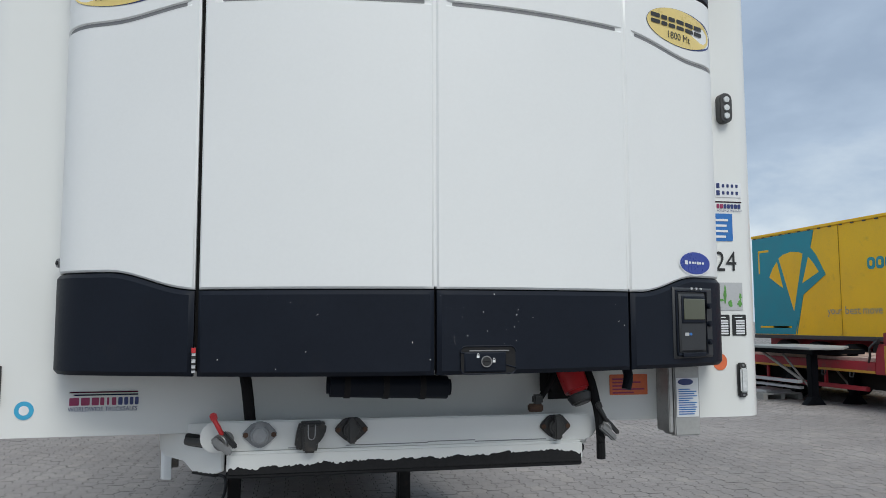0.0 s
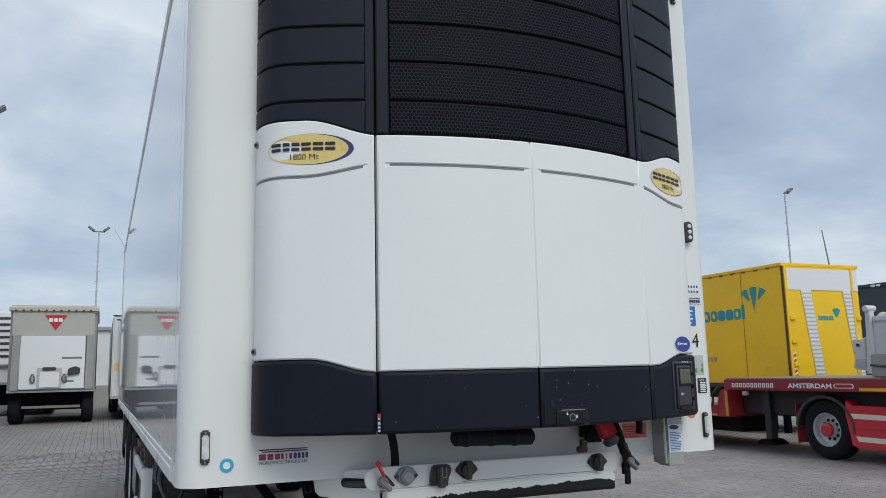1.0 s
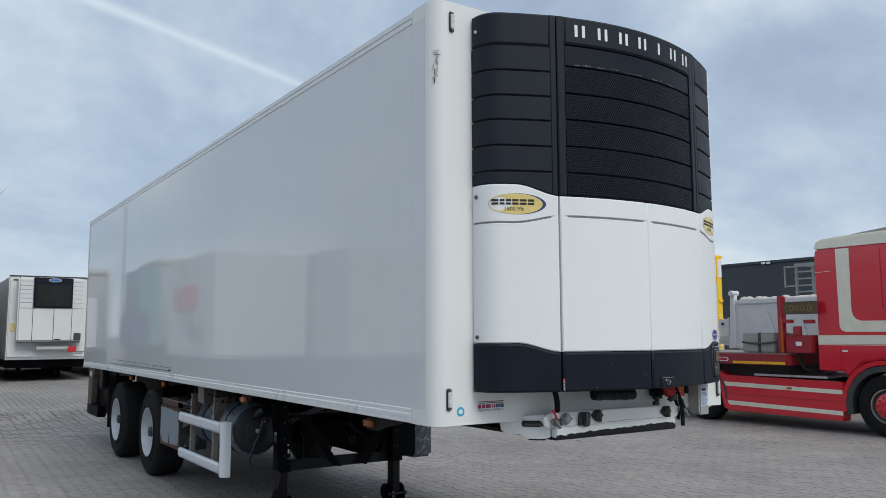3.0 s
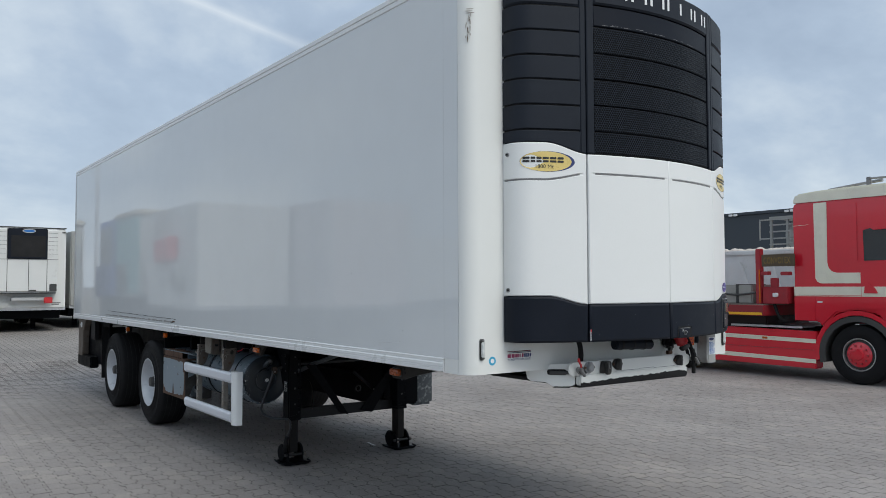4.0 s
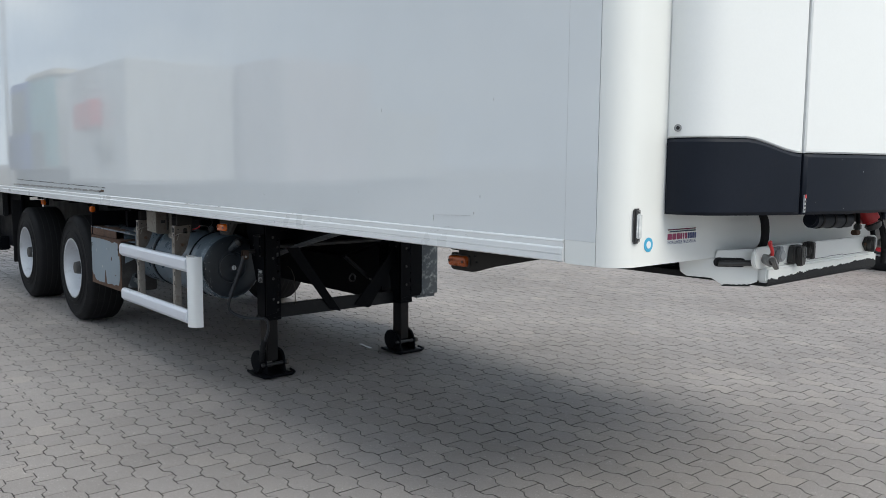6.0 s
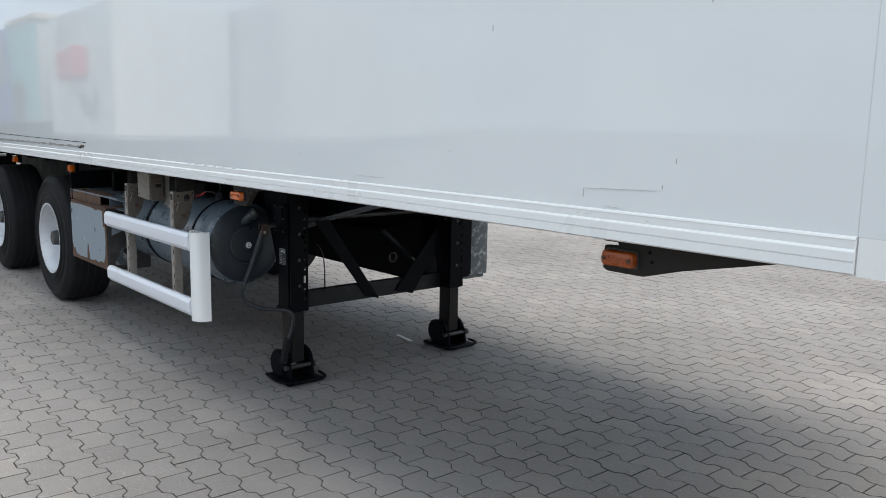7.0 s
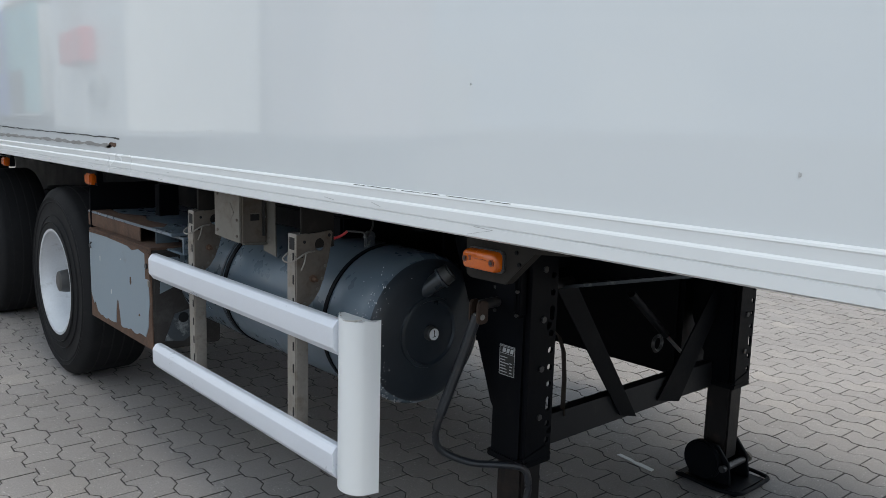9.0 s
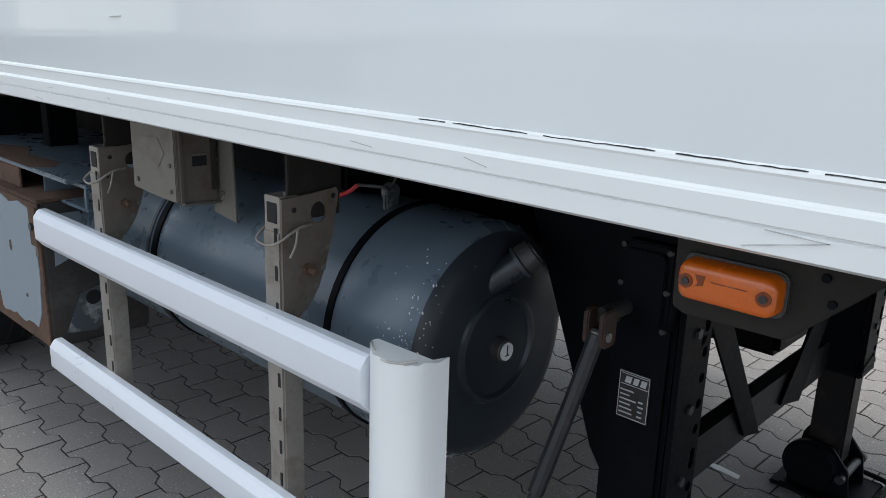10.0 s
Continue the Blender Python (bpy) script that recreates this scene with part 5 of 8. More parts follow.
def landing_leg(x, near):
    y = 3.765
    leg = part("landing_leg", box(x - 0.060, x + 0.022, y - 0.050, y + 0.090, 0.44, BOT - 0.01, 0.010), BLACK, trailer, "black steel landing leg")
    part("collar", box(x - 0.066, x + 0.068, y - 0.070, y + 0.096, 0.436, 0.462, 0.005), BLACK, leg)
    part("collar_lip", slab([(x - 0.066, 0.462), (x + 0.066, 0.462), (x + 0.040, 0.500), (x - 0.060, 0.476)], "y", y - 0.072, y - 0.064, 0.001), BLACK, leg)
    part("inner_tube", box(x - 0.050, x + 0.046, y - 0.050, y + 0.062, 0.11, 0.45, 0.008), WORN_TUBE, leg, "worn steel inner tube")
    gear = part("gear_cover", slab(round_rect(y - 0.050, y + 0.060, 0.930, 1.100, 0.016), "x", x - 0.092, x - 0.060, 0.006), BLACK, leg, "black gear cover with bolts")
    part("cover_rim", slab(round_rect(y - 0.038, y + 0.048, 0.945, 1.086, 0.012), "x", x - 0.100, x - 0.090, 0.004), BLACK, gear)
    for dy in (-0.042, 0.052):
        for z in (0.940, 1.015, 1.090):
            part("bolt", cyl((x - 0.091, y + dy, z), (x - 0.099, y + dy, z), 0.0058, seg=6), DARK_STEEL, gear)
    # perforated flange on the front side
    fl = part("flange", slab([(x - 0.058, 0.48), (x - 0.045, 0.45), (x + 0.010, 0.45), (x + 0.022, 0.48), (x + 0.022, BOT - 0.01), (x - 0.058, BOT - 0.01)], "y", y - 0.068, y - 0.056, 0.001), BLACK, leg, "black flange plate")
    cells, z = [(0.452, 0.486, 0)], 0.486
    for k in range(10):
        h = 0.076 if k in (2, 7) else 0.0560
        cells.append((z, z + h, 2 if k in (2, 7) else 1))
        z += h
    part("hole_strip", perforated(x + 0.022, x + 0.064, y - 0.067, y - 0.058, cells + [(z, BOT - 0.01, 0)]), BLACK, fl, "flange edge with a row of holes")
    for k in range(4):
        part("bolt", cyl((x + 0.000, y - 0.067, 0.60 + 0.16 * k), (x + 0.000, y - 0.074, 0.60 + 0.16 * k), 0.011, seg=6), DARK_STEEL, fl)
    part("side_web", slab([(y + 0.085, 0.52), (y + 0.140, 0.60), (y + 0.165, 0.67), (y + 0.260, 0.916), (y + 0.340, 1.12), (y + 0.340, BOT - 0.02), (y + 0.085, BOT - 0.02)], "x", x - 0.012, x + 0.002), BLACK, leg, "black gusset plate behind the leg")
    # foot
    foot = part("foot", box(x - 0.130, x + 0.124, y - 0.155, y + 0.140, 0.004, 0.020, 0.006), BLACK, leg, "pivoting black steel foot plate")
    for dx in (-0.078, 0.078):
        part("cheek", slab([(y - 0.10, 0.02), (y + 0.10, 0.02), (y + 0.085, 0.12), (y + 0.03, 0.185), (y - 0.03, 0.185), (y - 0.085, 0.12)], "x", x + dx - 0.008, x + dx + 0.008, 0.003), BLACK, foot)
    pin = part("pin", cyl((x - 0.108, y - 0.07, 0.095), (x + 0.108, y - 0.07, 0.095), 0.015), DARK_STEEL, foot)
    part("pin_end", cyl((x + 0.100, y - 0.07, 0.095), (x + 0.116, y - 0.07, 0.095), 0.021, seg=14), GALV_DARK, pin)
    for dx in (-0.108, 0.070):
        part("roller", cyl((x + dx, y + 0.030, 0.105), (x + dx + 0.038, y + 0.030, 0.105), 0.088, seg=24, bev=0.01), BLACK, foot)
    part("rim_bar", hose([(x - 0.140, y + 0.10, 0.028), (x - 0.165, y - 0.06, 0.028), (x - 0.135, y - 0.160, 0.028), (x - 0.06, y - 0.172, 0.026), (x + 0.06, y - 0.172, 0.026), (x + 0.125, y - 0.160, 0.028), (x + 0.145, y - 0.06, 0.028)], 0.009, 8), BLACK, foot)
    return leg


WORN_TUBE = mat("worn_dark_tube", (0.010, 0.009, 0.009), 0.45, var=0.3, scale=8.0, spec=0.2, dirt=((0.040, 0.026, 0.020), 0.36, 7.0), bump=0.1)
near_leg = landing_leg(-0.700, True)
landing_leg(0.597, False)
PX, PY, PZ = -0.7605, 3.786, 0.776
plate_ob = part("type_plate", box(PX - 0.0022, PX, PY - 0.034, PY + 0.034, PZ - 0.050, PZ + 0.050, 0.0005), INK, near_leg, "black type plate with silver print", smooth=0)
pm = Matrix.Translation((PX - 0.0023, PY, PZ)) @ TO_LEFT
part("print", bars(-0.029, 0.010, -0.040, 0.018, 6, 0.72, 9, m=pm), LIGHT_GREY, plate_ob, smooth=0)
part("print", bars(0.012, 0.028, -0.040, 0.002, 4, 0.72, 4, m=pm), LIGHT_GREY, plate_ob, smooth=0)
mark = bmesh.new()
for x0, x1 in ((-0.024, -0.008), (-0.006, 0.008), (0.010, 0.025)):
    slab([(x0 + 0.003, 0.026), (x1, 0.026), (x1 + 0.003, 0.040), (x0 + 0.006, 0.040)], "z", 0, 0.0010, 0, mark)
part("plate_mark", joined(mark, None, pm), LIGHT_GREY, plate_ob, smooth=0)
rim_b = bmesh.new()
for u0, u1, v0, v1 in ((-0.033, 0.033, 0.0475, 0.049), (-0.033, 0.033, -0.049, -0.0475), (-0.033, -0.0318, -0.049, 0.049), (0.0318, 0.033, -0.049, 0.049), (-0.030, 0.030, 0.0440, 0.0452), (-0.030, 0.030, 0.0215, 0.0227)):
    slab([(u0, v0), (u1, v0), (u1, v1), (u0, v1)], "z", 0, 0.0010, 0, rim_b)
part("plate_rim", joined(rim_b, None, pm), LIGHT_GREY, plate_ob, smooth=0)
# crank handle
crank = part("crank_handle", hose([(-0.885, 3.805, 0.935), (-0.925, 3.825, 0.80), (-0.985, 3.850, 0.62), (-0.992, 3.860, 0.545), (-0.965, 3.845, 0.500), (-0.90, 3.790, 0.468), (-0.83, 3.735, 0.462), (-0.775, 3.690, 0.452), (-0.760, 3.675, 0.410), (-0.768, 3.675, 0.340), (-0.800, 3.690, 0.240), (-0.812, 3.700, 0.150)], 0.0115, 10), CRANK, near_leg, "bent dark steel crank handle")
part("handle_shaft", hose([(-0.885, 3.805, 0.935), (-0.925, 3.825, 0.80), (-0.983, 3.849, 0.63)], 0.0165, 10), CRANK, crank)
part("grip", hose([(-0.786, 3.684, 0.285), (-0.800, 3.690, 0.240), (-0.812, 3.700, 0.130)], 0.021, 10), RUBBER, crank, "ribbed black grip")
for k in range(6):
    c = Vector((-0.7985, 3.6895, 0.245)).lerp(Vector((-0.811, 3.699, 0.14)), k / 5)
    part("grip_rib", cyl(c, c + Vector((-0.001, 0.001, -0.007)), 0.0245, seg=12), RUBBER, crank)
for dy in (-0.017, 0.017):
    part("knuckle", slab(round_rect(-0.900, -0.855, 0.912, 0.985, 0.014), "y", 3.806 + dy - 0.006, 3.806 + dy + 0.006, 0.003), RUST_DARK, crank, "rusty knuckle joint")
part("knuckle_pin", cyl((-0.883, 3.780, 0.935), (-0.883, 3.832, 0.935), 0.009, seg=12), STEEL, crank)
part("gear_shaft", cyl((-0.790, 3.800, 0.972), (-0.872, 3.806, 0.968), 0.016), DARK_STEEL, crank)
# cross brace with two diagonals
part("cross_brace", slab([(3.800, 0.430), (3.806, 0.535), (3.850, 0.535), (3.850, 0.529), (3.812, 0.529), (3.806, 0.436), (3.850, 0.436), (3.850, 0.430)], "x", -0.62, 0.545), CHASSIS_GREY, trailer, "black angle-steel cross brace between the legs", smooth=0)
for pts in ([(-0.560, 1.02), (-0.450, 1.02), (-0.022, 0.420), (-0.128, 0.448)], [(0.600, 1.00), (0.695, 1.00), (0.272, 0.418), (0.115, 0.455)]):
    dg = part("diagonal", slab(pts, "y", 3.790, 3.797, 0.001), BLACK, trailer, "black diagonal brace")
    (a, b2), (c, d) = pts[1], pts[2]
    part("flange", slab([(a - 0.008, b2), (a, b2), (c, d), (c - 0.008, d)], "y", 3.797, 3.835), BLACK, dg)
part("top_brace", box(-0.62, 0.54, 3.80, 3.85, 1.05, 1.12, 0.006), BLACK, trailer)
part("axle_shaft", cyl((-0.64, 3.79, 1.00), (0.54, 3.79, 1.00), 0.017), DARK_STEEL, trailer)
part("tow_eye", lathe([(-0.008, 0.030), (0.0, 0.022), (0.008, 0.030), (0.0, 0.038), (-0.008, 0.030)], (0.10, 3.80, 0.69), "y", 28), DARK_STEEL, trailer, "small steel ring")
# equipment box on the far side and spare boxes between the beams
part("far_side_box", box(1.000, 1.285, 4.055, 4.62, 0.385, 1.19, 0.035, 4), GREY_PLATE, trailer, "weathered grey plastic box with pale flaking spots")
part("under_box", box(0.50, 0.995, 3.95, 6.1, 0.435, 1.20, 0.02), BLACK, trailer, "black storage box behind the far leg")
damper = part("damper", cyl((0.12, 3.95, 0.86), (0.36, 3.93, 0.655), 0.017), CHASSIS_GREY, trailer, "grey gas damper")
part("damper_rod", cyl((0.36, 3.93, 0.655), (0.47, 3.92, 0.565), 0.008), STEEL, damper)
strap_b = bmesh.new()
sp = [(-0.500, 3.825, 0.83), (-0.470, 3.82, 0.80), (-0.450, 3.815, 0.745), (-0.445, 3.81, 0.65), (-0.445, 3.81, 0.515)]
lo = [strap_b.verts.new((x - 0.004, y - 0.014, z)) for x, y, z in sp]
hi = [strap_b.verts.new((x + 0.004, y + 0.014, z)) for x, y, z in sp]
for k in range(len(sp) - 1):
    strap_b.faces.new((lo[k], hi[k], hi[k + 1], lo[k + 1]))
bmesh.ops.solidify(strap_b, geom=strap_b.faces[:], thickness=0.003)
part("loose_strap", strap_b, GALV_DARK, trailer, "loose grey strap end hanging down")
# Added black plate; fills the dark gap between tank and near leg.
part("gap_fill_plate", box(-0.66, -0.44, 4.22, 4.235, 0.70, 1.20, 0.004), BLACK, trailer)


# ---- refrigeration unit on the front wall ----
unit = thing("refrigeration_unit", "white and black refrigeration unit mounted on the trailer's front wall", "cooling unit", (0.03, -0.2, 1.45))
UC, UW = 0.025, 1.066
U_BOT, U_TOP = 1.452, 3.768


def unit_plan():
    pts = []
    for k in range(81):
        dx = -0.95 + 1.90 * k / 80
        pts.append((UC + dx, -0.442 + 0.27 * dx * dx))
    y0 = -0.442 + 0.27 * 0.95 ** 2
    corner = []
    for k in range(1, 13):
        t = k / 12
        p0, p1, p2 = (0.95, y0), (1.052, y0 + 0.045), (UW, -0.05)
        corner.append(((1 - t) ** 2 * p0[0] + 2 * t * (1 - t) * p1[0] + t * t * p2[0], (1 - t) ** 2 * p0[1] + 2 * t * (1 - t) * p1[1] + t * t * p2[1]))
    corner.append((UW, -0.001))
    return [(UC - a, b) for a, b in corner[::-1]] + pts + [(UC + a, b) for a, b in corner]


UP = unit_plan()
US = [0.0]
for (a, b), (c, d) in zip(UP, UP[1:]):
    US.append(US[-1] + math.hypot(c - a, d - b))


def s_of(x):
    """Length along the front's curve at which x is reached."""
    for k in range(len(UP) - 1):
        if UP[k][0] <= x <= UP[k + 1][0] and UP[k + 1][0] > UP[k][0]:
            return US[k] + (US[k + 1] - US[k]) * (x - UP[k][0]) / (UP[k + 1][0] - UP[k][0])
    return 0.0 if x < UC else US[-1]


def on_unit(s, z, off=0.0):
    """The place at length s along the curve and height z, off metres out of the surface."""
    s = max(0.0, min(US[-1], s))
    k = min(max(1, int(np.searchsorted(US, s))), len(US) - 1)
    t = (s - US[k - 1]) / (US[k] - US[k - 1])
    (a, b), (c, d) = UP[k - 1], UP[k]
    n = Vector((d - b, -(c - a), 0)).normalized()
    return Vector((a + (c - a) * t, b + (d - b) * t, z)) + n * off


def unit_panel(s0, s1, rows, columns=14, thick=0.03, edge=0.006, off=0.0):
    """A rounded panel on the unit: rows from bottom to top, each (height by s, push inwards by s)."""
    ss = [s0, s0 + edge] + [s0 + edge + (s1 - s0 - 2 * edge) * k / columns for k in range(1, columns)] + [s1 - edge, s1]
    full = [rows[0], (lambda s, r=rows[0]: r[0](s) + edge, rows[0][1])] + rows[1:-1] + [(lambda s, r=rows[-1]: r[0](s) - edge, rows[-1][1]), rows[-1]]
    b = bmesh.new()
    grid = []
    for i, (zf, push) in enumerate(full):
        line = []
        for j, s in enumerate(ss):
            rim = i in (0, len(full) - 1) or j in (0, len(ss) - 1)
            line.append(b.verts.new(on_unit(s, zf(s), off - (edge * 0.8 if rim else 0.0) - (0.0 if rim else push(s)))))
        grid.append(line)
    for r0, r1 in zip(grid, grid[1:]):
        for j in range(len(ss) - 1):
            b.faces.new((r0[j], r0[j + 1], r1[j + 1], r1[j]))
    rim = [e for e in b.edges if e.is_boundary]
    ext = bmesh.ops.extrude_edge_only(b, edges=rim)
    for v in [g for g in ext["geom"] if isinstance(g, bmesh.types.BMVert)]:
        n = Vector((0.0, 1.0, 0))
        v.co += n * thick
    bmesh.ops.recalc_face_normals(b, faces=b.faces[:])
    return b


FLAT = lambda s: 0.0
SA, SB, SC_, SD = s_of(-0.625), s_of(0.018), s_of(0.640), US[-1]
GAP = 0.004
SEAM_L = 0.006


def z_low(s):
    """Line between black skirt and white panels: level in the middle, swept up at the sides."""
    x = on_unit(s, 0).x - UC
    return 1.686 + 0.052 * step01((abs(x) - 0.66) / 0.24)


def z_mid(s):
    x = on_unit(s, 0).x - UC
    return 2.628 + 0.066 * step01((abs(x) - 0.64) / 0.27)


def z_groove(s):
    x = on_unit(s, 0).x - UC
    return 2.505 - 0.045 * step01((abs(x) - 0.62) / 0.30)


def lift(f, d):
    return lambda s: f(s) + d


def level(z):
    return lambda s: z


def within(s0, s1, depth):
    return lambda s: depth if s0 <= s <= s1 else 0.0


# Core coloured near-black in place of the shade inside.
part("inner_body", slab([(UC + (x - UC) * 0.985, y + 0.028) for x, y in UP if y < -0.03] + [(UC + 1.02, -0.001), (UC - 1.02, -0.001)], "z", U_BOT + 0.012, U_TOP - 0.012), VOID, unit, "inner body, its near-black colour holds the inside shade")
# lower white doors and side panels, each with a groove near its top
for s0, s1, g0, g1, name, lab in ((0.0, SA - SEAM_L, 0.0, SA - 0.05, "side_panel", "white curved side panel"), (SA + SEAM_L, SB - GAP, SA + 0.04, SB - 0.025, "door_panel", "white door panel"), (SB + GAP, SC_ - GAP, SB + 0.035, SC_ - 0.03, "door_panel", "white door panel"), (SC_ + GAP, SD, SC_ + 0.05, SD, "side_panel", "white curved side panel")):
    push = within(g0, g1, 0.007)
    rows = [(lift(z_low, GAP / 2), FLAT), (level(2.0), FLAT), (level(2.3), FLAT), (lift(z_groove, -0.010), FLAT), (lift(z_groove, -0.006), push), (lift(z_groove, 0.004), push), (lift(z_groove, 0.008), FLAT), (lift(z_mid, -GAP / 2), FLAT)]
    p = part(name, unit_panel(s0, s1, rows, 26), WHITE_UNIT, unit, lab)
    line = bmesh.new()
    lo, hi = [], []
    for k in range(21):
        s = max(g0, s0 + 0.01) + (min(g1, s1 - 0.01) - max(g0, s0 + 0.01)) * k / 20
        lo.append(line.verts.new(on_unit(s, z_groove(s) - 0.0055, -0.0055)))
        hi.append(line.verts.new(on_unit(s, z_groove(s) + 0.0045, -0.0055)))
    for k in range(20):
        line.faces.new((lo[k], lo[k + 1], hi[k + 1], hi[k]))
    part("groove", line, GROOVE, p, "grey groove")
for sx in (SB, SC_):
    part("seal_strip", unit_panel(sx - 0.007, sx + 0.007, [(level(1.694), FLAT), (level(2.2), FLAT), (level(2.618), FLAT)], 2, thick=0.004, edge=0.001, off=-0.005), WHITE_UNIT, unit, "pale seal strip between the doors")
# black skirt
for s0, s1 in ((0.0, SA - SEAM_L), (SA + SEAM_L, SB - GAP), (SB + GAP, SC_ - GAP), (SC_ + GAP, SD)):
    part("skirt_panel", unit_panel(s0, s1, [(level(U_BOT), FLAT), (level(1.55), FLAT), (lift(z_low, -GAP / 2), FLAT)], 22, edge=0.012, off=0.006), BLACK_PL, unit, "black plastic skirt panel")
chips = bmesh.new()
for k in range(36):
    s, z = rng.uniform(SA + 0.02, SC_ - 0.02), rng.uniform(1.47, 1.68)
    if rng.random() < 0.4:
        s = rng.uniform(SB + 0.05, SB + 0.25)
    r = rng.uniform(0.0006, 0.0014)
    c = on_unit(s, z, 0.0066)
    b = bmesh.new()
    bmesh.ops.create_circle(b, cap_ends=True, segments=6, radius=r)
    for v in b.verts:
        v.co = Vector((v.co.x * rng.uniform(0.5, 1.3), v.co.y * rng.uniform(0.5, 2.2), 0))
    d = on_unit(s + 0.001, z) - on_unit(s - 0.001, z)
    joined(b, chips, Matrix.Translation(c) @ pose(0, 0, 0, 0, 0, math.degrees(math.atan2(d.y, d.x))) @ TO_FRONT)
part("paint_chips", chips, PAPER, unit, "white paint chips on the black skirt", smooth=0)
# upper black side louvres
ZL = [z_mid, level(2.772), level(2.93), level(3.09), level(3.243), level(3.401), level(3.56), level(U_TOP)]
for near in (True, False):
    s0, s1 = (0.0, SA - 0.042) if near else (SC_ + 0.042, SD)
    for k in range(7):
        rows = [(lift(ZL[k], 0.0055 if k else 0.003), FLAT), (lambda s, k=k: (ZL[k](s) + ZL[k + 1](s)) / 2, FLAT), (lift(ZL[k + 1], -0.0055 if k < 6 else 0.0), FLAT)]
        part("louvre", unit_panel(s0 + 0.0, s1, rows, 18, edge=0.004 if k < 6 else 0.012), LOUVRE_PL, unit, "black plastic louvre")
    t0, t1 = (SA - 0.043, SA - GAP) if near else (SC_ + GAP, SC_ + 0.043)
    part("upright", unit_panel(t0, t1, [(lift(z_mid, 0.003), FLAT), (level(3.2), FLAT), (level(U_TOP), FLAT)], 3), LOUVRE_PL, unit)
    # Near-black sheet: shade behind the louvre gaps put into colour.
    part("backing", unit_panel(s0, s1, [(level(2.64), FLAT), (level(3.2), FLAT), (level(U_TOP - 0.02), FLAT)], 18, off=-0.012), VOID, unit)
# the grille between them
for t0, t1 in ((SA + GAP, SA + 0.055), (SC_ - 0.055, SC_ - GAP)):
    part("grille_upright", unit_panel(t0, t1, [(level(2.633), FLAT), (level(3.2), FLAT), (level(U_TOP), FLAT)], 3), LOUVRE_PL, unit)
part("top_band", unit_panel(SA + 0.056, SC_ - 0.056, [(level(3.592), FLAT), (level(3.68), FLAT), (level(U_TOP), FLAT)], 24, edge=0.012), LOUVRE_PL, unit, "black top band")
ZG = [2.635, 2.776, 2.942, 3.110, 3.277, 3.450, 3.588]
for k in range(6):
    part("grille_panel", unit_panel(SA + 0.058, SC_ - 0.058, [(level(ZG[k] + 0.004), FLAT), (level((ZG[k] + ZG[k + 1]) / 2), FLAT), (level(ZG[k + 1] - 0.004), FLAT)], 24, edge=0.005, off=-0.010), GRILLE if k < 5 else BLACK_PL, unit, "perforated black grille panel" if k < 5 else "smooth black panel under the top band")
torn = bmesh.new()
for k in range(26):
    s, z = SA + 0.12 + rng.random() ** 1.5 * (SC_ - SA - 0.45), 3.462 + rng.gauss(0, 0.0025)
    w = rng.uniform(0.02, 0.07)
    q = [on_unit(s, z, -0.0045), on_unit(s + w, z + rng.uniform(-0.002, 0.002), -0.0045), on_unit(s + w, z + rng.uniform(0.0006, 0.0018), -0.0045), on_unit(s, z + rng.uniform(0.0006, 0.0018), -0.0045)]
    torn.faces.new([torn.verts.new(v) for v in q])
part("scuff_line", torn, GROOVE, unit, "pale scuffs along a grille joint", smooth=0)
# white block shapes of the maker's mark on the top band
for k in range(7):
    s = s_of(-0.47) + (s_of(0.515) - s_of(-0.47)) * k / 6
    for du in ((0.0,) if k == 4 else (-0.026, 0.026)):
        b = bmesh.new()
        b.faces.new([b.verts.new(on_unit(s + du + u, v, 0.002)) for u, v in round_rect(-0.0105, 0.0105, 3.642, 3.720, 0.005)])
        part("mark_bar", b, PAPER, unit, "white bar of the mark on the top band", smooth=0)


def curved(poly, sc, zc, off):
    b = bmesh.new()
    c = b.verts.new(on_unit(sc, zc, off))
    ring = [b.verts.new(on_unit(sc + u, zc + v, off)) for u, v in poly]
    for k in range(len(ring)):
        b.faces.new((c, ring[k], ring[(k + 1) % len(ring)]))
    return b


def oval_badge(sc, zc):
    st = part("oval_sticker", curved(ellipse(0.178, 0.064), sc, zc, 0.0010), NAVY, unit, "oval gold sticker with dark shapes", smooth=0)
    part("gold_field", curved([(u - 0.010, v) for u, v in ellipse(0.1665, 0.0625)], sc, zc, 0.0020), GOLD, st, smooth=0)
    x = -0.162
    for k, w in enumerate((0.050, 0.036, 0.040, 0.046, 0.050, 0.048)):
        for h0, h1 in ((-0.006, 0.007), (0.014, 0.028)):
            poly = round_rect(x + 0.003, x + w - 0.004, h0, h1, 0.004)
            part("dark_bar", curved([(u - (x + w / 2), v - (h0 + h1) / 2) for u, v in poly], sc + x + w / 2, zc + (h0 + h1) / 2, 0.0030), INK, st, smooth=0)
        x += w
    b = lettering("1800 Mt", 0.024, 0.115)
    for v in b.verts:
        v.co = on_unit(sc - 0.02 + v.co.x, zc - 0.031 + v.co.y, 0.0032)
    part("print", b, INK, st, smooth=0)


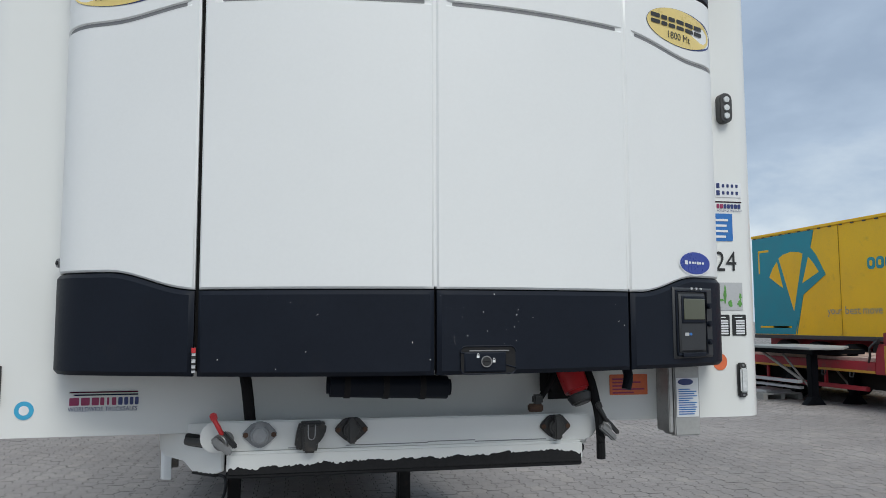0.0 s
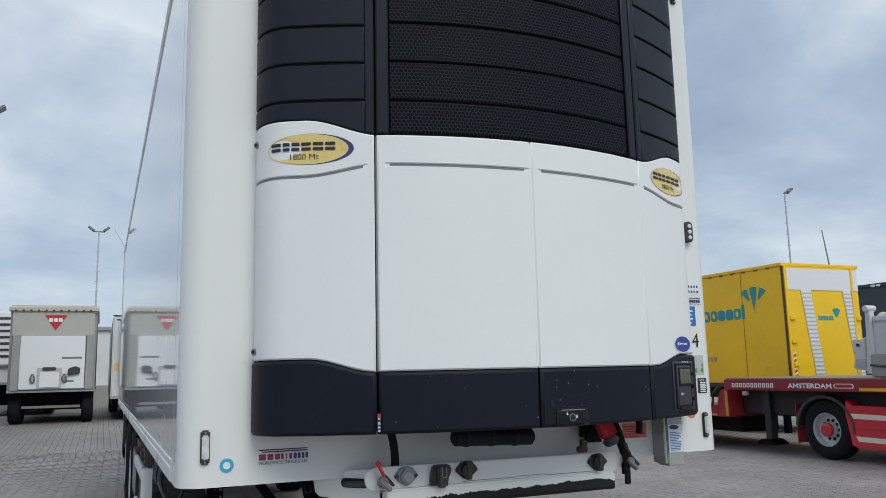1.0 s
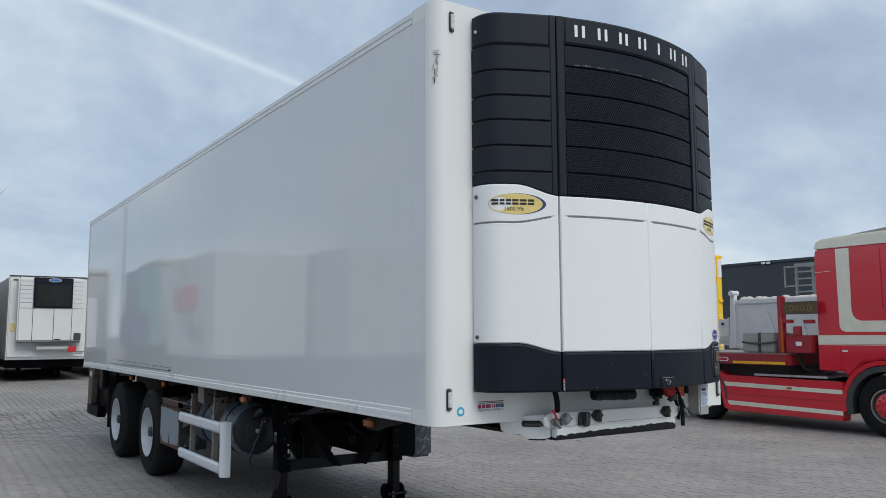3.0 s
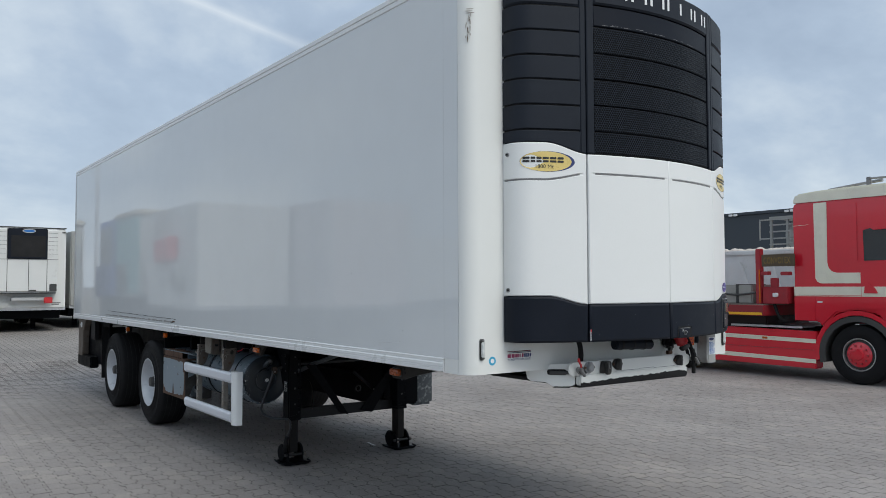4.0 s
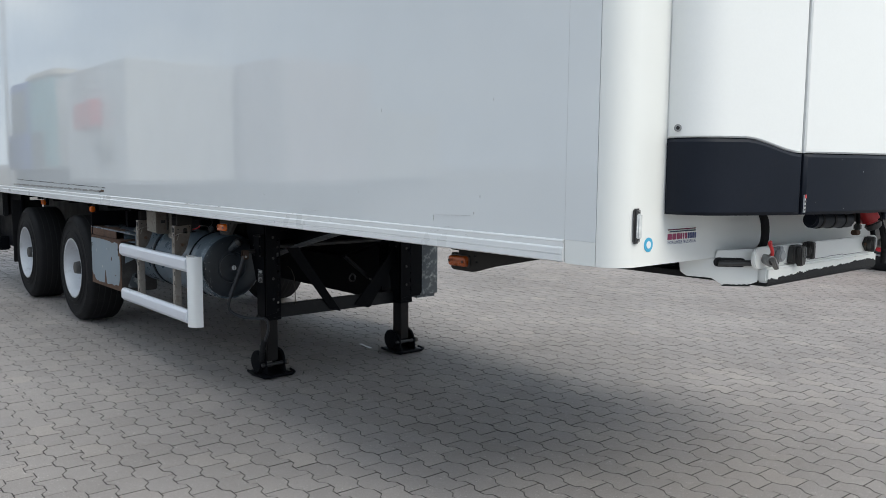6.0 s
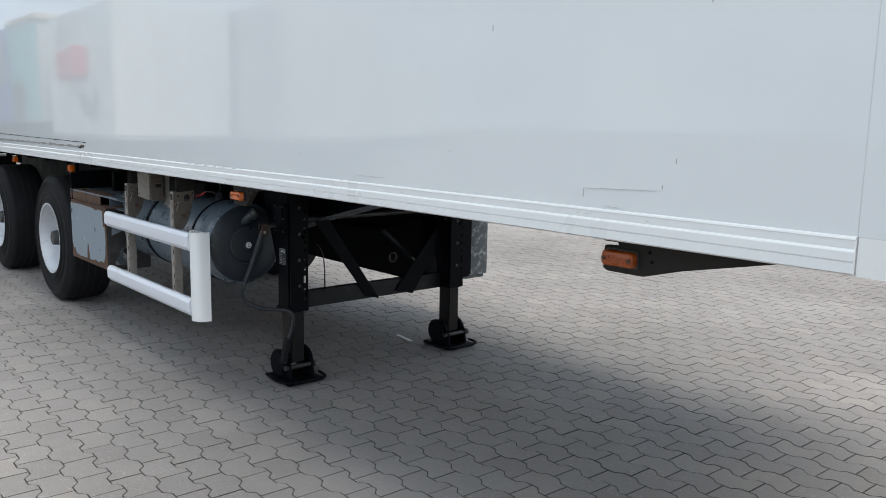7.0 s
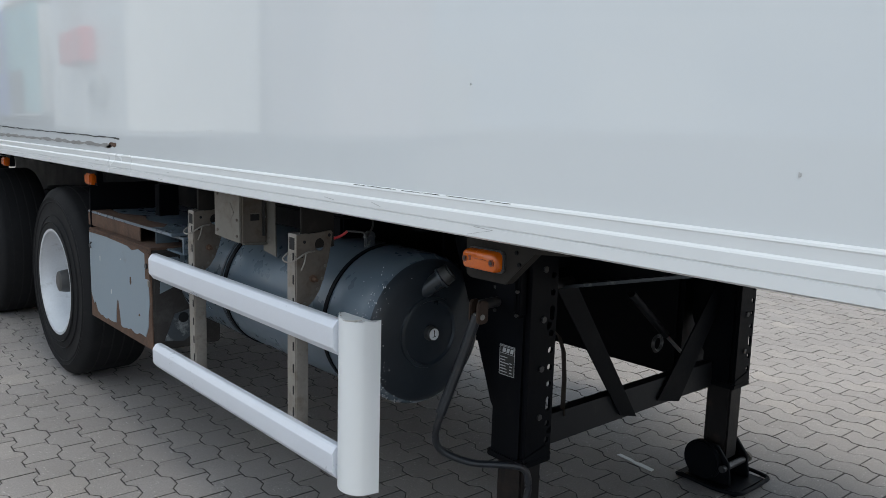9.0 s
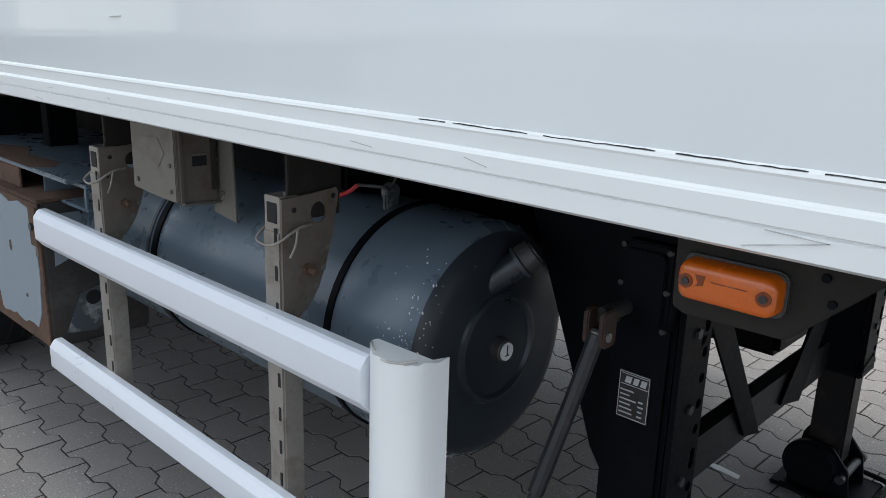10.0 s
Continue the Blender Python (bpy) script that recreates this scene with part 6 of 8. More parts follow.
oval_badge(s_of(-0.868), 2.572)
oval_badge(s_of(0.90), 2.565)
mk = part("maker_oval", curved(ellipse(0.086, 0.041), s_of(0.925), 1.785, 0.002), PAPER, unit, "small blue oval badge", smooth=0)
part("blue_field", curved(ellipse(0.080, 0.036), s_of(0.925), 1.785, 0.003), mat("deep_blue_badge", (0.025, 0.05, 0.30), 0.3), mk, smooth=0)
for k, (u, w, h) in enumerate(((-0.050, 0.012, 0.013), (-0.030, 0.007, 0.008), (-0.015, 0.006, 0.007), (-0.002, 0.006, 0.007), (0.011, 0.005, 0.010), (0.024, 0.007, 0.008), (0.040, 0.008, 0.007))):
    part("white_bar", curved(round_rect(-w / 2 - 0.002, w / 2 + 0.002, -h / 2, h / 2, 0.002), s_of(0.925) + u, 1.786, 0.004), PAPER, mk, smooth=0)
# handle with key lock in the skirt
hs, hz = s_of(0.166), 1.492
# Flush near-black sheet; the recess's shade is painted on.
h = part("handle_recess", curved(round_rect(-0.080, 0.080, -0.037, 0.037, 0.016), hs, hz, 0.0070), VOID, unit, "recessed black door handle with a key lock", smooth=0)
part("recess_lip", hose([on_unit(hs + u, hz + v, 0.0075) for u, v in round_rect(-0.081, 0.081, -0.038, 0.038, 0.016) + [(-0.081, 0.022)]], 0.0022, 6, smooth_steps=1), BLACK_PL, h)
part("handle", unit_panel(hs - 0.070, hs + 0.050, [(level(1.459), FLAT), (level(1.49), FLAT), (level(1.514), FLAT)], 6, thick=0.01, edge=0.004, off=0.012), BLACK_PL, h)
part("grip_line", unit_panel(hs - 0.055, hs + 0.060, [(level(1.5155), FLAT), (level(1.517), FLAT), (level(1.519), FLAT)], 4, thick=0.002, edge=0.0008, off=0.0095), GROOVE, h)
c = on_unit(hs - 0.008, 1.488, 0.011)
part("lock", cyl(c, c + Vector((0, -0.007, 0)), 0.013, seg=20, bev=0.002), DARK_STEEL, h)
part("lock_ring", lathe([(0.0, 0.013), (-0.006, 0.013), (-0.006, 0.0155), (0.0, 0.0155)], c, "y", 24), STEEL, h)
part("slot", box(c.x - 0.009, c.x + 0.009, c.y - 0.0085, c.y - 0.0065, c.z - 0.0015, c.z + 0.0015, 0.0005), VOID, h)
for du, dv in ((-0.024, 0.013), (0.022, 0.0)):
    part("lock_symbol", curved(round_rect(-0.004, 0.004, -0.005, 0.002, 0.001), hs - 0.008 + du, 1.490 + dv, 0.0128), PAPER, h, smooth=0)
    part("symbol_loop", hose([on_unit(hs - 0.008 + du + 0.003 * math.cos(radians(k)), 1.492 + dv + 0.005 * math.sin(radians(k)), 0.0128) for k in (0, 45, 90, 135, 180)], 0.0008, 5), PAPER, h)
# control display at the right end of the skirt
s0, s1 = s_of(0.806), s_of(0.806) + 0.205
d = part("control_display", unit_panel(s0, s1, [(level(1.480), FLAT), (level(1.58), FLAT), (level(1.704), FLAT)], 8, thick=0.03, off=0.012), DISPLAY_GREY, unit, "dark grey control display with a small screen")
part("cover_frame", hose([on_unit(s0 + u, v, 0.0135) for u, v in ((0.012, 1.492), (0.012, 1.692), (0.165, 1.692), (0.165, 1.492), (0.012, 1.492))], 0.0045, 8, smooth_steps=1), BLACK_PL, d, "black frame of the cover")
part("bezel", unit_panel(s0 + 0.020, s1 - 0.050, [(level(1.500), FLAT), (level(1.58), FLAT), (level(1.684), FLAT)], 6, thick=0.01, off=0.020), DISPLAY_GREY, d)
part("screen_surround", unit_panel(s0 + 0.028, s1 - 0.058, [(level(1.590), FLAT), (level(1.63), FLAT), (level(1.676), FLAT)], 6, thick=0.004, edge=0.003, off=0.0235), BLACK_PL, d)
part("screen", unit_panel(s0 + 0.034, s1 - 0.064, [(level(1.602), FLAT), (level(1.63), FLAT), (level(1.668), FLAT)], 6, thick=0.004, edge=0.002, off=0.0265), SCREEN, d, "grey-green screen")
part("print", curved(round_rect(-0.020, 0.000, -0.005, 0.005, 0.002), s0 + 0.060, 1.556, 0.0215), LIGHT_GREY, d, smooth=0)
part("print", curved(round_rect(0.002, 0.016, -0.004, 0.004, 0.002), s0 + 0.060, 1.556, 0.0215), BLUE_ST, d, smooth=0)
part("lower_lip", unit_panel(s0 + 0.030, s1 - 0.060, [(level(1.484), FLAT), (level(1.490), FLAT), (level(1.497), FLAT)], 5, thick=0.006, edge=0.002, off=0.022), BLACK_PL, d)
for k in range(3):
    c = on_unit(s1 - 0.030, 1.530 + 0.058 * k, 0.012)
    part("hinge_knob", cyl(c, c + Vector((0.006, -0.012, 0)), 0.009, seg=12, bev=0.002), BLACK_PL, d)
    c = on_unit(s0 + 0.085 + 0.025 * k, 1.7005, 0.0145)
    part("indicator_light", cyl(c, c + Vector((0.001, -0.004, 0)), 0.004, seg=10), LIGHT_GREY, d)
# red and white striped sticker in the gap of the skirt
st = part("gap_sticker", box(-0.631, -0.621, -0.345, -0.339, 1.462, 1.530, 0.001), LIGHT_GREY, unit, "small red and white warning sticker", smooth=0)
for z0, z1 in ((1.516, 1.530), (1.500, 1.508), (1.484, 1.490), (1.470, 1.475)):
    part("print", box(-0.6315, -0.6205, -0.3465, -0.3445, z0, z1, 0.0003), RED if z0 > 1.51 else INK, st, smooth=0)
# two bolts on the side edge
for z in (1.775, 2.62):
    c = on_unit(0.045, z, 0.0)
    part("side_bolt", cyl(c, c + Vector((-0.008, -0.006, 0)), 0.014, seg=14, bev=0.002), STEEL, unit)
    part("bolt_hole", cyl(c + Vector((-0.008, -0.006, 0)), c + Vector((-0.010, -0.0075, 0)), 0.007, seg=12), VOID, unit)
c = on_unit(0.05, 3.66, 0.002)
part("side_bolt", cyl(c, c + Vector((-0.003, -0.002, 0)), 0.011, seg=12), LIGHT_GREY, unit)

# ---- red tractor with the gooseneck of a low loader ----
tractor = thing("truck_tractor", "red and cream tractor unit parked beside the trailer", "truck", (11.15, 5.2, 0))
TX, TW = 10.147, 2.48
cab_side = [(4.43, 1.06), (4.44, 3.18), (4.41, 3.30), (2.30, 3.30), (1.98, 2.55), (1.86, 1.95), (1.86, 0.45), (2.55, 0.45), (2.62, 0.95), (2.9, 1.22), (3.25, 1.28), (3.62, 1.22), (3.90, 0.95), (3.98, 1.06)]
cab = part("cab", slab(cab_side, "x", TX, TX + TW, 0.03), RED_PAINT, tractor, "red sleeper cab with cream bands")
part("roof", slab([(4.43, 3.26), (4.44, 3.40), (4.36, 3.47), (4.0, 3.50), (3.4, 3.52), (2.6, 3.52), (2.1, 3.36), (2.2, 3.26)], "x", TX - 0.004, TX + TW + 0.004, 0.04), CREAM, cab, "cream roof")
part("air_horn", cyl((TX + 0.35, 3.9, 3.54), (TX + 0.35, 2.9, 3.62), 0.018, 0.03), STEEL, cab)
part("roof_hatch", box(TX + 0.6, TX + 1.6, 3.75, 4.3, 3.49, 3.53, 0.02), CREAM, cab)
part("horn_post", box(TX + 0.15, TX + 0.22, 3.03, 3.10, 3.50, 3.68, 0.01), GROOVE, cab)
part("roof_bar", cyl((TX + 0.18, 3.06, 3.65), (TX + 0.18, 2.2, 3.63), 0.02), STEEL, cab)
def side_patch(name, poly, material, off, parent, label="", t=0.003):
    return part(name, slab(poly, "x", TX - off - t, TX - off), material, parent, label, smooth=0)


side_patch("cream_band", [(4.428, 1.52), (1.9, 1.52), (1.9, 1.70), (4.43, 1.70)], CREAM, 0.001, cab, "cream band along the cab")
side_patch("cream_band", [(4.015, 3.27), (3.76, 3.27), (3.77, 2.14), (3.745, 2.05), (3.69, 1.985), (3.60, 1.955), (1.95, 1.945), (1.93, 1.76), (3.90, 1.76), (3.97, 1.79), (4.005, 1.86)], CREAM, 0.001, cab, "cream band round the sleeper")
side_patch("cream_line", [(4.44, 2.858), (4.12, 2.870), (4.12, 2.876), (4.44, 2.866)], CREAM, 0.001, cab)
side_patch("red_line", [(4.428, 1.535), (1.9, 1.535), (1.9, 1.541), (4.428, 1.541)], RED_PAINT, 0.0045, cab)
part("sleeper_recess", slab([(3.72, 3.20), (3.20, 3.22), (3.20, 2.16), (3.45, 2.17), (3.60, 2.24), (3.69, 2.38), (3.72, 2.7)], "x", TX - 0.016, TX + 0.01, 0.012), RED_PAINT, cab)
part("door", slab([(3.16, 1.30), (3.175, 2.95), (3.02, 3.02), (2.2, 3.0), (2.05, 2.4), (2.02, 1.3)], "x", TX - 0.018, TX + 0.01, 0.01), RED_PAINT, cab, "red cab door")
side_patch("cream_band", [(3.15, 1.52), (2.05, 1.52), (2.05, 1.70), (3.15, 1.70)], CREAM, 0.019, cab)
part("window", slab([(3.09, 2.16), (3.10, 2.71), (2.98, 2.74), (2.35, 2.72), (2.2, 2.16)], "x", TX - 0.022, TX, 0.004), GLASS_DARK, cab, "dark side window")
part("door_handle", slab([(3.10, 1.58), (2.86, 1.58), (2.90, 1.66), (3.02, 1.78), (3.08, 1.74)], "x", TX - 0.045, TX - 0.015, 0.008), RED_PAINT, cab)
part("window_hood", slab([(2.95, 2.78), (2.3, 2.80), (2.25, 2.72), (2.9, 2.70)], "x", TX - 0.10, TX - 0.01, 0.01), RED_PAINT, cab)
part("rear_panel", slab([(4.43, 1.06), (4.015, 1.06), (4.015, 1.50), (4.43, 1.50)], "x", TX - 0.012, TX + 0.02, 0.006), RED_PAINT, cab)
part("small_badge", box(TX - 0.006, TX, 3.88, 3.98, 1.40, 1.43, 0.002), PAPER, cab)
# wheel arch and side skirts
arch = [(3.25 + 0.72 * math.cos(radians(a)), 0.53 + 0.70 * math.sin(radians(a))) for a in range(-15, 196, 15)] + [(3.25 + 0.60 * math.cos(radians(a)), 0.53 + 0.60 * math.sin(radians(a))) for a in range(195, -16, -15)]
part("wheel_arch", slab(arch, "x", TX - 0.01, TX + 0.5, 0.005), LAMP_BASE, tractor, "black front wheel arch")
arch2 = [(3.25 + 0.80 * math.cos(radians(a)), 0.53 + 0.80 * math.sin(radians(a))) for a in range(-10, 171, 15)] + [(3.25 + 0.715 * math.cos(radians(a)), 0.53 + 0.715 * math.sin(radians(a))) for a in range(170, -11, -15)]
part("arch_lip", slab(arch2, "x", TX - 0.014, TX + 0.3, 0.005), RED_PAINT, tractor)
skirt = part("side_skirt", slab([(4.03, 0.22), (4.0, 0.92), (6.50, 0.955), (6.62, 0.90), (6.50, 0.24)], "x", TX - 0.005, TX + 0.25, 0.02), RED_PAINT, tractor, "red side skirt with two cream stripes")
for z0, z1, y0, y1 in ((0.70, 0.775, 4.02, 6.49), (0.325, 0.40, 4.03, 6.42)):
    side_patch("cream_stripe", [(y0, z0), (y1, z0 + 0.035), (y1 + 0.05, z1 + 0.045), (y0, z1)], CREAM, 0.006, skirt)
part("side_lamp", box(TX - 0.022, TX - 0.004, 5.01, 5.12, 0.735, 0.775, 0.005), AMBER, skirt)
part("skirt_line", box(TX - 0.0095, TX - 0.004, 4.06, 6.42, 0.565, 0.575, 0.001), RED_DULL, skirt)
part("chassis", box(TX + 0.55, TX + 1.9, 2.2, 8.0, 0.62, 0.98, 0.02), BLACK, tractor, "black tractor chassis")
part("catwalk", box(TX + 0.10, TX + 2.3, 4.35, 5.9, 0.96, 1.0, 0.006), ALU, tractor, "aluminium catwalk")
part("side_tank", box(TX + 0.08, TX + 0.55, 4.1, 6.3, 0.32, 0.93, 0.05), LAMP_BASE, tractor)
rear_fender = [(7.1 + 0.64 * math.cos(radians(a)), 0.52 + 0.60 * math.sin(radians(a))) for a in range(5, 186, 15)] + [(7.1 + 0.58 * math.cos(radians(a)), 0.52 + 0.545 * math.sin(radians(a))) for a in range(185, 4, -15)]
part("fender", slab(rear_fender, "x", TX - 0.01, TX + 0.62, 0.006), LAMP_BASE, tractor, "black rear fender")
part("fender_side", slab([(6.45, 0.28), (6.46, 0.93), (6.62, 1.05), (6.66, 0.85), (6.56, 0.28)], "x", TX - 0.004, TX + 0.3, 0.01), RED_PAINT, tractor)
part("mudflap", box(TX + 0.02, TX + 0.6, 7.72, 7.74, 0.25, 0.95, 0.004), RED_DULL, tractor)


def truck_wheel(y, r, dished, red):
    """A wheel on the truck's near side."""
    x = TX + 0.03
    w = part("wheel", lathe([(0.02, 0.285), (0.0, 0.31), (-0.012, 0.40), (0.0, r - 0.06), (0.03, r - 0.012), (0.06, r), (0.27, r), (0.30, r - 0.03), (0.30, 0.29)], (x, y, r), "x", 48), RUBBER, tractor, "black truck tyre with a red hub")
    prof = [(0.012, 0.295), (0.0, 0.285), (0.02, 0.27), (0.11, 0.255), (0.13, 0.20), (0.13, 0.14), (0.06, 0.12), (0.04, 0.0)] if dished else [(0.012, 0.300), (0.0, 0.292), (0.0, 0.282), (0.02, 0.276), (0.06, 0.272)]
    part("rim", lathe(prof, (x, y, r), "x", 40), ALU if not dished else RIM, w, "silver rim")
    if red:
        part("rim_well", lathe([(0.05, 0.273), (0.045, 0.24), (0.035, 0.20)], (x, y, r), "x", 40), DARK_STEEL, w, "dark steel rim well")
        part("red_disc", lathe([(0.028, 0.225), (0.012, 0.20), (-0.016, 0.15), (-0.024, 0.10), (-0.05, 0.085), (-0.055, 0.0)], (x, y, r), "x", 36), RED_PAINT, w, "red painted wheel disc")
    else:
        part("red_hub", lathe([(0.10, 0.12), (-0.01, 0.115), (-0.02, 0.09), (-0.02, 0.0)], (x, y, r), "x", 28), RED_PAINT, w, "red hub")
    for k in range(10):
        a = 2 * math.pi * k / 10
        rr = 0.165
        xx = x - 0.012 if red else x + 0.13
        part("nut", cyl((xx + 0.02, y + rr * math.cos(a), r + rr * math.sin(a)), (xx - 0.02, y + rr * math.cos(a), r + rr * math.sin(a)), 0.017 if red else 0.026, seg=8), RED_DULL if red else VOID, w)


truck_wheel(7.10, 0.515, True, False)
truck_wheel(3.25, 0.535, False, True)
for y in (7.10, 3.25):
    part("far_wheel", cyl((TX + TW - 0.35, y, 0.52), (TX + TW, y, 0.52), 0.52, seg=32, bev=0.03), RUBBER, tractor)

tractor.location.y += 0.15
cab.location.z += 0.06

lowloader = thing("low_loader", "red low-loader gooseneck trailer with white lettering", "trailer", (11.1, 9.0, 0))
GX = 9.94
YELLOW_OLD = mat("worn_yellow_tape", (0.55, 0.30, 0.03), 0.5, var=0.25, scale=9.0, dirt=((0.25, 0.10, 0.05), 0.4, 9.0))
BED_BOARD = mat("worn_deck_board", (0.46, 0.33, 0.28), 0.75, var=0.25, scale=6.0, dirt=((0.20, 0.16, 0.14), 0.3, 7.0))
neck = part("gooseneck_beam", box(GX, GX + 2.4, 5.10, 9.44, 1.19, 1.395, 0.015), RED_DULL, lowloader, "dark red gooseneck beam")
part("deck", box(GX + 0.05, GX + 2.35, 5.12, 9.42, 1.396, 1.42, 0.004), GALV, neck)
part("beam_face", box(GX - 0.006, GX - 0.001, 5.12, 9.43, 1.205, 1.385, 0.002), mat("dark_red_face", (0.24, 0.018, 0.025), 0.45, var=0.12), neck)
tape = part("yellow_tape", box(GX - 0.009, GX - 0.0065, 5.14, 6.30, 1.205, 1.255, 0.001), mat("yellow_tape", (0.80, 0.42, 0.02), 0.4), neck, "yellow reflective tape", smooth=0)
# company name as plain shapes, place name in letters
for k in range(11):
    y = 9.215 - 0.099 * k
    b = plate(round_rect(-0.036, 0.036, -0.040, 0.040, 0.008), Matrix.Translation((GX - 0.0065, y - 0.045, 1.285)) @ TO_LEFT)
    p = part("white_shape", b, PAPER, neck, "white block shape", smooth=0)
    part("inner_shape", plate(round_rect(-0.012, 0.014, -0.026, 0.022, 0.004), Matrix.Translation((GX - 0.0086, y - 0.045, 1.285)) @ TO_LEFT, 0.001), RED_DULL, p, smooth=0)
part("place_name", joined(lettering("AMSTERDAM", 0.088, 0.96, 0.03), None, Matrix.Translation((GX - 0.0085, 7.32, 1.283)) @ TO_LEFT), PAPER, neck, "white letters", smooth=0)
p = part("badge", plate(round_rect(-0.20, 0.20, -0.040, 0.040, 0.036), Matrix.Translation((GX - 0.0065, 6.60, 1.285)) @ TO_LEFT), PAPER, neck, smooth=0)
part("badge_inner", plate(round_rect(-0.18, 0.18, -0.028, 0.028, 0.026), Matrix.Translation((GX - 0.0086, 6.60, 1.285)) @ TO_LEFT, 0.001), RED_DULL, p, smooth=0)
# Frame coloured near-black: the dark under the beam put into its colour.
part("neck_frame", box(GX + 0.42, GX + 2.0, 5.3, 9.40, 0.72, 1.188, 0.02), mat("neck_shade_black", (0.018, 0.013, 0.013), 0.6, var=0.3, scale=6.0), lowloader, "near-black frame, the dark under the gooseneck put into its colour")
post = part("neck_end", slab([(9.42, 0.65), (9.42, 1.188), (9.66, 1.188), (9.74, 1.02), (9.76, 0.65)], "x", GX + 0.08, GX + 2.3, 0.012), RED_DULL, lowloader, "red end of the gooseneck")
part("post_edge", box(GX + 0.068, GX + 0.079, 9.44, 9.515, 0.67, 1.16, 0.002), YELLOW_OLD, post, "worn yellow edge tape")
part("latch", hose([(GX + 0.05, 9.62, 1.25), (GX - 0.02, 9.74, 1.13), (GX + 0.02, 9.80, 0.98), (GX + 0.07, 9.90, 0.86)], 0.022, 8), DARK_STEEL, post)
part("latch_arm", box(GX + 0.02, GX + 0.075, 9.60, 9.72, 1.19, 1.28, 0.01), DARK_STEEL, post)
bed = part("bed", box(GX + 0.1, GX + 2.4, 9.765, 21.0, 0.655, 0.86, 0.012), RED_DULL, lowloader, "low red loading bed")
part("bed_edge", box(GX + 0.088, GX + 0.099, 9.78, 21.0, 0.662, 0.705, 0.002), YELLOW_OLD, bed, "worn yellow edge tape")
for k in range(8):
    part("deck_board", box(GX + 0.18 + 0.24 * k, GX + 0.40 + 0.24 * k, 9.86 + 0.03 * (k % 3), 15.0, 0.862, 0.93 - 0.006 * (k % 2), 0.006), BED_BOARD, bed, "worn pinkish wooden deck board" if not k else "")
for y in (10.35, 11.12, 12.2, 13.4):
    part("lashing_ring", hose([(GX + 0.08, y - 0.05, 0.66), (GX + 0.06, y - 0.04, 0.58), (GX + 0.06, y + 0.04, 0.58), (GX + 0.08, y + 0.05, 0.66)], 0.012, 6), DARK_STEEL, bed)
# Added black beam; stands in for undercarriage and shade beneath the bed.
part("spine", box(GX + 0.75, GX + 1.75, 9.8, 21.0, 0.30, 0.652, 0.02), DIRTY_BLACK, lowloader, "black middle beam added for the dark beneath the bed")
bar = part("side_bar", box(GX + 0.10, GX + 0.18, 10.02, 15.0, 0.33, 0.41, 0.008), RED_DULL, lowloader, "red bar hung below the bed")
for y in (11.15, 13.0, 14.8):
    part("bar_hanger", box(GX + 0.12, GX + 0.17, y - 0.03, y + 0.03, 0.41, 0.654, 0.004), RED_DULL, bar)
for y in (12.5, 14.0, 15.5, 17.0, 18.5):
    for x in (GX + 0.28, GX + 1.80):
        part("bed_wheel", lathe([(0.0, 0.10), (0.03, 0.18), (0.0, 0.26), (0.04, 0.30), (0.30, 0.30), (0.35, 0.25), (0.35, 0.10)], (x, y, 0.30 + ground_z(x, y)), "x", 28), RUBBER, lowloader)
for x in (GX + 0.35, GX + 1.9):
    leg = part("support_leg", box(x, x + 0.16, 8.62, 8.78, 0.22, 1.187, 0.01), DARK_STEEL, lowloader, "retracted dark steel support leg" if x < GX + 1 else "")
    part("leg_sleeve", box(x - 0.02, x + 0.18, 8.60, 8.80, 0.72, 1.10, 0.01), DARK_STEEL, leg)
    part("support_foot", slab([(8.48, 0.16), (8.92, 0.16), (8.92, 0.19), (8.80, 0.26), (8.60, 0.26), (8.48, 0.19)], "x", x - 0.10, x + 0.26, 0.006), BLACK, leg)
part("marker_lamp", box(GX + 0.02, GX + 0.08, 8.86, 8.98, 1.09, 1.17, 0.008), LIGHT_GREY, lowloader)
# frame, sign and ballast on the gooseneck
fr = part("red_frame", box(GX + 0.10, GX + 0.22, 5.22, 5.33, 1.42, 2.51, 0.01), RED_DULL, lowloader, "red upright frame")
part("post", box(GX + 2.1, GX + 2.22, 5.22, 5.33, 1.42, 2.51, 0.01), RED_DULL, fr)
part("arm", box(GX + 0.10, GX + 0.22, 5.06, 5.22, 1.99, 2.06, 0.008), RED_DULL, fr)
part("arm", box(GX + 0.10, GX + 0.22, 4.62, 4.80, 1.98, 2.05, 0.008), RED_DULL, fr)
part("lower_box", box(GX + 0.13, GX + 2.2, 4.66, 5.21, 1.424, 1.76, 0.02), RED_DULL, fr)
part("cross_plate", box(GX + 0.11, GX + 0.16, 4.86, 5.02, 1.76, 1.93, 0.008), RED_DULL, fr)
part("orange_tape", box(GX + 0.092, GX + 0.099, 5.225, 5.26, 1.45, 2.10, 0.001), AMBER, fr)
part("lamp", box(GX + 0.07, GX + 0.129, 4.86, 4.96, 1.56, 1.64, 0.01), PAPER, fr)
part("hose", hose([(GX + 0.2, 5.0, 1.43), (GX + 0.15, 4.85, 1.15), (GX + 0.3, 4.72, 1.10), (GX + 0.5, 4.62, 1.14)], 0.03), RUBBER, fr)
sg = part("sign_board", box(GX + 0.06, GX + 0.09, 4.48, 5.17, 2.155, 2.39, 0.006), mat("dark_sign", (0.085, 0.058, 0.032), 0.5, var=0.2), lowloader, "dark sign board with yellow letters")
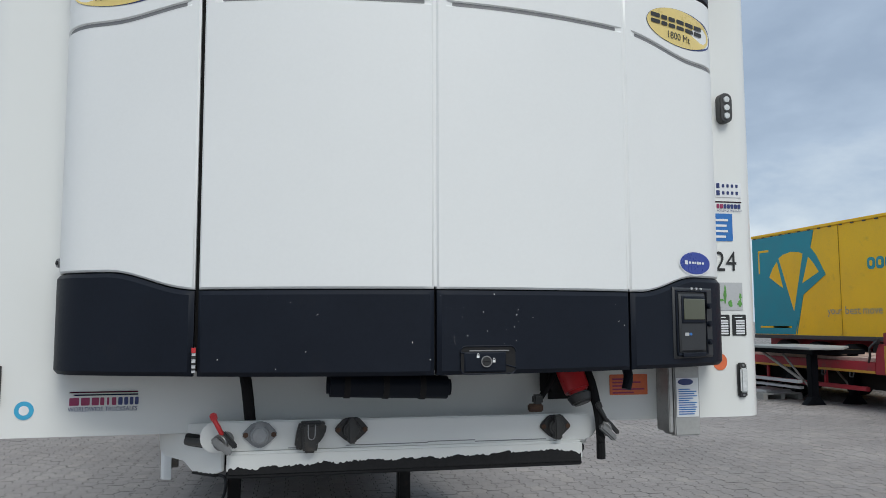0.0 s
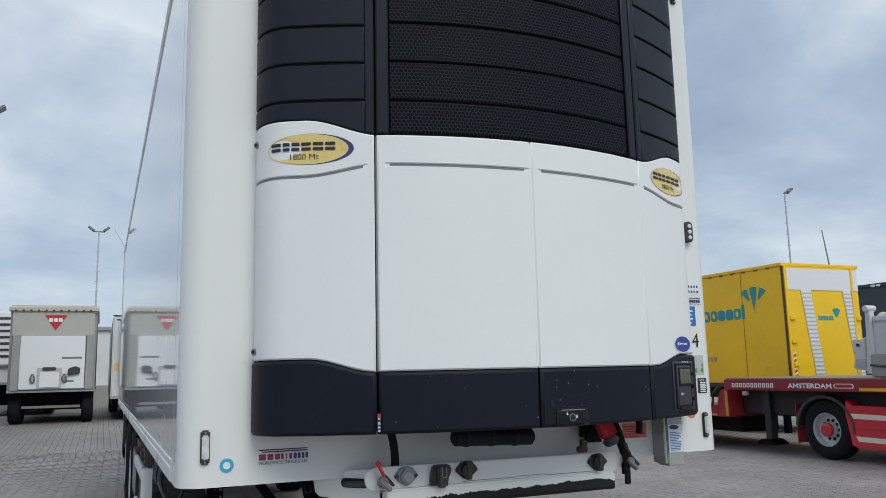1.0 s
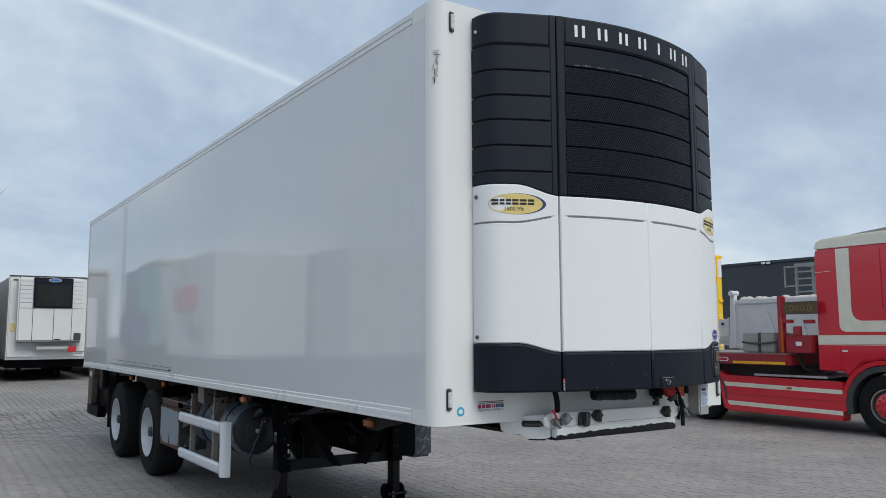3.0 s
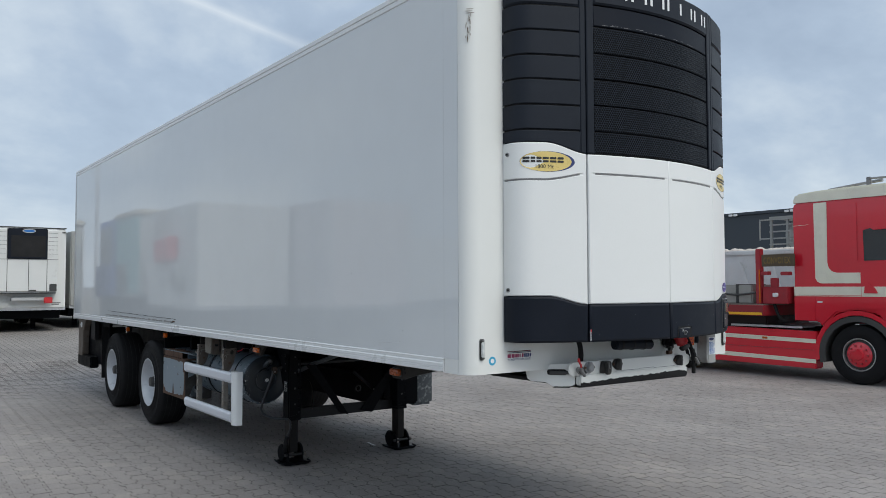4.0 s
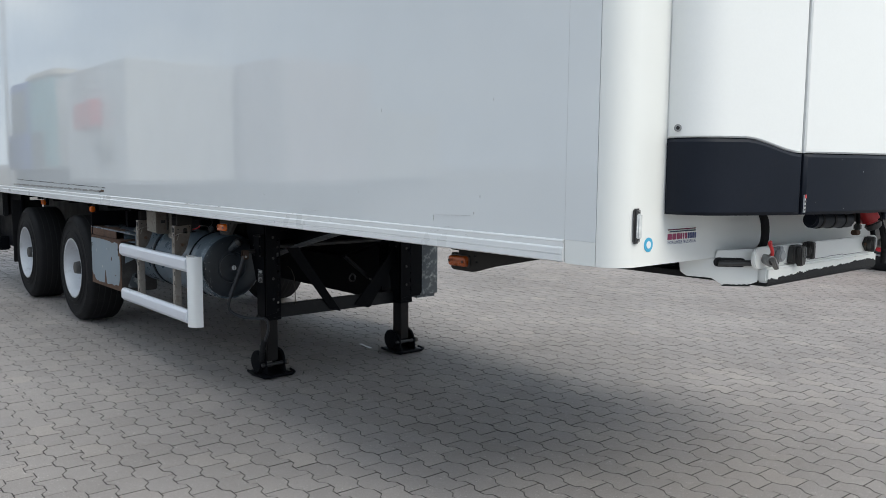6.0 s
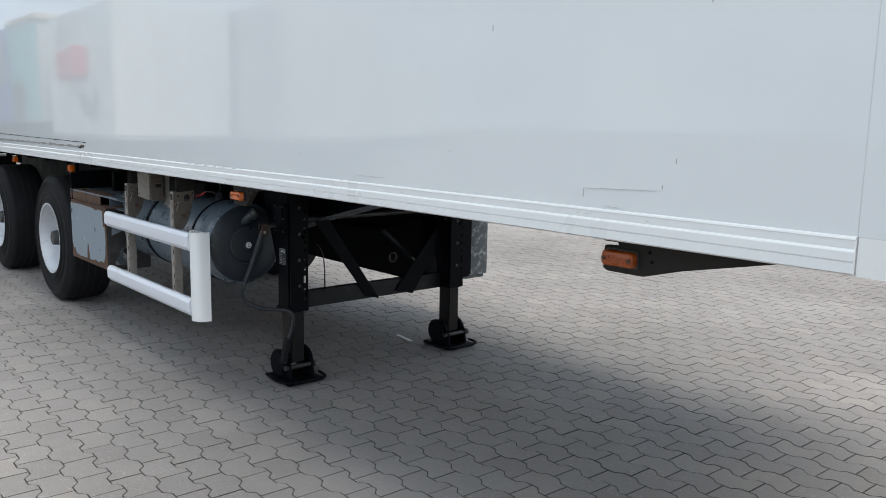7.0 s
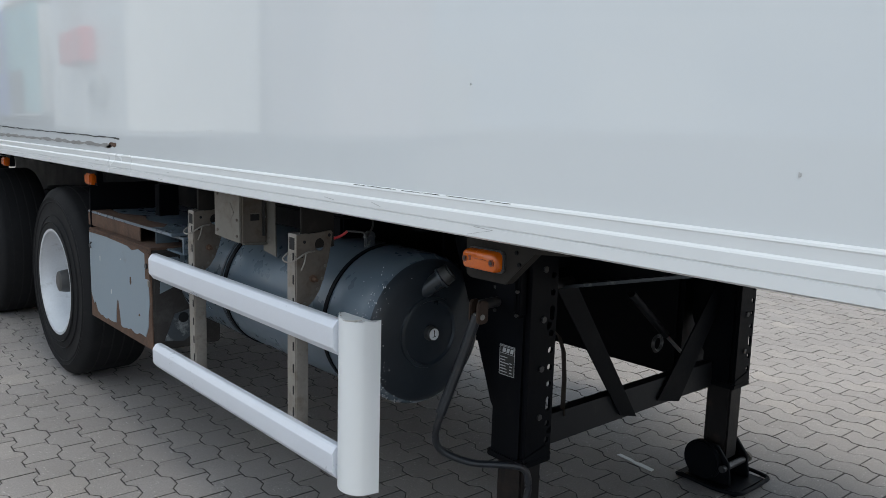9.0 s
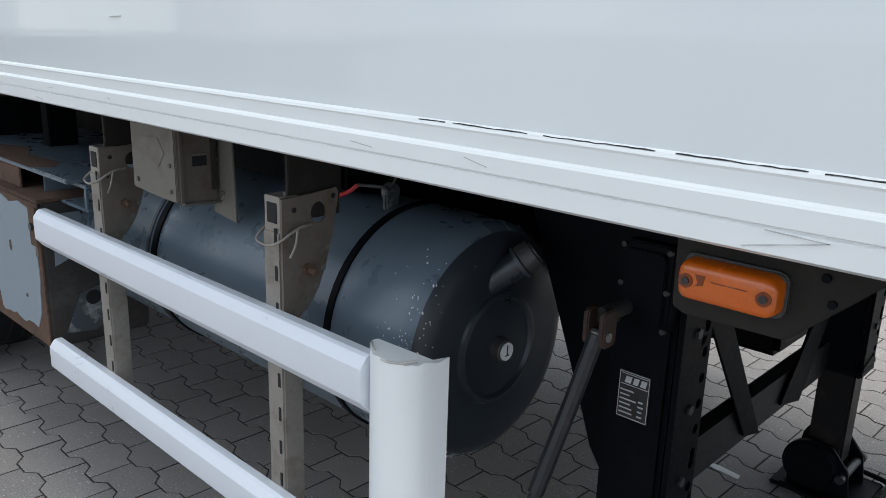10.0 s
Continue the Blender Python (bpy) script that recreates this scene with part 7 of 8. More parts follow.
part("sign_words", joined(lettering("CONVOI EX", 0.125, 0.56), None, Matrix.Translation((GX + 0.057, 4.84, 2.272)) @ TO_LEFT), mat("worn_sign_letters", (0.27, 0.17, 0.035), 0.6, var=0.4, scale=14.0, dirt=((0.09, 0.06, 0.03), 0.45, 9.0)), sg, smooth=0)
bal = part("ballast_block", box(GX + 0.14, GX + 1.1, 5.44, 6.16, 1.424, 1.80, 0.02), CONCRETE, lowloader, "grey ballast block strapped to the deck")
part("strap", box(GX + 0.128, GX + 1.11, 5.74, 5.80, 1.425, 1.812, 0.004), LAMP_BASE, bal)
part("strap", hose([(GX + 0.12, 6.14, 1.63), (GX + 0.10, 5.75, 1.60), (GX + 0.10, 5.34, 1.64)], 0.02, 8), LAMP_BASE, bal)
# loading table on a stand
table = thing("loading_table", "grey steel loading table on a black stand", "stand", (9.9, 11.4, 0))
part("top", slab([(9.45, 10.75), (10.05, 10.60), (10.9, 11.5), (10.9, 13.2), (9.35, 13.1)], "z", 1.055, 1.10, 0.01), TARP_GREY, table, "thin grey steel top")
part("under_frame", box(9.55, 10.7, 10.8, 12.9, 0.96, 1.05, 0.01), BLACK, table)
for x in (9.60, 10.5):
    leg = part("leg", box(x, x + 0.15, 10.92, 11.08, 0.06, 0.965, 0.015), BLACK, table)
    part("leg_foot", slab([(x - 0.14, 0.0), (x + 0.29, 0.0), (x + 0.25, 0.05), (x + 0.15, 0.16), (x, 0.16), (x - 0.10, 0.05)], "y", 10.91, 11.09, 0.006), BLACK, leg)
    part("brace", cyl((x + 0.07, 11.9, 0.95), (x + 0.07, 11.06, 0.30), 0.022, seg=10), GALV, leg)
part("strut", cyl((9.7, 12.6, 0.95), (9.6, 11.2, 0.45), 0.03), GALV, table)
part("rail", box(9.5, 9.6, 11.2, 13.2, 0.40, 0.46, 0.006), LIGHT_GREY, table)
part("rail", box(9.6, 9.7, 11.3, 13.0, 0.28, 0.33, 0.006), LIGHT_GREY, table)
pal = thing("pallet", "grey wooden pallet with metal parts on the paving", "pallet", (9.8, 12.6, 0))
for k in range(6):
    part("board", box(9.3, 10.2, 12.05 + 0.2 * k, 12.17 + 0.2 * k, 0.11, 0.135, 0.003), CONCRETE, pal)
for x in (9.3, 9.7, 10.1):
    part("bearer", box(x, x + 0.1, 12.05, 13.17, ground_z(x, 12.0), 0.11, 0.003), CONCRETE, pal)
part("metal_piece", box(9.4, 10.0, 12.1, 13.0, 0.136, 0.20, 0.02), ALU, pal)

# ---- yellow curtain-sided trailer ----
yel = thing("curtain_trailer", "yellow and teal curtain-sided trailer parked behind the low loader", "trailer", (14.3, 14.5, 0))
YX, YF, YB, YZ0, YZ1 = 13.20, 10.84, 18.2, 1.23, 4.05
part("curtain", box(YX + 0.01, YX + 2.53, YF + 0.02, YB, YZ0, YZ1 - 0.06, 0.01), YELLOW, yel, "yellow side curtain")
part("roof", box(YX - 0.01, YX + 2.56, YF - 0.02, YB + 0.02, YZ1 - 0.055, YZ1 + 0.02, 0.01), YELLOW, yel)
part("side_rail", box(YX - 0.012, YX + 0.05, YF, YB, YZ0 - 0.10, YZ0 - 0.002, 0.006), LAMP_BASE, yel)
part("teal_area", slab([(16.37, YZ0 + 0.02), (15.46, YZ1 - 0.08), (YB - 0.02, YZ1 - 0.08), (YB - 0.02, YZ0 + 0.02)], "x", YX - 0.006, YX + 0.009), TEAL, yel, "teal printed area", smooth=0)


def fan(yc, z0, z1, half, material, edge_mat, off):
    """Three wedges that meet below, as on the curtain."""
    for k, (a0, a1, r0) in enumerate(((-14, 14, 0.0), (-52, -24, 0.42), (24, 52, 0.42))):
        h = z1 - z0
        poly = []
        for a in [a0 + (a1 - a0) * i / 8 for i in range(9)]:
            poly.append((yc - half * 1.35 * math.sin(radians(a)) * (0.9 if k else 0.85), z0 + h * (0.30 if k else 0.0) + h * (1.0 if not k else 0.70) * math.cos(radians(a) * 0.9)))
        if k:
            a = (a0 + a1) / 2 * 0.55
            poly.append((yc - half * 0.55 * math.sin(radians(a * 1.6)), z0 + h * 0.40))
        else:
            poly.append((yc, z0))
        part("fan_shape", slab(poly, "x", YX - off - 0.003, YX - off), material, yel, "fan-shaped print", smooth=0)


part("fan_outline", slab([(16.30, YZ0 + 0.02), (15.94, 3.46), (15.66, 3.56), (15.40, 3.30), (15.07, 2.78), (15.97, 2.30)], "x", YX - 0.0058, YX + 0.009), TEAL, yel, "teal outline of the fan", smooth=0)
for poly in ([(16.37, 1.86), (16.95, 3.33), (16.75, 3.42), (16.40, 3.47), (16.10, 3.44), (15.92, 3.38)], [(17.40, 2.83), (17.25, 3.05), (17.03, 3.25), (16.80, 2.50)], [(15.98, 2.60), (15.70, 3.28), (15.50, 3.10), (15.31, 2.86)]):
    part("fan_shape", slab(poly, "x", YX - 0.010, YX - 0.007), YELLOW, yel, "yellow wedge of the fan", smooth=0)
fan(11.77, 2.99, 3.58, 0.43, TEAL, YELLOW, 0.001)
for k in range(6):
    y = 13.60 - 0.28 * k
    p = part("teal_shape", slab(round_rect(y - (0.24 if k < 5 else 0.09), y, 2.81, 3.09 if k < 5 else 3.17, 0.09 if k < 5 else 0.02), "x", YX - 0.004, YX + 0.009), TEAL, yel, "rounded teal shape", smooth=0)
    if k in (0, 1, 4):
        part("inner_shape", slab(round_rect(y - 0.165, y - 0.075, 2.88, 3.02, 0.04), "x", YX - 0.007, YX - 0.004), YELLOW, p, smooth=0)
for word, y, w, h, dz in (("your", 14.79, 0.52, 0.185, -0.030), ("best", 14.15, 0.52, 0.19, 0.030), ("move", 13.50, 0.62, 0.13, 0.0)):
    part("slogan", joined(lettering(word, h, w), None, Matrix.Translation((YX - 0.004, y, 1.83 + dz)) @ TO_LEFT), TARP_GREY, yel, "grey slogan word on the curtain", smooth=0)
for y in (12.16, 14.55, 17.05):
    part("curtain_seam", box(YX - 0.003, YX + 0.009, y - 0.007, y + 0.007, YZ0 + 0.02, YZ1 - 0.07, 0.002), CURTAIN_SEAM if y < 17 else TEAL, yel)
for k in range(20):
    part("roof_hook", box(YX - 0.02, YX + 0.009, YF + 0.35 + 0.4 * k, YF + 0.45 + 0.4 * k, YZ1 - 0.09, YZ1 - 0.06, 0.004), LAMP_BASE, yel)
for k in range(4):
    part("edge_line", box(YX - 0.008, YX - 0.0065, (17.4, 16.5, 16.6, 17.84)[k], (17.9, 17.9, 17.3, 17.90)[k], (3.55, 1.42, 1.42, 2.95)[k], (3.61, 1.47, 1.47, 3.58)[k], 0.0), YELLOW_B, yel, smooth=0)
end = part("end_wall", box(YX + 0.06, YX + 2.48, YF - 0.03, YF + 0.018, YZ0, YZ1 - 0.06, 0.006), YELLOW_B, yel, "yellow end wall with white strips")
part("white_sheet", box(YX + 0.07, YX + 2.47, YF - 0.045, YF - 0.031, 3.42, 3.94, 0.004), PAPER, end, "white sheet over the top")
for x0, x1 in ((0.54, 0.86), (1.92, 2.19)):
    part("white_strip", slab([(YX + x0, 3.42), (YX + x1, 3.42), (YX + x1 + 0.26, YZ0 + 0.03), (YX + x0 + 0.29, YZ0 + 0.03)], "y", YF - 0.05, YF - 0.035), PAPER, end, "ribbed white strip", smooth=0)
for x in (0.10, 2.28):
    for z in (1.6, 2.15, 2.7):
        part("hinge", box(YX + x, YX + x + 0.18, YF - 0.08, YF - 0.03, z, z + 0.10, 0.01), YELLOW_B, end)
    part("corner_post", box(YX + x - 0.06, YX + x + 0.02, YF - 0.06, YF + 0.01, YZ0, YZ1 - 0.05, 0.006), YELLOW, end)
part("dark_joint", box(YX + 0.012, YX + 0.035, YF - 0.03, YF + 0.019, YZ0, YZ1 - 0.06, 0.002), LAMP_BASE, end)
for x0, w in ((0.54, 0.32), (1.92, 0.27)):
    for k in range(22):
        z = YZ0 + 0.08 + 0.096 * k
        u = 0.28 * (3.42 - z) / 2.17
        part("strip_rib", box(YX + x0 + u + 0.01, YX + x0 + u + w - 0.01, YF - 0.056, YF - 0.051, z, z + 0.03, 0.002), LIGHT_GREY, end)
p = part("warning_stripe", box(YX + 0.08, YX + 0.20, YF - 0.055, YF - 0.046, 1.35, 1.95, 0.002), AMBER, end, smooth=0)
for k in range(5):
    part("stripe", slab([(YX + 0.08, 1.38 + 0.12 * k), (YX + 0.20, 1.44 + 0.12 * k), (YX + 0.20, 1.49 + 0.12 * k), (YX + 0.08, 1.43 + 0.12 * k)], "y", YF - 0.058, YF - 0.0555), PAPER, p, smooth=0)
for k in range(6):
    part("teal_shape", box(YX + 1.05 + 0.085 * k, YX + 1.12 + 0.085 * k, YF - 0.034, YF - 0.030, 2.70, 2.80, 0.0), TEAL, end, smooth=0)
part("fan_shape", slab([(YX + 1.66, 2.76), (YX + 1.80, 2.94), (YX + 1.73, 2.99), (YX + 1.60, 2.99), (YX + 1.53, 2.94)][::-1], "y", YF - 0.034, YF - 0.030), TEAL, end, smooth=0)
part("chassis", box(YX + 0.5, YX + 2.0, YF + 0.2, YB, 0.85, YZ0 - 0.1, 0.01), RED_DULL, yel)
# Two added black boxes stand in for undercarriage and shadow below the floor.
part("underfloor_dark_box", box(YX + 0.10, YX + 1.2, 12.1, 13.7, 0.40, YZ0 - 0.12, 0.02), DIRTY_BLACK, yel, "black box standing in for the dark under the floor")
part("underfloor_dark_block", box(YX + 1.3, YX + 2.4, 11.9, 18.0, 0.36, YZ0 - 0.12, 0.02), DIRTY_BLACK, yel)
for y in (14.4, 15.7, 17.0):
    for x in (YX + 0.05, YX + 2.15):
        part("wheel", lathe([(0.0, 0.28), (0.0, 0.44), (0.05, 0.5), (0.30, 0.5), (0.34, 0.44), (0.34, 0.28)], (x, y, 0.50 + ground_z(x, y)), "x", 32), RUBBER, yel)
for x in (YX + 0.6, YX + 1.85):
    part("support_leg", box(x, x + 0.14, 11.6, 11.74, ground_z(x, 11.6), YZ0 - 0.1, 0.01), BLACK, yel)

# ---- grey tipper body and tank frame behind the tractor ----
tip = thing("tipper_body", "light grey steel tipper body standing behind the tractor", "tipper", (14.6, 7.6, 0))
part("side_wall", slab([(5.4, 2.64), (9.06, 2.66), (9.06, 1.49), (5.4, 1.46)], "x", 13.8, 13.86, 0.01), TIPPER, tip, "light grey side wall")
part("hinge_post", slab([(8.99, 1.42), (9.20, 1.42), (9.13, 2.30), (9.11, 2.80), (9.00, 2.82)], "x", 13.72, 13.88, 0.012), TIPPER, tip, "grey hinge post with a pin")
part("lock_bracket", slab([(9.18, 2.22), (9.30, 2.16), (9.50, 2.18), (9.53, 1.95), (9.46, 1.80), (9.55, 1.55), (9.20, 1.48)], "x", 13.74, 13.86, 0.012), TIPPER, tip, "cranked grey lock bracket")
part("bracket_plate", box(13.725, 13.739, 9.22, 9.46, 1.56, 1.74, 0.004), LIGHT_GREY, tip)
part("bracket_bolt", cyl((13.74, 9.36, 2.05), (13.70, 9.36, 2.05), 0.035, seg=14, bev=0.005), DARK_STEEL, tip)
part("far_wall", box(16.1, 16.16, 5.4, 9.5, 1.32, 2.6, 0.01), TIPPER, tip)
part("floor", box(13.86, 16.1, 5.4, 8.99, 1.38, 1.49, 0.01), TIPPER, tip)
part("end_wall", box(13.88, 16.1, 9.00, 9.06, 1.4, 2.6, 0.01), TIPPER, tip)
part("top_rim", box(13.76, 13.90, 5.4, 8.95, 2.54, 2.66, 0.02), TIPPER, tip)
part("pin", cyl((13.66, 9.05, 2.83), (13.95, 9.05, 2.83), 0.07, seg=18, bev=0.01), TIPPER, tip)
for y in (6.1, 6.95, 7.8):
    part("rib", slab([(y, 1.50), (y + 0.62, 1.50), (y + 0.80, 2.38), (y + 0.30, 2.38)], "x", 13.74, 13.80, 0.01), TIPPER, tip)
part("lower_beam", box(13.70, 13.80, 5.4, 8.96, 1.42, 1.50, 0.01), TIPPER, tip)
part("chassis", box(14.2, 15.8, 5.6, 9.2, 0.55, 1.379, 0.02), BLACK, tip)
for y in (6.3, 8.4):
    for x in (14.0, 15.6):
        part("wheel", cyl((x, y, 0.5), (x + 0.35, y, 0.5), 0.5, seg=28, bev=0.03), RUBBER, tip)
heap = bmesh.new()
for k in range(24):
    y = 5.5 + 0.145 * k
    r = 0.05 + 0.06 * random.Random(k).random()
    b = bmesh.new()
    bmesh.ops.create_icosphere(b, subdivisions=2, radius=1.0)
    joined(b, heap, Matrix.Translation((13.95, y, 2.64)) @ Matrix.Diagonal((0.12, 0.14, r, 1)))
part("sand_load", heap, mat("pale_sand", (0.55, 0.50, 0.46), 0.9, var=0.15, scale=8.0, bump=0.3), tip, "pale sand along the rim")
tk = thing("tank_frame", "grey steel frame holding a pale cylindrical tank", "tank", (14.9, 6.2, 0))
for y in (5.5, 6.55, 7.12, 7.56):
    for x in (14.3, 15.6):
        part("post", box(x, x + 0.06, y, y + 0.06, 0.0, 3.46, 0.005), TARP_GREY, tk)
for z, y1 in ((2.80, 7.62), (2.95, 7.90), (3.12, 7.62), (3.29, 7.62), (3.43, 7.90)):
    part("rail", box(14.27, 14.298, 5.3, y1, z, z + 0.035, 0.004), TARP_GREY, tk)
part("end_post", box(14.27, 14.30, 7.87, 7.90, 2.93, 3.47, 0.004), TARP_GREY, tk)
part("top_beam", box(14.28, 15.68, 6.7, 7.62, 3.465, 3.52, 0.008), TARP_GREY, tk)
part("tank", cyl((14.85, 5.0, 3.06), (14.85, 7.35, 3.06), 0.36, seg=32, bev=0.08), LIGHT_GREY, tk, "pale tank")

# ---- far background on the right ----
def far_shed(name, x0, x1, y0, y1, z1, wall, label, lamps=0):
    s = thing(name, label, "building", ((x0 + x1) / 2, (y0 + y1) / 2, 0))
    part("wall", box(x0, x1, y0, y1, -1.0, z1, 0.02), wall, s)
    part("roof_edge", box(x0 - 0.15, x1 + 0.15, y0 - 0.15, y1 + 0.15, z1 + 0.004, z1 + 0.22, 0.02), DARK_CLAD if wall is DARK_CLAD else TARP_GREY, s)
    for k in range(lamps):
        for d in (-0.22, 0.22):
            part("wall_lamp", box(x0 - 0.30, x0 - 0.155, y1 - 5.36 - 4.8 * k + d - 0.15, y1 - 5.36 - 4.8 * k + d + 0.15, z1 - 0.05, z1 + 0.12, 0.02), PAPER, s)
    return s


far_shed("warehouse", 52.0, 80.0, 2.0, 44.0, 7.30, DARK_CLAD, "dark blue-grey clad warehouse far behind the trucks", 6)
far_shed("site_office", -8.0, 12.0, 46.0, 52.0, 4.4, WALL_WHITE, "low white site building at the back of the yard")
wall = alone("yard_wall", box(-45.0, 14.0, 43.0, 43.3, 0.2, 1.35, 0.02), CONCRETE, "low grey concrete wall at the back of the yard", "wall", "structure")


def lamp_mast(x, y, h, heads):
    """A mast with floodlights on short arms that tilt upwards, each given by its reach."""
    z0 = ground_z(x, y)
    m = thing("lamp_mast", "tall galvanised lamp mast with floodlights", "lamp mast", (x, y, z0), "yard lamp masts")
    part("pole", cyl((x, y, z0 - 0.05), (x, y, h), 0.065, 0.045, 16), LIGHT_GREY, m)
    part("cross_arm", box(x + min(heads + (0,)) * 0.7 - 0.05, x + max(heads + (0,)) * 0.7 + 0.05, y - 0.05, y + 0.05, h - 0.02, h + 0.06, 0.01), GALV, m)
    for d in heads:
        tilt = math.copysign(38, d)
        b = box(-0.24, 0.24, -0.20, 0.20, -0.07, 0.07, 0.03)
        part("floodlight", joined(b, None, pose(x + d, y, h + 0.20, 0, -tilt, 0)), GROOVE, m)
    for k in range(14):
        part("rung", cyl((x - 0.16, y, 2 + 0.7 * k), (x + 0.16, y, 2 + 0.7 * k), 0.008, seg=6), GALV, m)


lamp_mast(-5.86, 30.5, 11.85, (-0.24, 0.24))
lamp_mast(-2.15, 55.7, 11.75, (-0.48, 0.48))
lamp_mast(37.8, 33.4, 12.35, (0.38,))

turb = thing("wind_turbine", "white three-bladed wind turbine far away", "wind turbine", (21.0, 590.0, 0))
part("tower", cyl((21, 590, 0), (21, 590, 74), 2.4, 1.4, 24), WALL_WHITE, turb)
part("nacelle", box(18, 31, 585, 592, 73, 77, 0.6), WALL_WHITE, turb)
for a in (-30, 42, 174):
    d = Vector((math.sin(radians(a)), 0, math.cos(radians(a))))
    tip_ = Vector((20, 584, 75)) + d * (34 if a != 174 else 30)
    part("blade", cyl(Vector((20, 584, 75)), tip_, 1.1, 0.25, 10), WALL_WHITE, turb)
crane = thing("crane_jib", "thin lattice crane jib far away", "crane", (64.6, 52.0, 0))
part("jib", cyl((64.6, 52.0, 0), (62.2, 52.0, 14.45), 0.16, 0.05, 8), TARP_GREY, crane)

# ---- trailers along the far side of the yard ----
def box_trailer(name, label, x0, x1, y0, y1, z0, z1, body, unit_kind):
    g = ground_z((x0 + x1) / 2, y0)
    t = thing(name, label, "trailer", ((x0 + x1) / 2, (y0 + y1) / 2, g), "trailers parked across the yard")
    part("body", box(x0, x1, y0, y1, z0, z1, 0.04, 3), body, t)
    part("bottom_rail", box(x0 - 0.01, x1 + 0.01, y0 + 0.05, y1, z0 - 0.06, z0 + 0.04, 0.01), ALU, t)
    part("chassis", box(x0 + 0.06, x1 - 0.06, y0 + 0.6, y1, g + 0.42, z0 - 0.06, 0.02), BLACK, t)
    for y in ((y0 + 0.75, y0 + 2.05) if unit_kind == "doors" else (y0 + 7.5, y0 + 8.8)):
        for x in (x0 + 0.03, x1 - 0.37):
            part("wheel", lathe([(0.0, 0.0), (0.0, 0.44), (0.05, 0.5), (0.30, 0.5), (0.34, 0.44), (0.34, 0.0)], (x, y, 0.50 + g), "x", 28), RUBBER, t)
    if unit_kind != "doors":
        for x in (x0 + 0.55, x1 - 0.7):
            part("landing_leg", box(x, x + 0.15, y0 + 2.3, y0 + 2.45, g, z0, 0.01), BLACK, t)
    return t


tht = box_trailer("box_trailer", "grey and beige city trailer with a raised tail lift", -4.35, -1.80, 25.6, 32.0, 1.36, 4.05, TARP_GREY, "doors")
part("beige_roof_edge", box(-4.40, -1.75, 25.50, 32.0, 3.86, 4.10, 0.06, 3), BEIGE, tht, "beige roof edge with rivets")
for k in range(11):
    part("rivet", cyl((-4.2 + 0.22 * k, 25.50, 3.93), (-4.2 + 0.22 * k, 25.47, 3.93), 0.035, seg=8), LAMP_BASE, tht)
part("end_sheet", box(-4.28, -1.87, 25.54, 25.60, 3.10, 3.86, 0.01), mat("grey_beige_sheet", (0.42, 0.42, 0.38), 0.5, var=0.05), tht)
lift_gate = part("tail_lift", box(-4.02, -2.12, 25.44, 25.53, 1.40, 3.10, 0.02), PAPER, tht, "raised white tail lift platform")
for x in (-4.26, -2.10):
    part("side_strip", slab([(x, 1.38), (x + 0.22, 1.38), (x + 0.26, 3.14), (x + 0.02, 3.14)], "y", 25.46, 25.54, 0.005), TARP_GREY, tht)
part("hatch", box(-3.50, -2.78, 25.40, 25.44, 1.42, 2.08, 0.01), LIGHT_GREY, lift_gate)
part("inner_hatch", box(-3.42, -2.86, 25.385, 25.40, 1.46, 1.95, 0.01), PAPER, lift_gate)
part("dark_fittings", box(-3.35, -2.95, 25.36, 25.40, 2.00, 2.10, 0.02), LAMP_BASE, lift_gate)
part("dark_bag", slab([(-2.62, 1.82), (-2.25, 1.88), (-2.24, 2.06), (-2.40, 2.12), (-2.60, 2.04)], "y", 25.36, 25.44, 0.02), LAMP_BASE, lift_gate)
for x in (-3.62, -2.70):
    part("handle", hose([(x, 25.42, 1.60), (x - 0.06, 25.36, 1.74), (x, 25.36, 1.88), (x + 0.06, 25.38, 1.72), (x, 25.42, 1.60)], 0.025, 8), GALV, lift_gate)
part("red_triangle", slab([(-3.36, 3.78), (-2.70, 3.78), (-3.03, 3.28)], "y", 25.525, 25.538), RED, tht, "red triangle on the end sheet", smooth=0)
for k in range(3):
    part("white_shape", box(-3.24 + 0.145 * k, -3.12 + 0.145 * k, 25.515, 25.524, 3.56, 3.68, 0.0), PAPER, tht, smooth=0)
part("print", joined(bars(0, 0.6, 0, 0.07, 1, 0.1, 2), None, Matrix.Translation((-2.80, 25.435, 2.36)) @ TO_FRONT), GROOVE, lift_gate, smooth=0)
part("print", joined(bars(0, 0.5, 0, 0.07, 1, 0.1, 4), None, Matrix.Translation((-2.75, 25.435, 1.62)) @ TO_FRONT), GROOVE, lift_gate, smooth=0)
part("bumper", box(-3.9, -2.2, 25.5, 25.6, 0.80, 0.88, 0.01), GALV, tht)

ree = box_trailer("reefer_trailer", "white refrigerated trailer with a black cooling grille", -1.30, 1.23, 25.8, 38.5, 1.08, 3.78, WALL_WHITE, "unit")
part("roof_edge", box(-1.31, 1.24, 25.79, 25.86, 3.781, 3.815, 0.008), LAMP_BASE, ree, "dark roof edge")
ru = part("cooling_unit", box(-1.05, 0.93, 25.42, 25.80, 1.62, 3.74, 0.05, 3), WALL_WHITE, ree, "white cooling unit with a black grille")
part("grille", box(-0.60, 0.58, 25.38, 25.42, 2.73, 3.735, 0.02), BLACK_PL, ru, "black grille")
part("grille_recess", box(-0.50, 0.52, 25.37, 25.38, 2.80, 3.50, 0.01), VOID, ru)
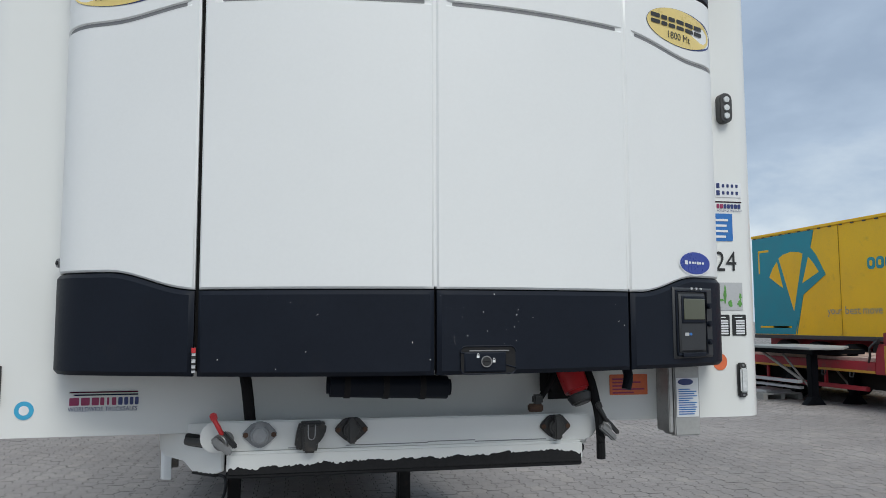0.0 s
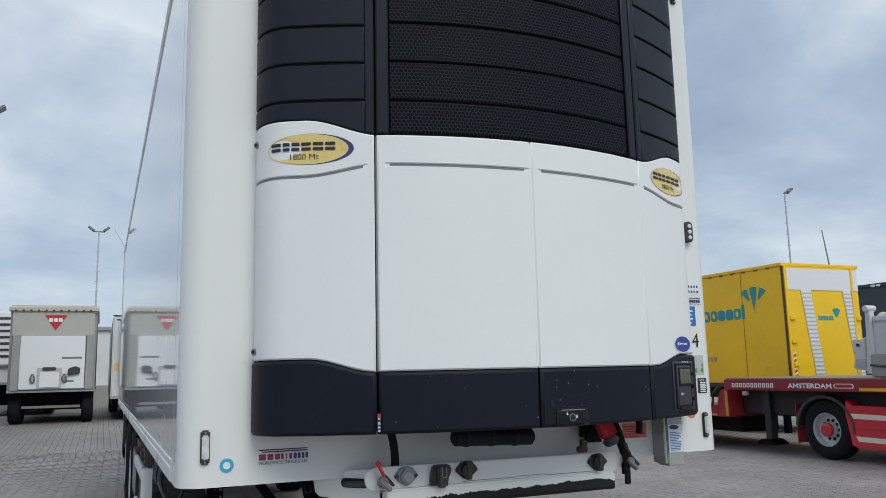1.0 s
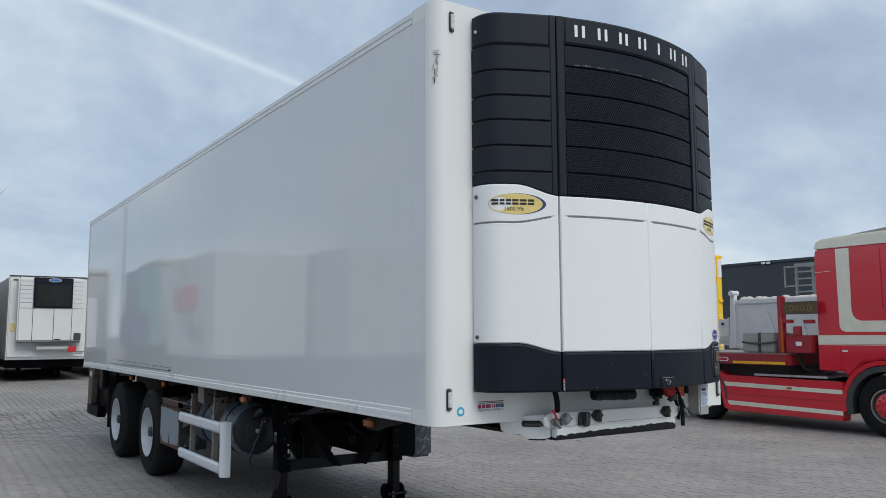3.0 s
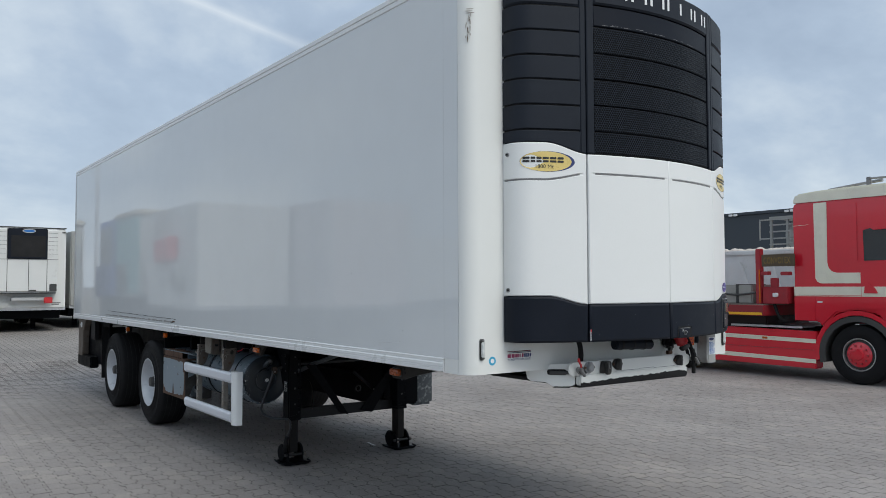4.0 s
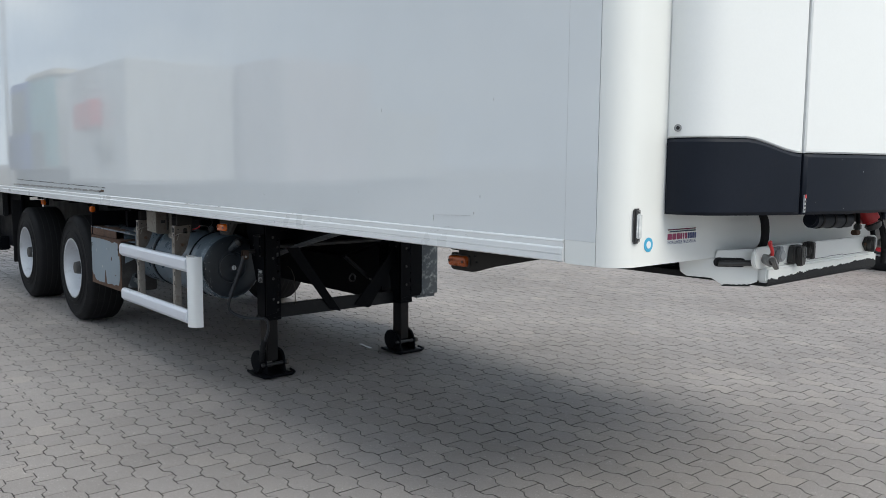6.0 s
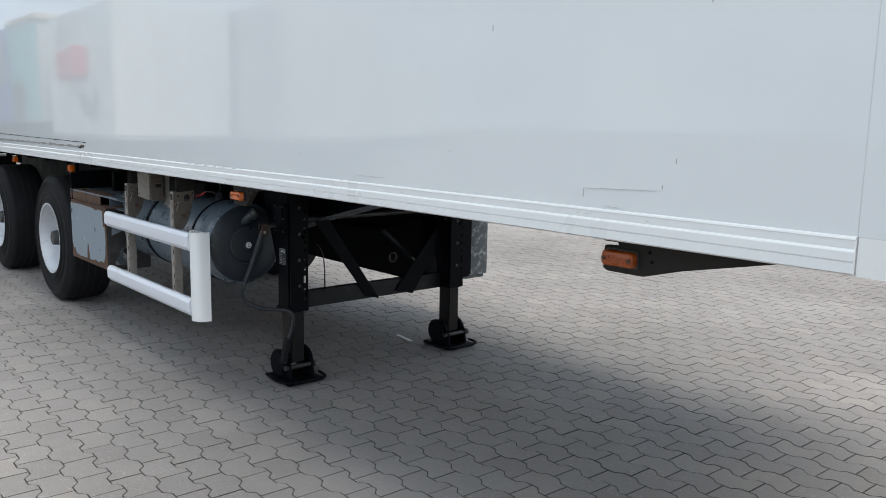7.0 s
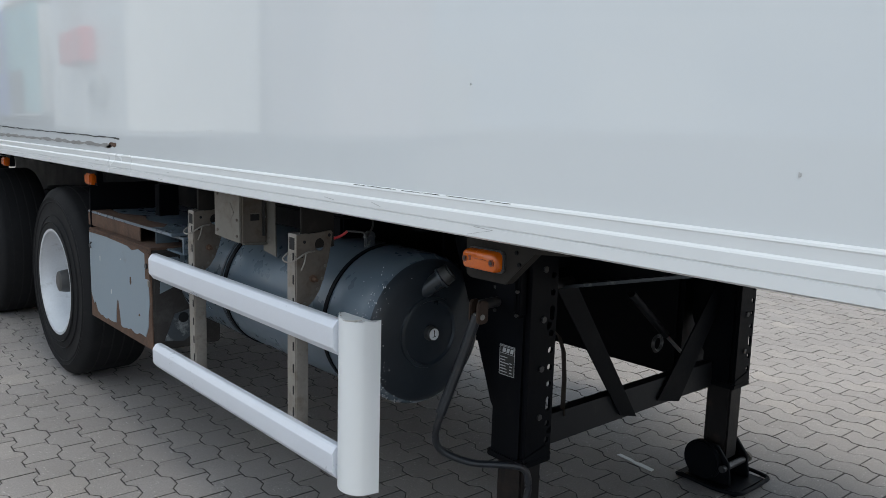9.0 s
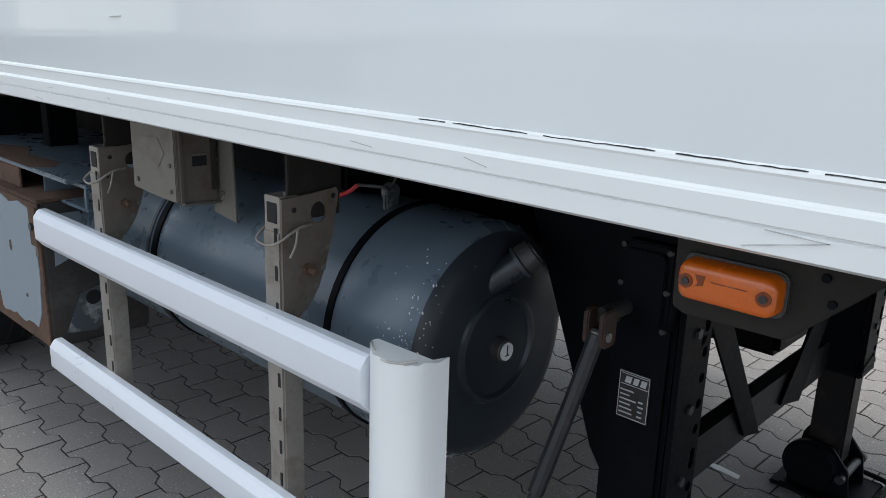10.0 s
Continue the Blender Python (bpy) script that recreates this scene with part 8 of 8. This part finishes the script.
part("oval_badge", plate(ellipse(0.20, 0.065), Matrix.Translation((0.02, 25.375, 3.655)) @ TO_FRONT, 0.004), LIGHT_GREY, ru, smooth=0)
part("badge_inner", plate(ellipse(0.17, 0.042), Matrix.Translation((0.02, 25.370, 3.655)) @ TO_FRONT, 0.004), BLUE_ST, ru, smooth=0)
for x, z0, z1 in ((-0.60, 1.64, 2.73), (0.03, 1.64, 2.73), (0.58, 1.64, 3.72), (-0.61, 2.73, 3.72)):
    part("door_gap", box(x - 0.008, x + 0.008, 25.413, 25.422, z0, z1, 0.0), LAMP_BASE, ru)
for k in range(6):
    for x0, x1 in ((-1.02, -0.63), (0.61, 0.90)):
        part("louvre_line", box(x0, x1, 25.413, 25.422, 2.90 + 0.14 * k, 2.91 + 0.14 * k, 0.0), GROOVE, ru)
part("lower_line", box(-1.03, 0.91, 25.413, 25.422, 2.71, 2.726, 0.0), GROOVE, ru)
part("bottom_shadow_gap", box(-1.0, 0.88, 25.45, 25.79, 1.585, 1.615, 0.004), LAMP_BASE, ru)
part("grab_handle", box(0.06, 0.26, 25.40, 25.42, 1.66, 1.71, 0.01), LAMP_BASE, ru)
part("latch_box", box(0.66, 0.88, 25.40, 25.42, 1.66, 1.90, 0.02), LAMP_BASE, ru)
part("coupling_plate", box(-0.45, 0.75, 25.55, 25.78, 1.34, 1.46, 0.02), LIGHT_GREY, ree)
part("red_socket", box(0.52, 0.78, 25.50, 25.56, 1.26, 1.46, 0.02), RED, ree)
part("yellow_sticker", box(-1.22, -1.08, 25.785, 25.80, 1.95, 2.22, 0.0), GOLD, ree, smooth=0)
part("print", joined(bars(0, 0.35, 0, 0.10, 2, 0.3, 3), None, Matrix.Translation((0.80, 25.795, 1.20)) @ TO_FRONT), GROOVE, ree, smooth=0)
for x in (-1.18, 1.1):
    part("marker", box(x, x + 0.12, 25.78, 25.80, 3.64, 3.68, 0.0), LAMP_BASE, ree)
box_trailer("curtain_trailer", "dark grey curtain-sided trailer at the back of the yard", 1.60, 4.1, 27.0, 39.0, 1.1, 3.8, TARP_GREY, "unit")

wa = box_trailer("reefer_trailer", "white box trailer with a red extinguisher box", -7.70, -5.15, 16.2, 20.6, 1.25, 3.98, WALL_WHITE, "doors")
part("red_box", box(-5.15, -4.85, 17.75, 18.35, 2.50, 3.16, 0.05, 3), RED, wa, "red plastic extinguisher box")
part("red_box", box(-5.15, -4.85, 18.48, 19.05, 2.46, 3.10, 0.05, 3), RED, wa)
for k in range(7):
    part("vent_slat", box(-5.15, -5.12, 18.5 + 0.2 * k, 18.56 + 0.2 * k, 3.35, 3.95, 0.004), LIGHT_GREY, wa)
part("spare_wheel", lathe([(0.0, 0.12), (0.05, 0.30), (0.12, 0.35), (0.18, 0.30), (0.2, 0.12)], (-5.15, 17.5, 2.0), "x", 24), TARP_GREY, wa)
# Black block under the body stands in for the shade beneath; two more below.
part("under_shade_block", box(-7.6, -5.20, 16.5, 20.4, ground_z(-6, 17) + 0.05, 1.2, 0.02), BLACK, wa)
te = box_trailer("curtain_trailer", "grey and teal curtain-sided trailer with a pale roof", -7.7, -5.12, 21.6, 24.3, 1.55, 4.05, TEAL_FADED, "doors")
part("front_face", box(-7.68, -5.16, 21.56, 21.60, 1.58, 3.95, 0.01), LIGHT_GREY, te)
part("pale_roof", box(-7.75, -5.06, 21.5, 24.4, 3.98, 4.22, 0.08, 3), BEIGE, te)
part("teal_post", box(-5.14, -5.08, 21.58, 21.95, 1.56, 3.98, 0.01), TEAL_FADED, te)
part("dark_flap", box(-5.12, -5.04, 22.8, 23.9, 1.55, 2.55, 0.03), LAMP_BASE, te)
# Shade under this trailer, built as a black block.
part("under_shade_block", box(-7.6, -5.16, 21.7, 24.3, ground_z(-6, 22) + 0.02, 1.5, 0.02), BLACK, te)
pk = box_trailer("curtain_trailer", "faded pink curtain-sided trailer in the row across the yard", -10.40, -7.85, 14.3, 25.0, 1.25, 4.05, FADED_PINK, "doors")
part("end_frame", box(-10.36, -7.89, 14.26, 14.30, 1.30, 3.98, 0.01), FADED_PINK, pk)
for x in (-10.36, -7.99):
    part("corner_post", box(x, x + 0.10, 14.22, 14.28, 1.28, 4.02, 0.01), LIGHT_GREY, pk)
bl = box_trailer("box_trailer", "blue sheeted trailer end with a grey panel", -7.78, -5.30, 24.9, 27.4, 1.55, 4.15, BLUE_FADED, "doors")
part("grey_panel", box(-5.305, -5.28, 25.6, 27.2, 2.6, 3.9, 0.01), TARP_GREY, bl)
part("blue_flap", box(-5.34, -5.20, 25.2, 27.5, 1.45, 2.55, 0.03), BLUE_FADED, bl)
# Black block in place of the shade underneath.
part("under_shade_block", box(-7.68, -5.36, 25.0, 27.4, ground_z(-6, 25) + 0.02, 1.5, 0.02), BLACK, bl)
for k, (x, y, h) in enumerate(((-11.6, 19.0, 4.0), (-15.2, 21.5, 4.05), (-18.9, 24.0, 3.9), (-22.5, 26.0, 4.0))):
    box_trailer("box_trailer", "white box trailer in the row across the yard", x, x + 2.55, y, y + 11.0, 1.2, h, WALL_WHITE, "unit")
fr2 = box_trailer("reefer_trailer", "white refrigerated trailer far back in the row", -5.92, -3.37, 33.0, 42.6, 1.6, 4.5, WALL_WHITE, "doors")
fu = part("cooling_unit", box(-5.60, -3.7, 32.80, 32.99, 2.3, 4.42, 0.04), PAPER, fr2, "white cooling unit with dark vents")
for k in range(14):
    part("vent", box(-5.46 + (k % 2) * 0.62, -5.02 + (k % 2) * 0.62, 32.775, 32.80, 2.62 + 0.25 * (k // 2), 2.72 + 0.25 * (k // 2), 0.01), LAMP_BASE, fu)

# small litter on the paving
alone("paper_strip", joined(slab([(-0.013, -0.105), (0.012, -0.098), (0.014, -0.02), (0.006, 0.012), (0.013, 0.03), (0.012, 0.105), (-0.012, 0.108), (-0.010, 0.02), (-0.016, -0.01)], "z", 0.0005, 0.0028), None, pose(0.44, 4.09, 0.0005, 0, 0, -7)), PAPER, "pale torn strip of paper lying on the paving", "litter")


# ---- paving blocks, laid in wavy rows ----
PL, PW, PG = 0.2120, 0.1440, 0.0052
LAID = Matrix.Translation((0.265, 1.758, 0)) @ Matrix.Rotation(radians(-1.5), 4, "Z")


def wave(v):
    """Sideways swing of a long joint at v, one sharp swing to a block."""
    u = (v / PL) % 1.0
    if u < 0.18:
        return 0.0
    if u < 0.34:
        return 0.031 * step01((u - 0.18) / 0.16)
    if u < 0.68:
        return 0.031
    if u < 0.84:
        return 0.031 * (1 - step01((u - 0.68) / 0.16))
    return 0.0


KN = (0.0, 0.18, 0.26, 0.34, 0.68, 0.76, 0.84, 1.0)


def paver_outline(phase):
    g = PG / 2
    right = [(PW / 2 - 1.15 * g + wave((u + phase) * PL) - 0.0155, (u - 0.5) * PL) for u in KN]
    left = [(-PW / 2 + 1.15 * g + wave((u + phase) * PL) - 0.0155, (u - 0.5) * PL) for u in KN]
    clip = lambda y: max(-PL / 2 + 1.25 * g, min(PL / 2 - 1.25 * g, y))
    return [(x, clip(y)) for x, y in right] + [(x, clip(y)) for x, y in left[::-1]]


def paver_arrays(outline):
    n = len(outline)
    cx = sum(p[0] for p in outline) / n
    verts = [(cx + (x - cx) * 0.972, y * 0.981, 0.0) for x, y in outline] + [(x, y, -0.0012) for x, y in outline] + [(x, y, -0.020) for x, y in outline]
    faces = [tuple(range(n))] + [(n + k, n + (k + 1) % n, (k + 1) % n, k) for k in range(n)] + [(2 * n + k, 2 * n + (k + 1) % n, n + (k + 1) % n, n + k) for k in range(n)]
    return np.array(verts), faces


def lay_paving():
    shape = [paver_arrays(paver_outline(0.0)), paver_arrays(paver_outline(0.5))]
    shared = []
    for v, f in shape:
        me = bpy.data.meshes.new("paver")
        me.from_pydata([tuple(p) for p in v], [], f)
        me.materials.append(PAVER)
        me.materials.append(SAND)
        me.polygons.foreach_set("material_index", [0] * (1 + len(v) // 3) + [1] * (len(v) // 3))
        shared.append(me)
    rng = np.random.default_rng(7)
    allv, allf, base, single = [], [], 0, 0
    for i in range(-48, 114):
        odd = i % 2
        for j in range(-35, 70):
            x, y, _ = LAID @ Vector((i * PW, (j + 0.5 * odd) * PL, 0))
            near = -2.75 <= x <= -0.75 and 1.75 <= y <= 6.2
            dz, tx, ty = max(-0.0009, rng.normal(0, 0.0005)), rng.normal(0, 0.0025), rng.normal(0, 0.0025)
            if near and single < 300:
                ob = new("paver", shared[odd])
                ob.matrix_basis = Matrix.Translation((x, y, dz + ground_z(x, y))) @ LAID.to_3x3().to_4x4() @ Euler((ty, tx, 0)).to_matrix().to_4x4()
                ob.parent = ground
                single += 1
                continue
            v, f = shape[odd]
            w = v.copy()
            w[:, 2] += dz + v[:, 0] * tx + v[:, 1] * ty + ground_z(x, y)
            turn = LAID.to_euler().z
            w[:, 0] = x + v[:, 0] * math.cos(turn) - v[:, 1] * math.sin(turn)
            w[:, 1] = y + v[:, 0] * math.sin(turn) + v[:, 1] * math.cos(turn)
            allv.append(w)
            allf += [tuple(k + base for k in q) for q in f]
            base += len(v)
    me = bpy.data.meshes.new("paving_blocks")
    me.from_pydata(np.concatenate(allv).tolist(), [], allf)
    me.materials.append(PAVER)
    me.materials.append(SAND)
    n = len(shape[0][0]) // 3
    me.polygons.foreach_set("material_index", ([0] * (1 + n) + [1] * n) * (len(allf) // (1 + 2 * n)))
    ob = new("paving_blocks", me)
    ob.parent = ground
    tagged(ob, "grey wavy concrete paving blocks", kind="stuff")


def lay_joint_sand():
    b = bmesh.new()
    rows = []
    for v in [-35.0 + 3 * k for k in range(35)] + [69.4]:
        ends = [LAID @ Vector((u, v * PL, 0)) for u in (-48.3 * PW, -20 * PW, 20 * PW, 70 * PW, 113.3 * PW)]
        rows.append([b.verts.new((p.x, p.y, ground_z(p.x, p.y) - 0.0024)) for p in ends])
    for r0, r1 in zip(rows, rows[1:]):
        for k in range(4):
            b.faces.new((r0[k], r0[k + 1], r1[k + 1], r1[k]))
    part("joint_sand", b, SAND, ground)


lay_joint_sand()
lay_paving()
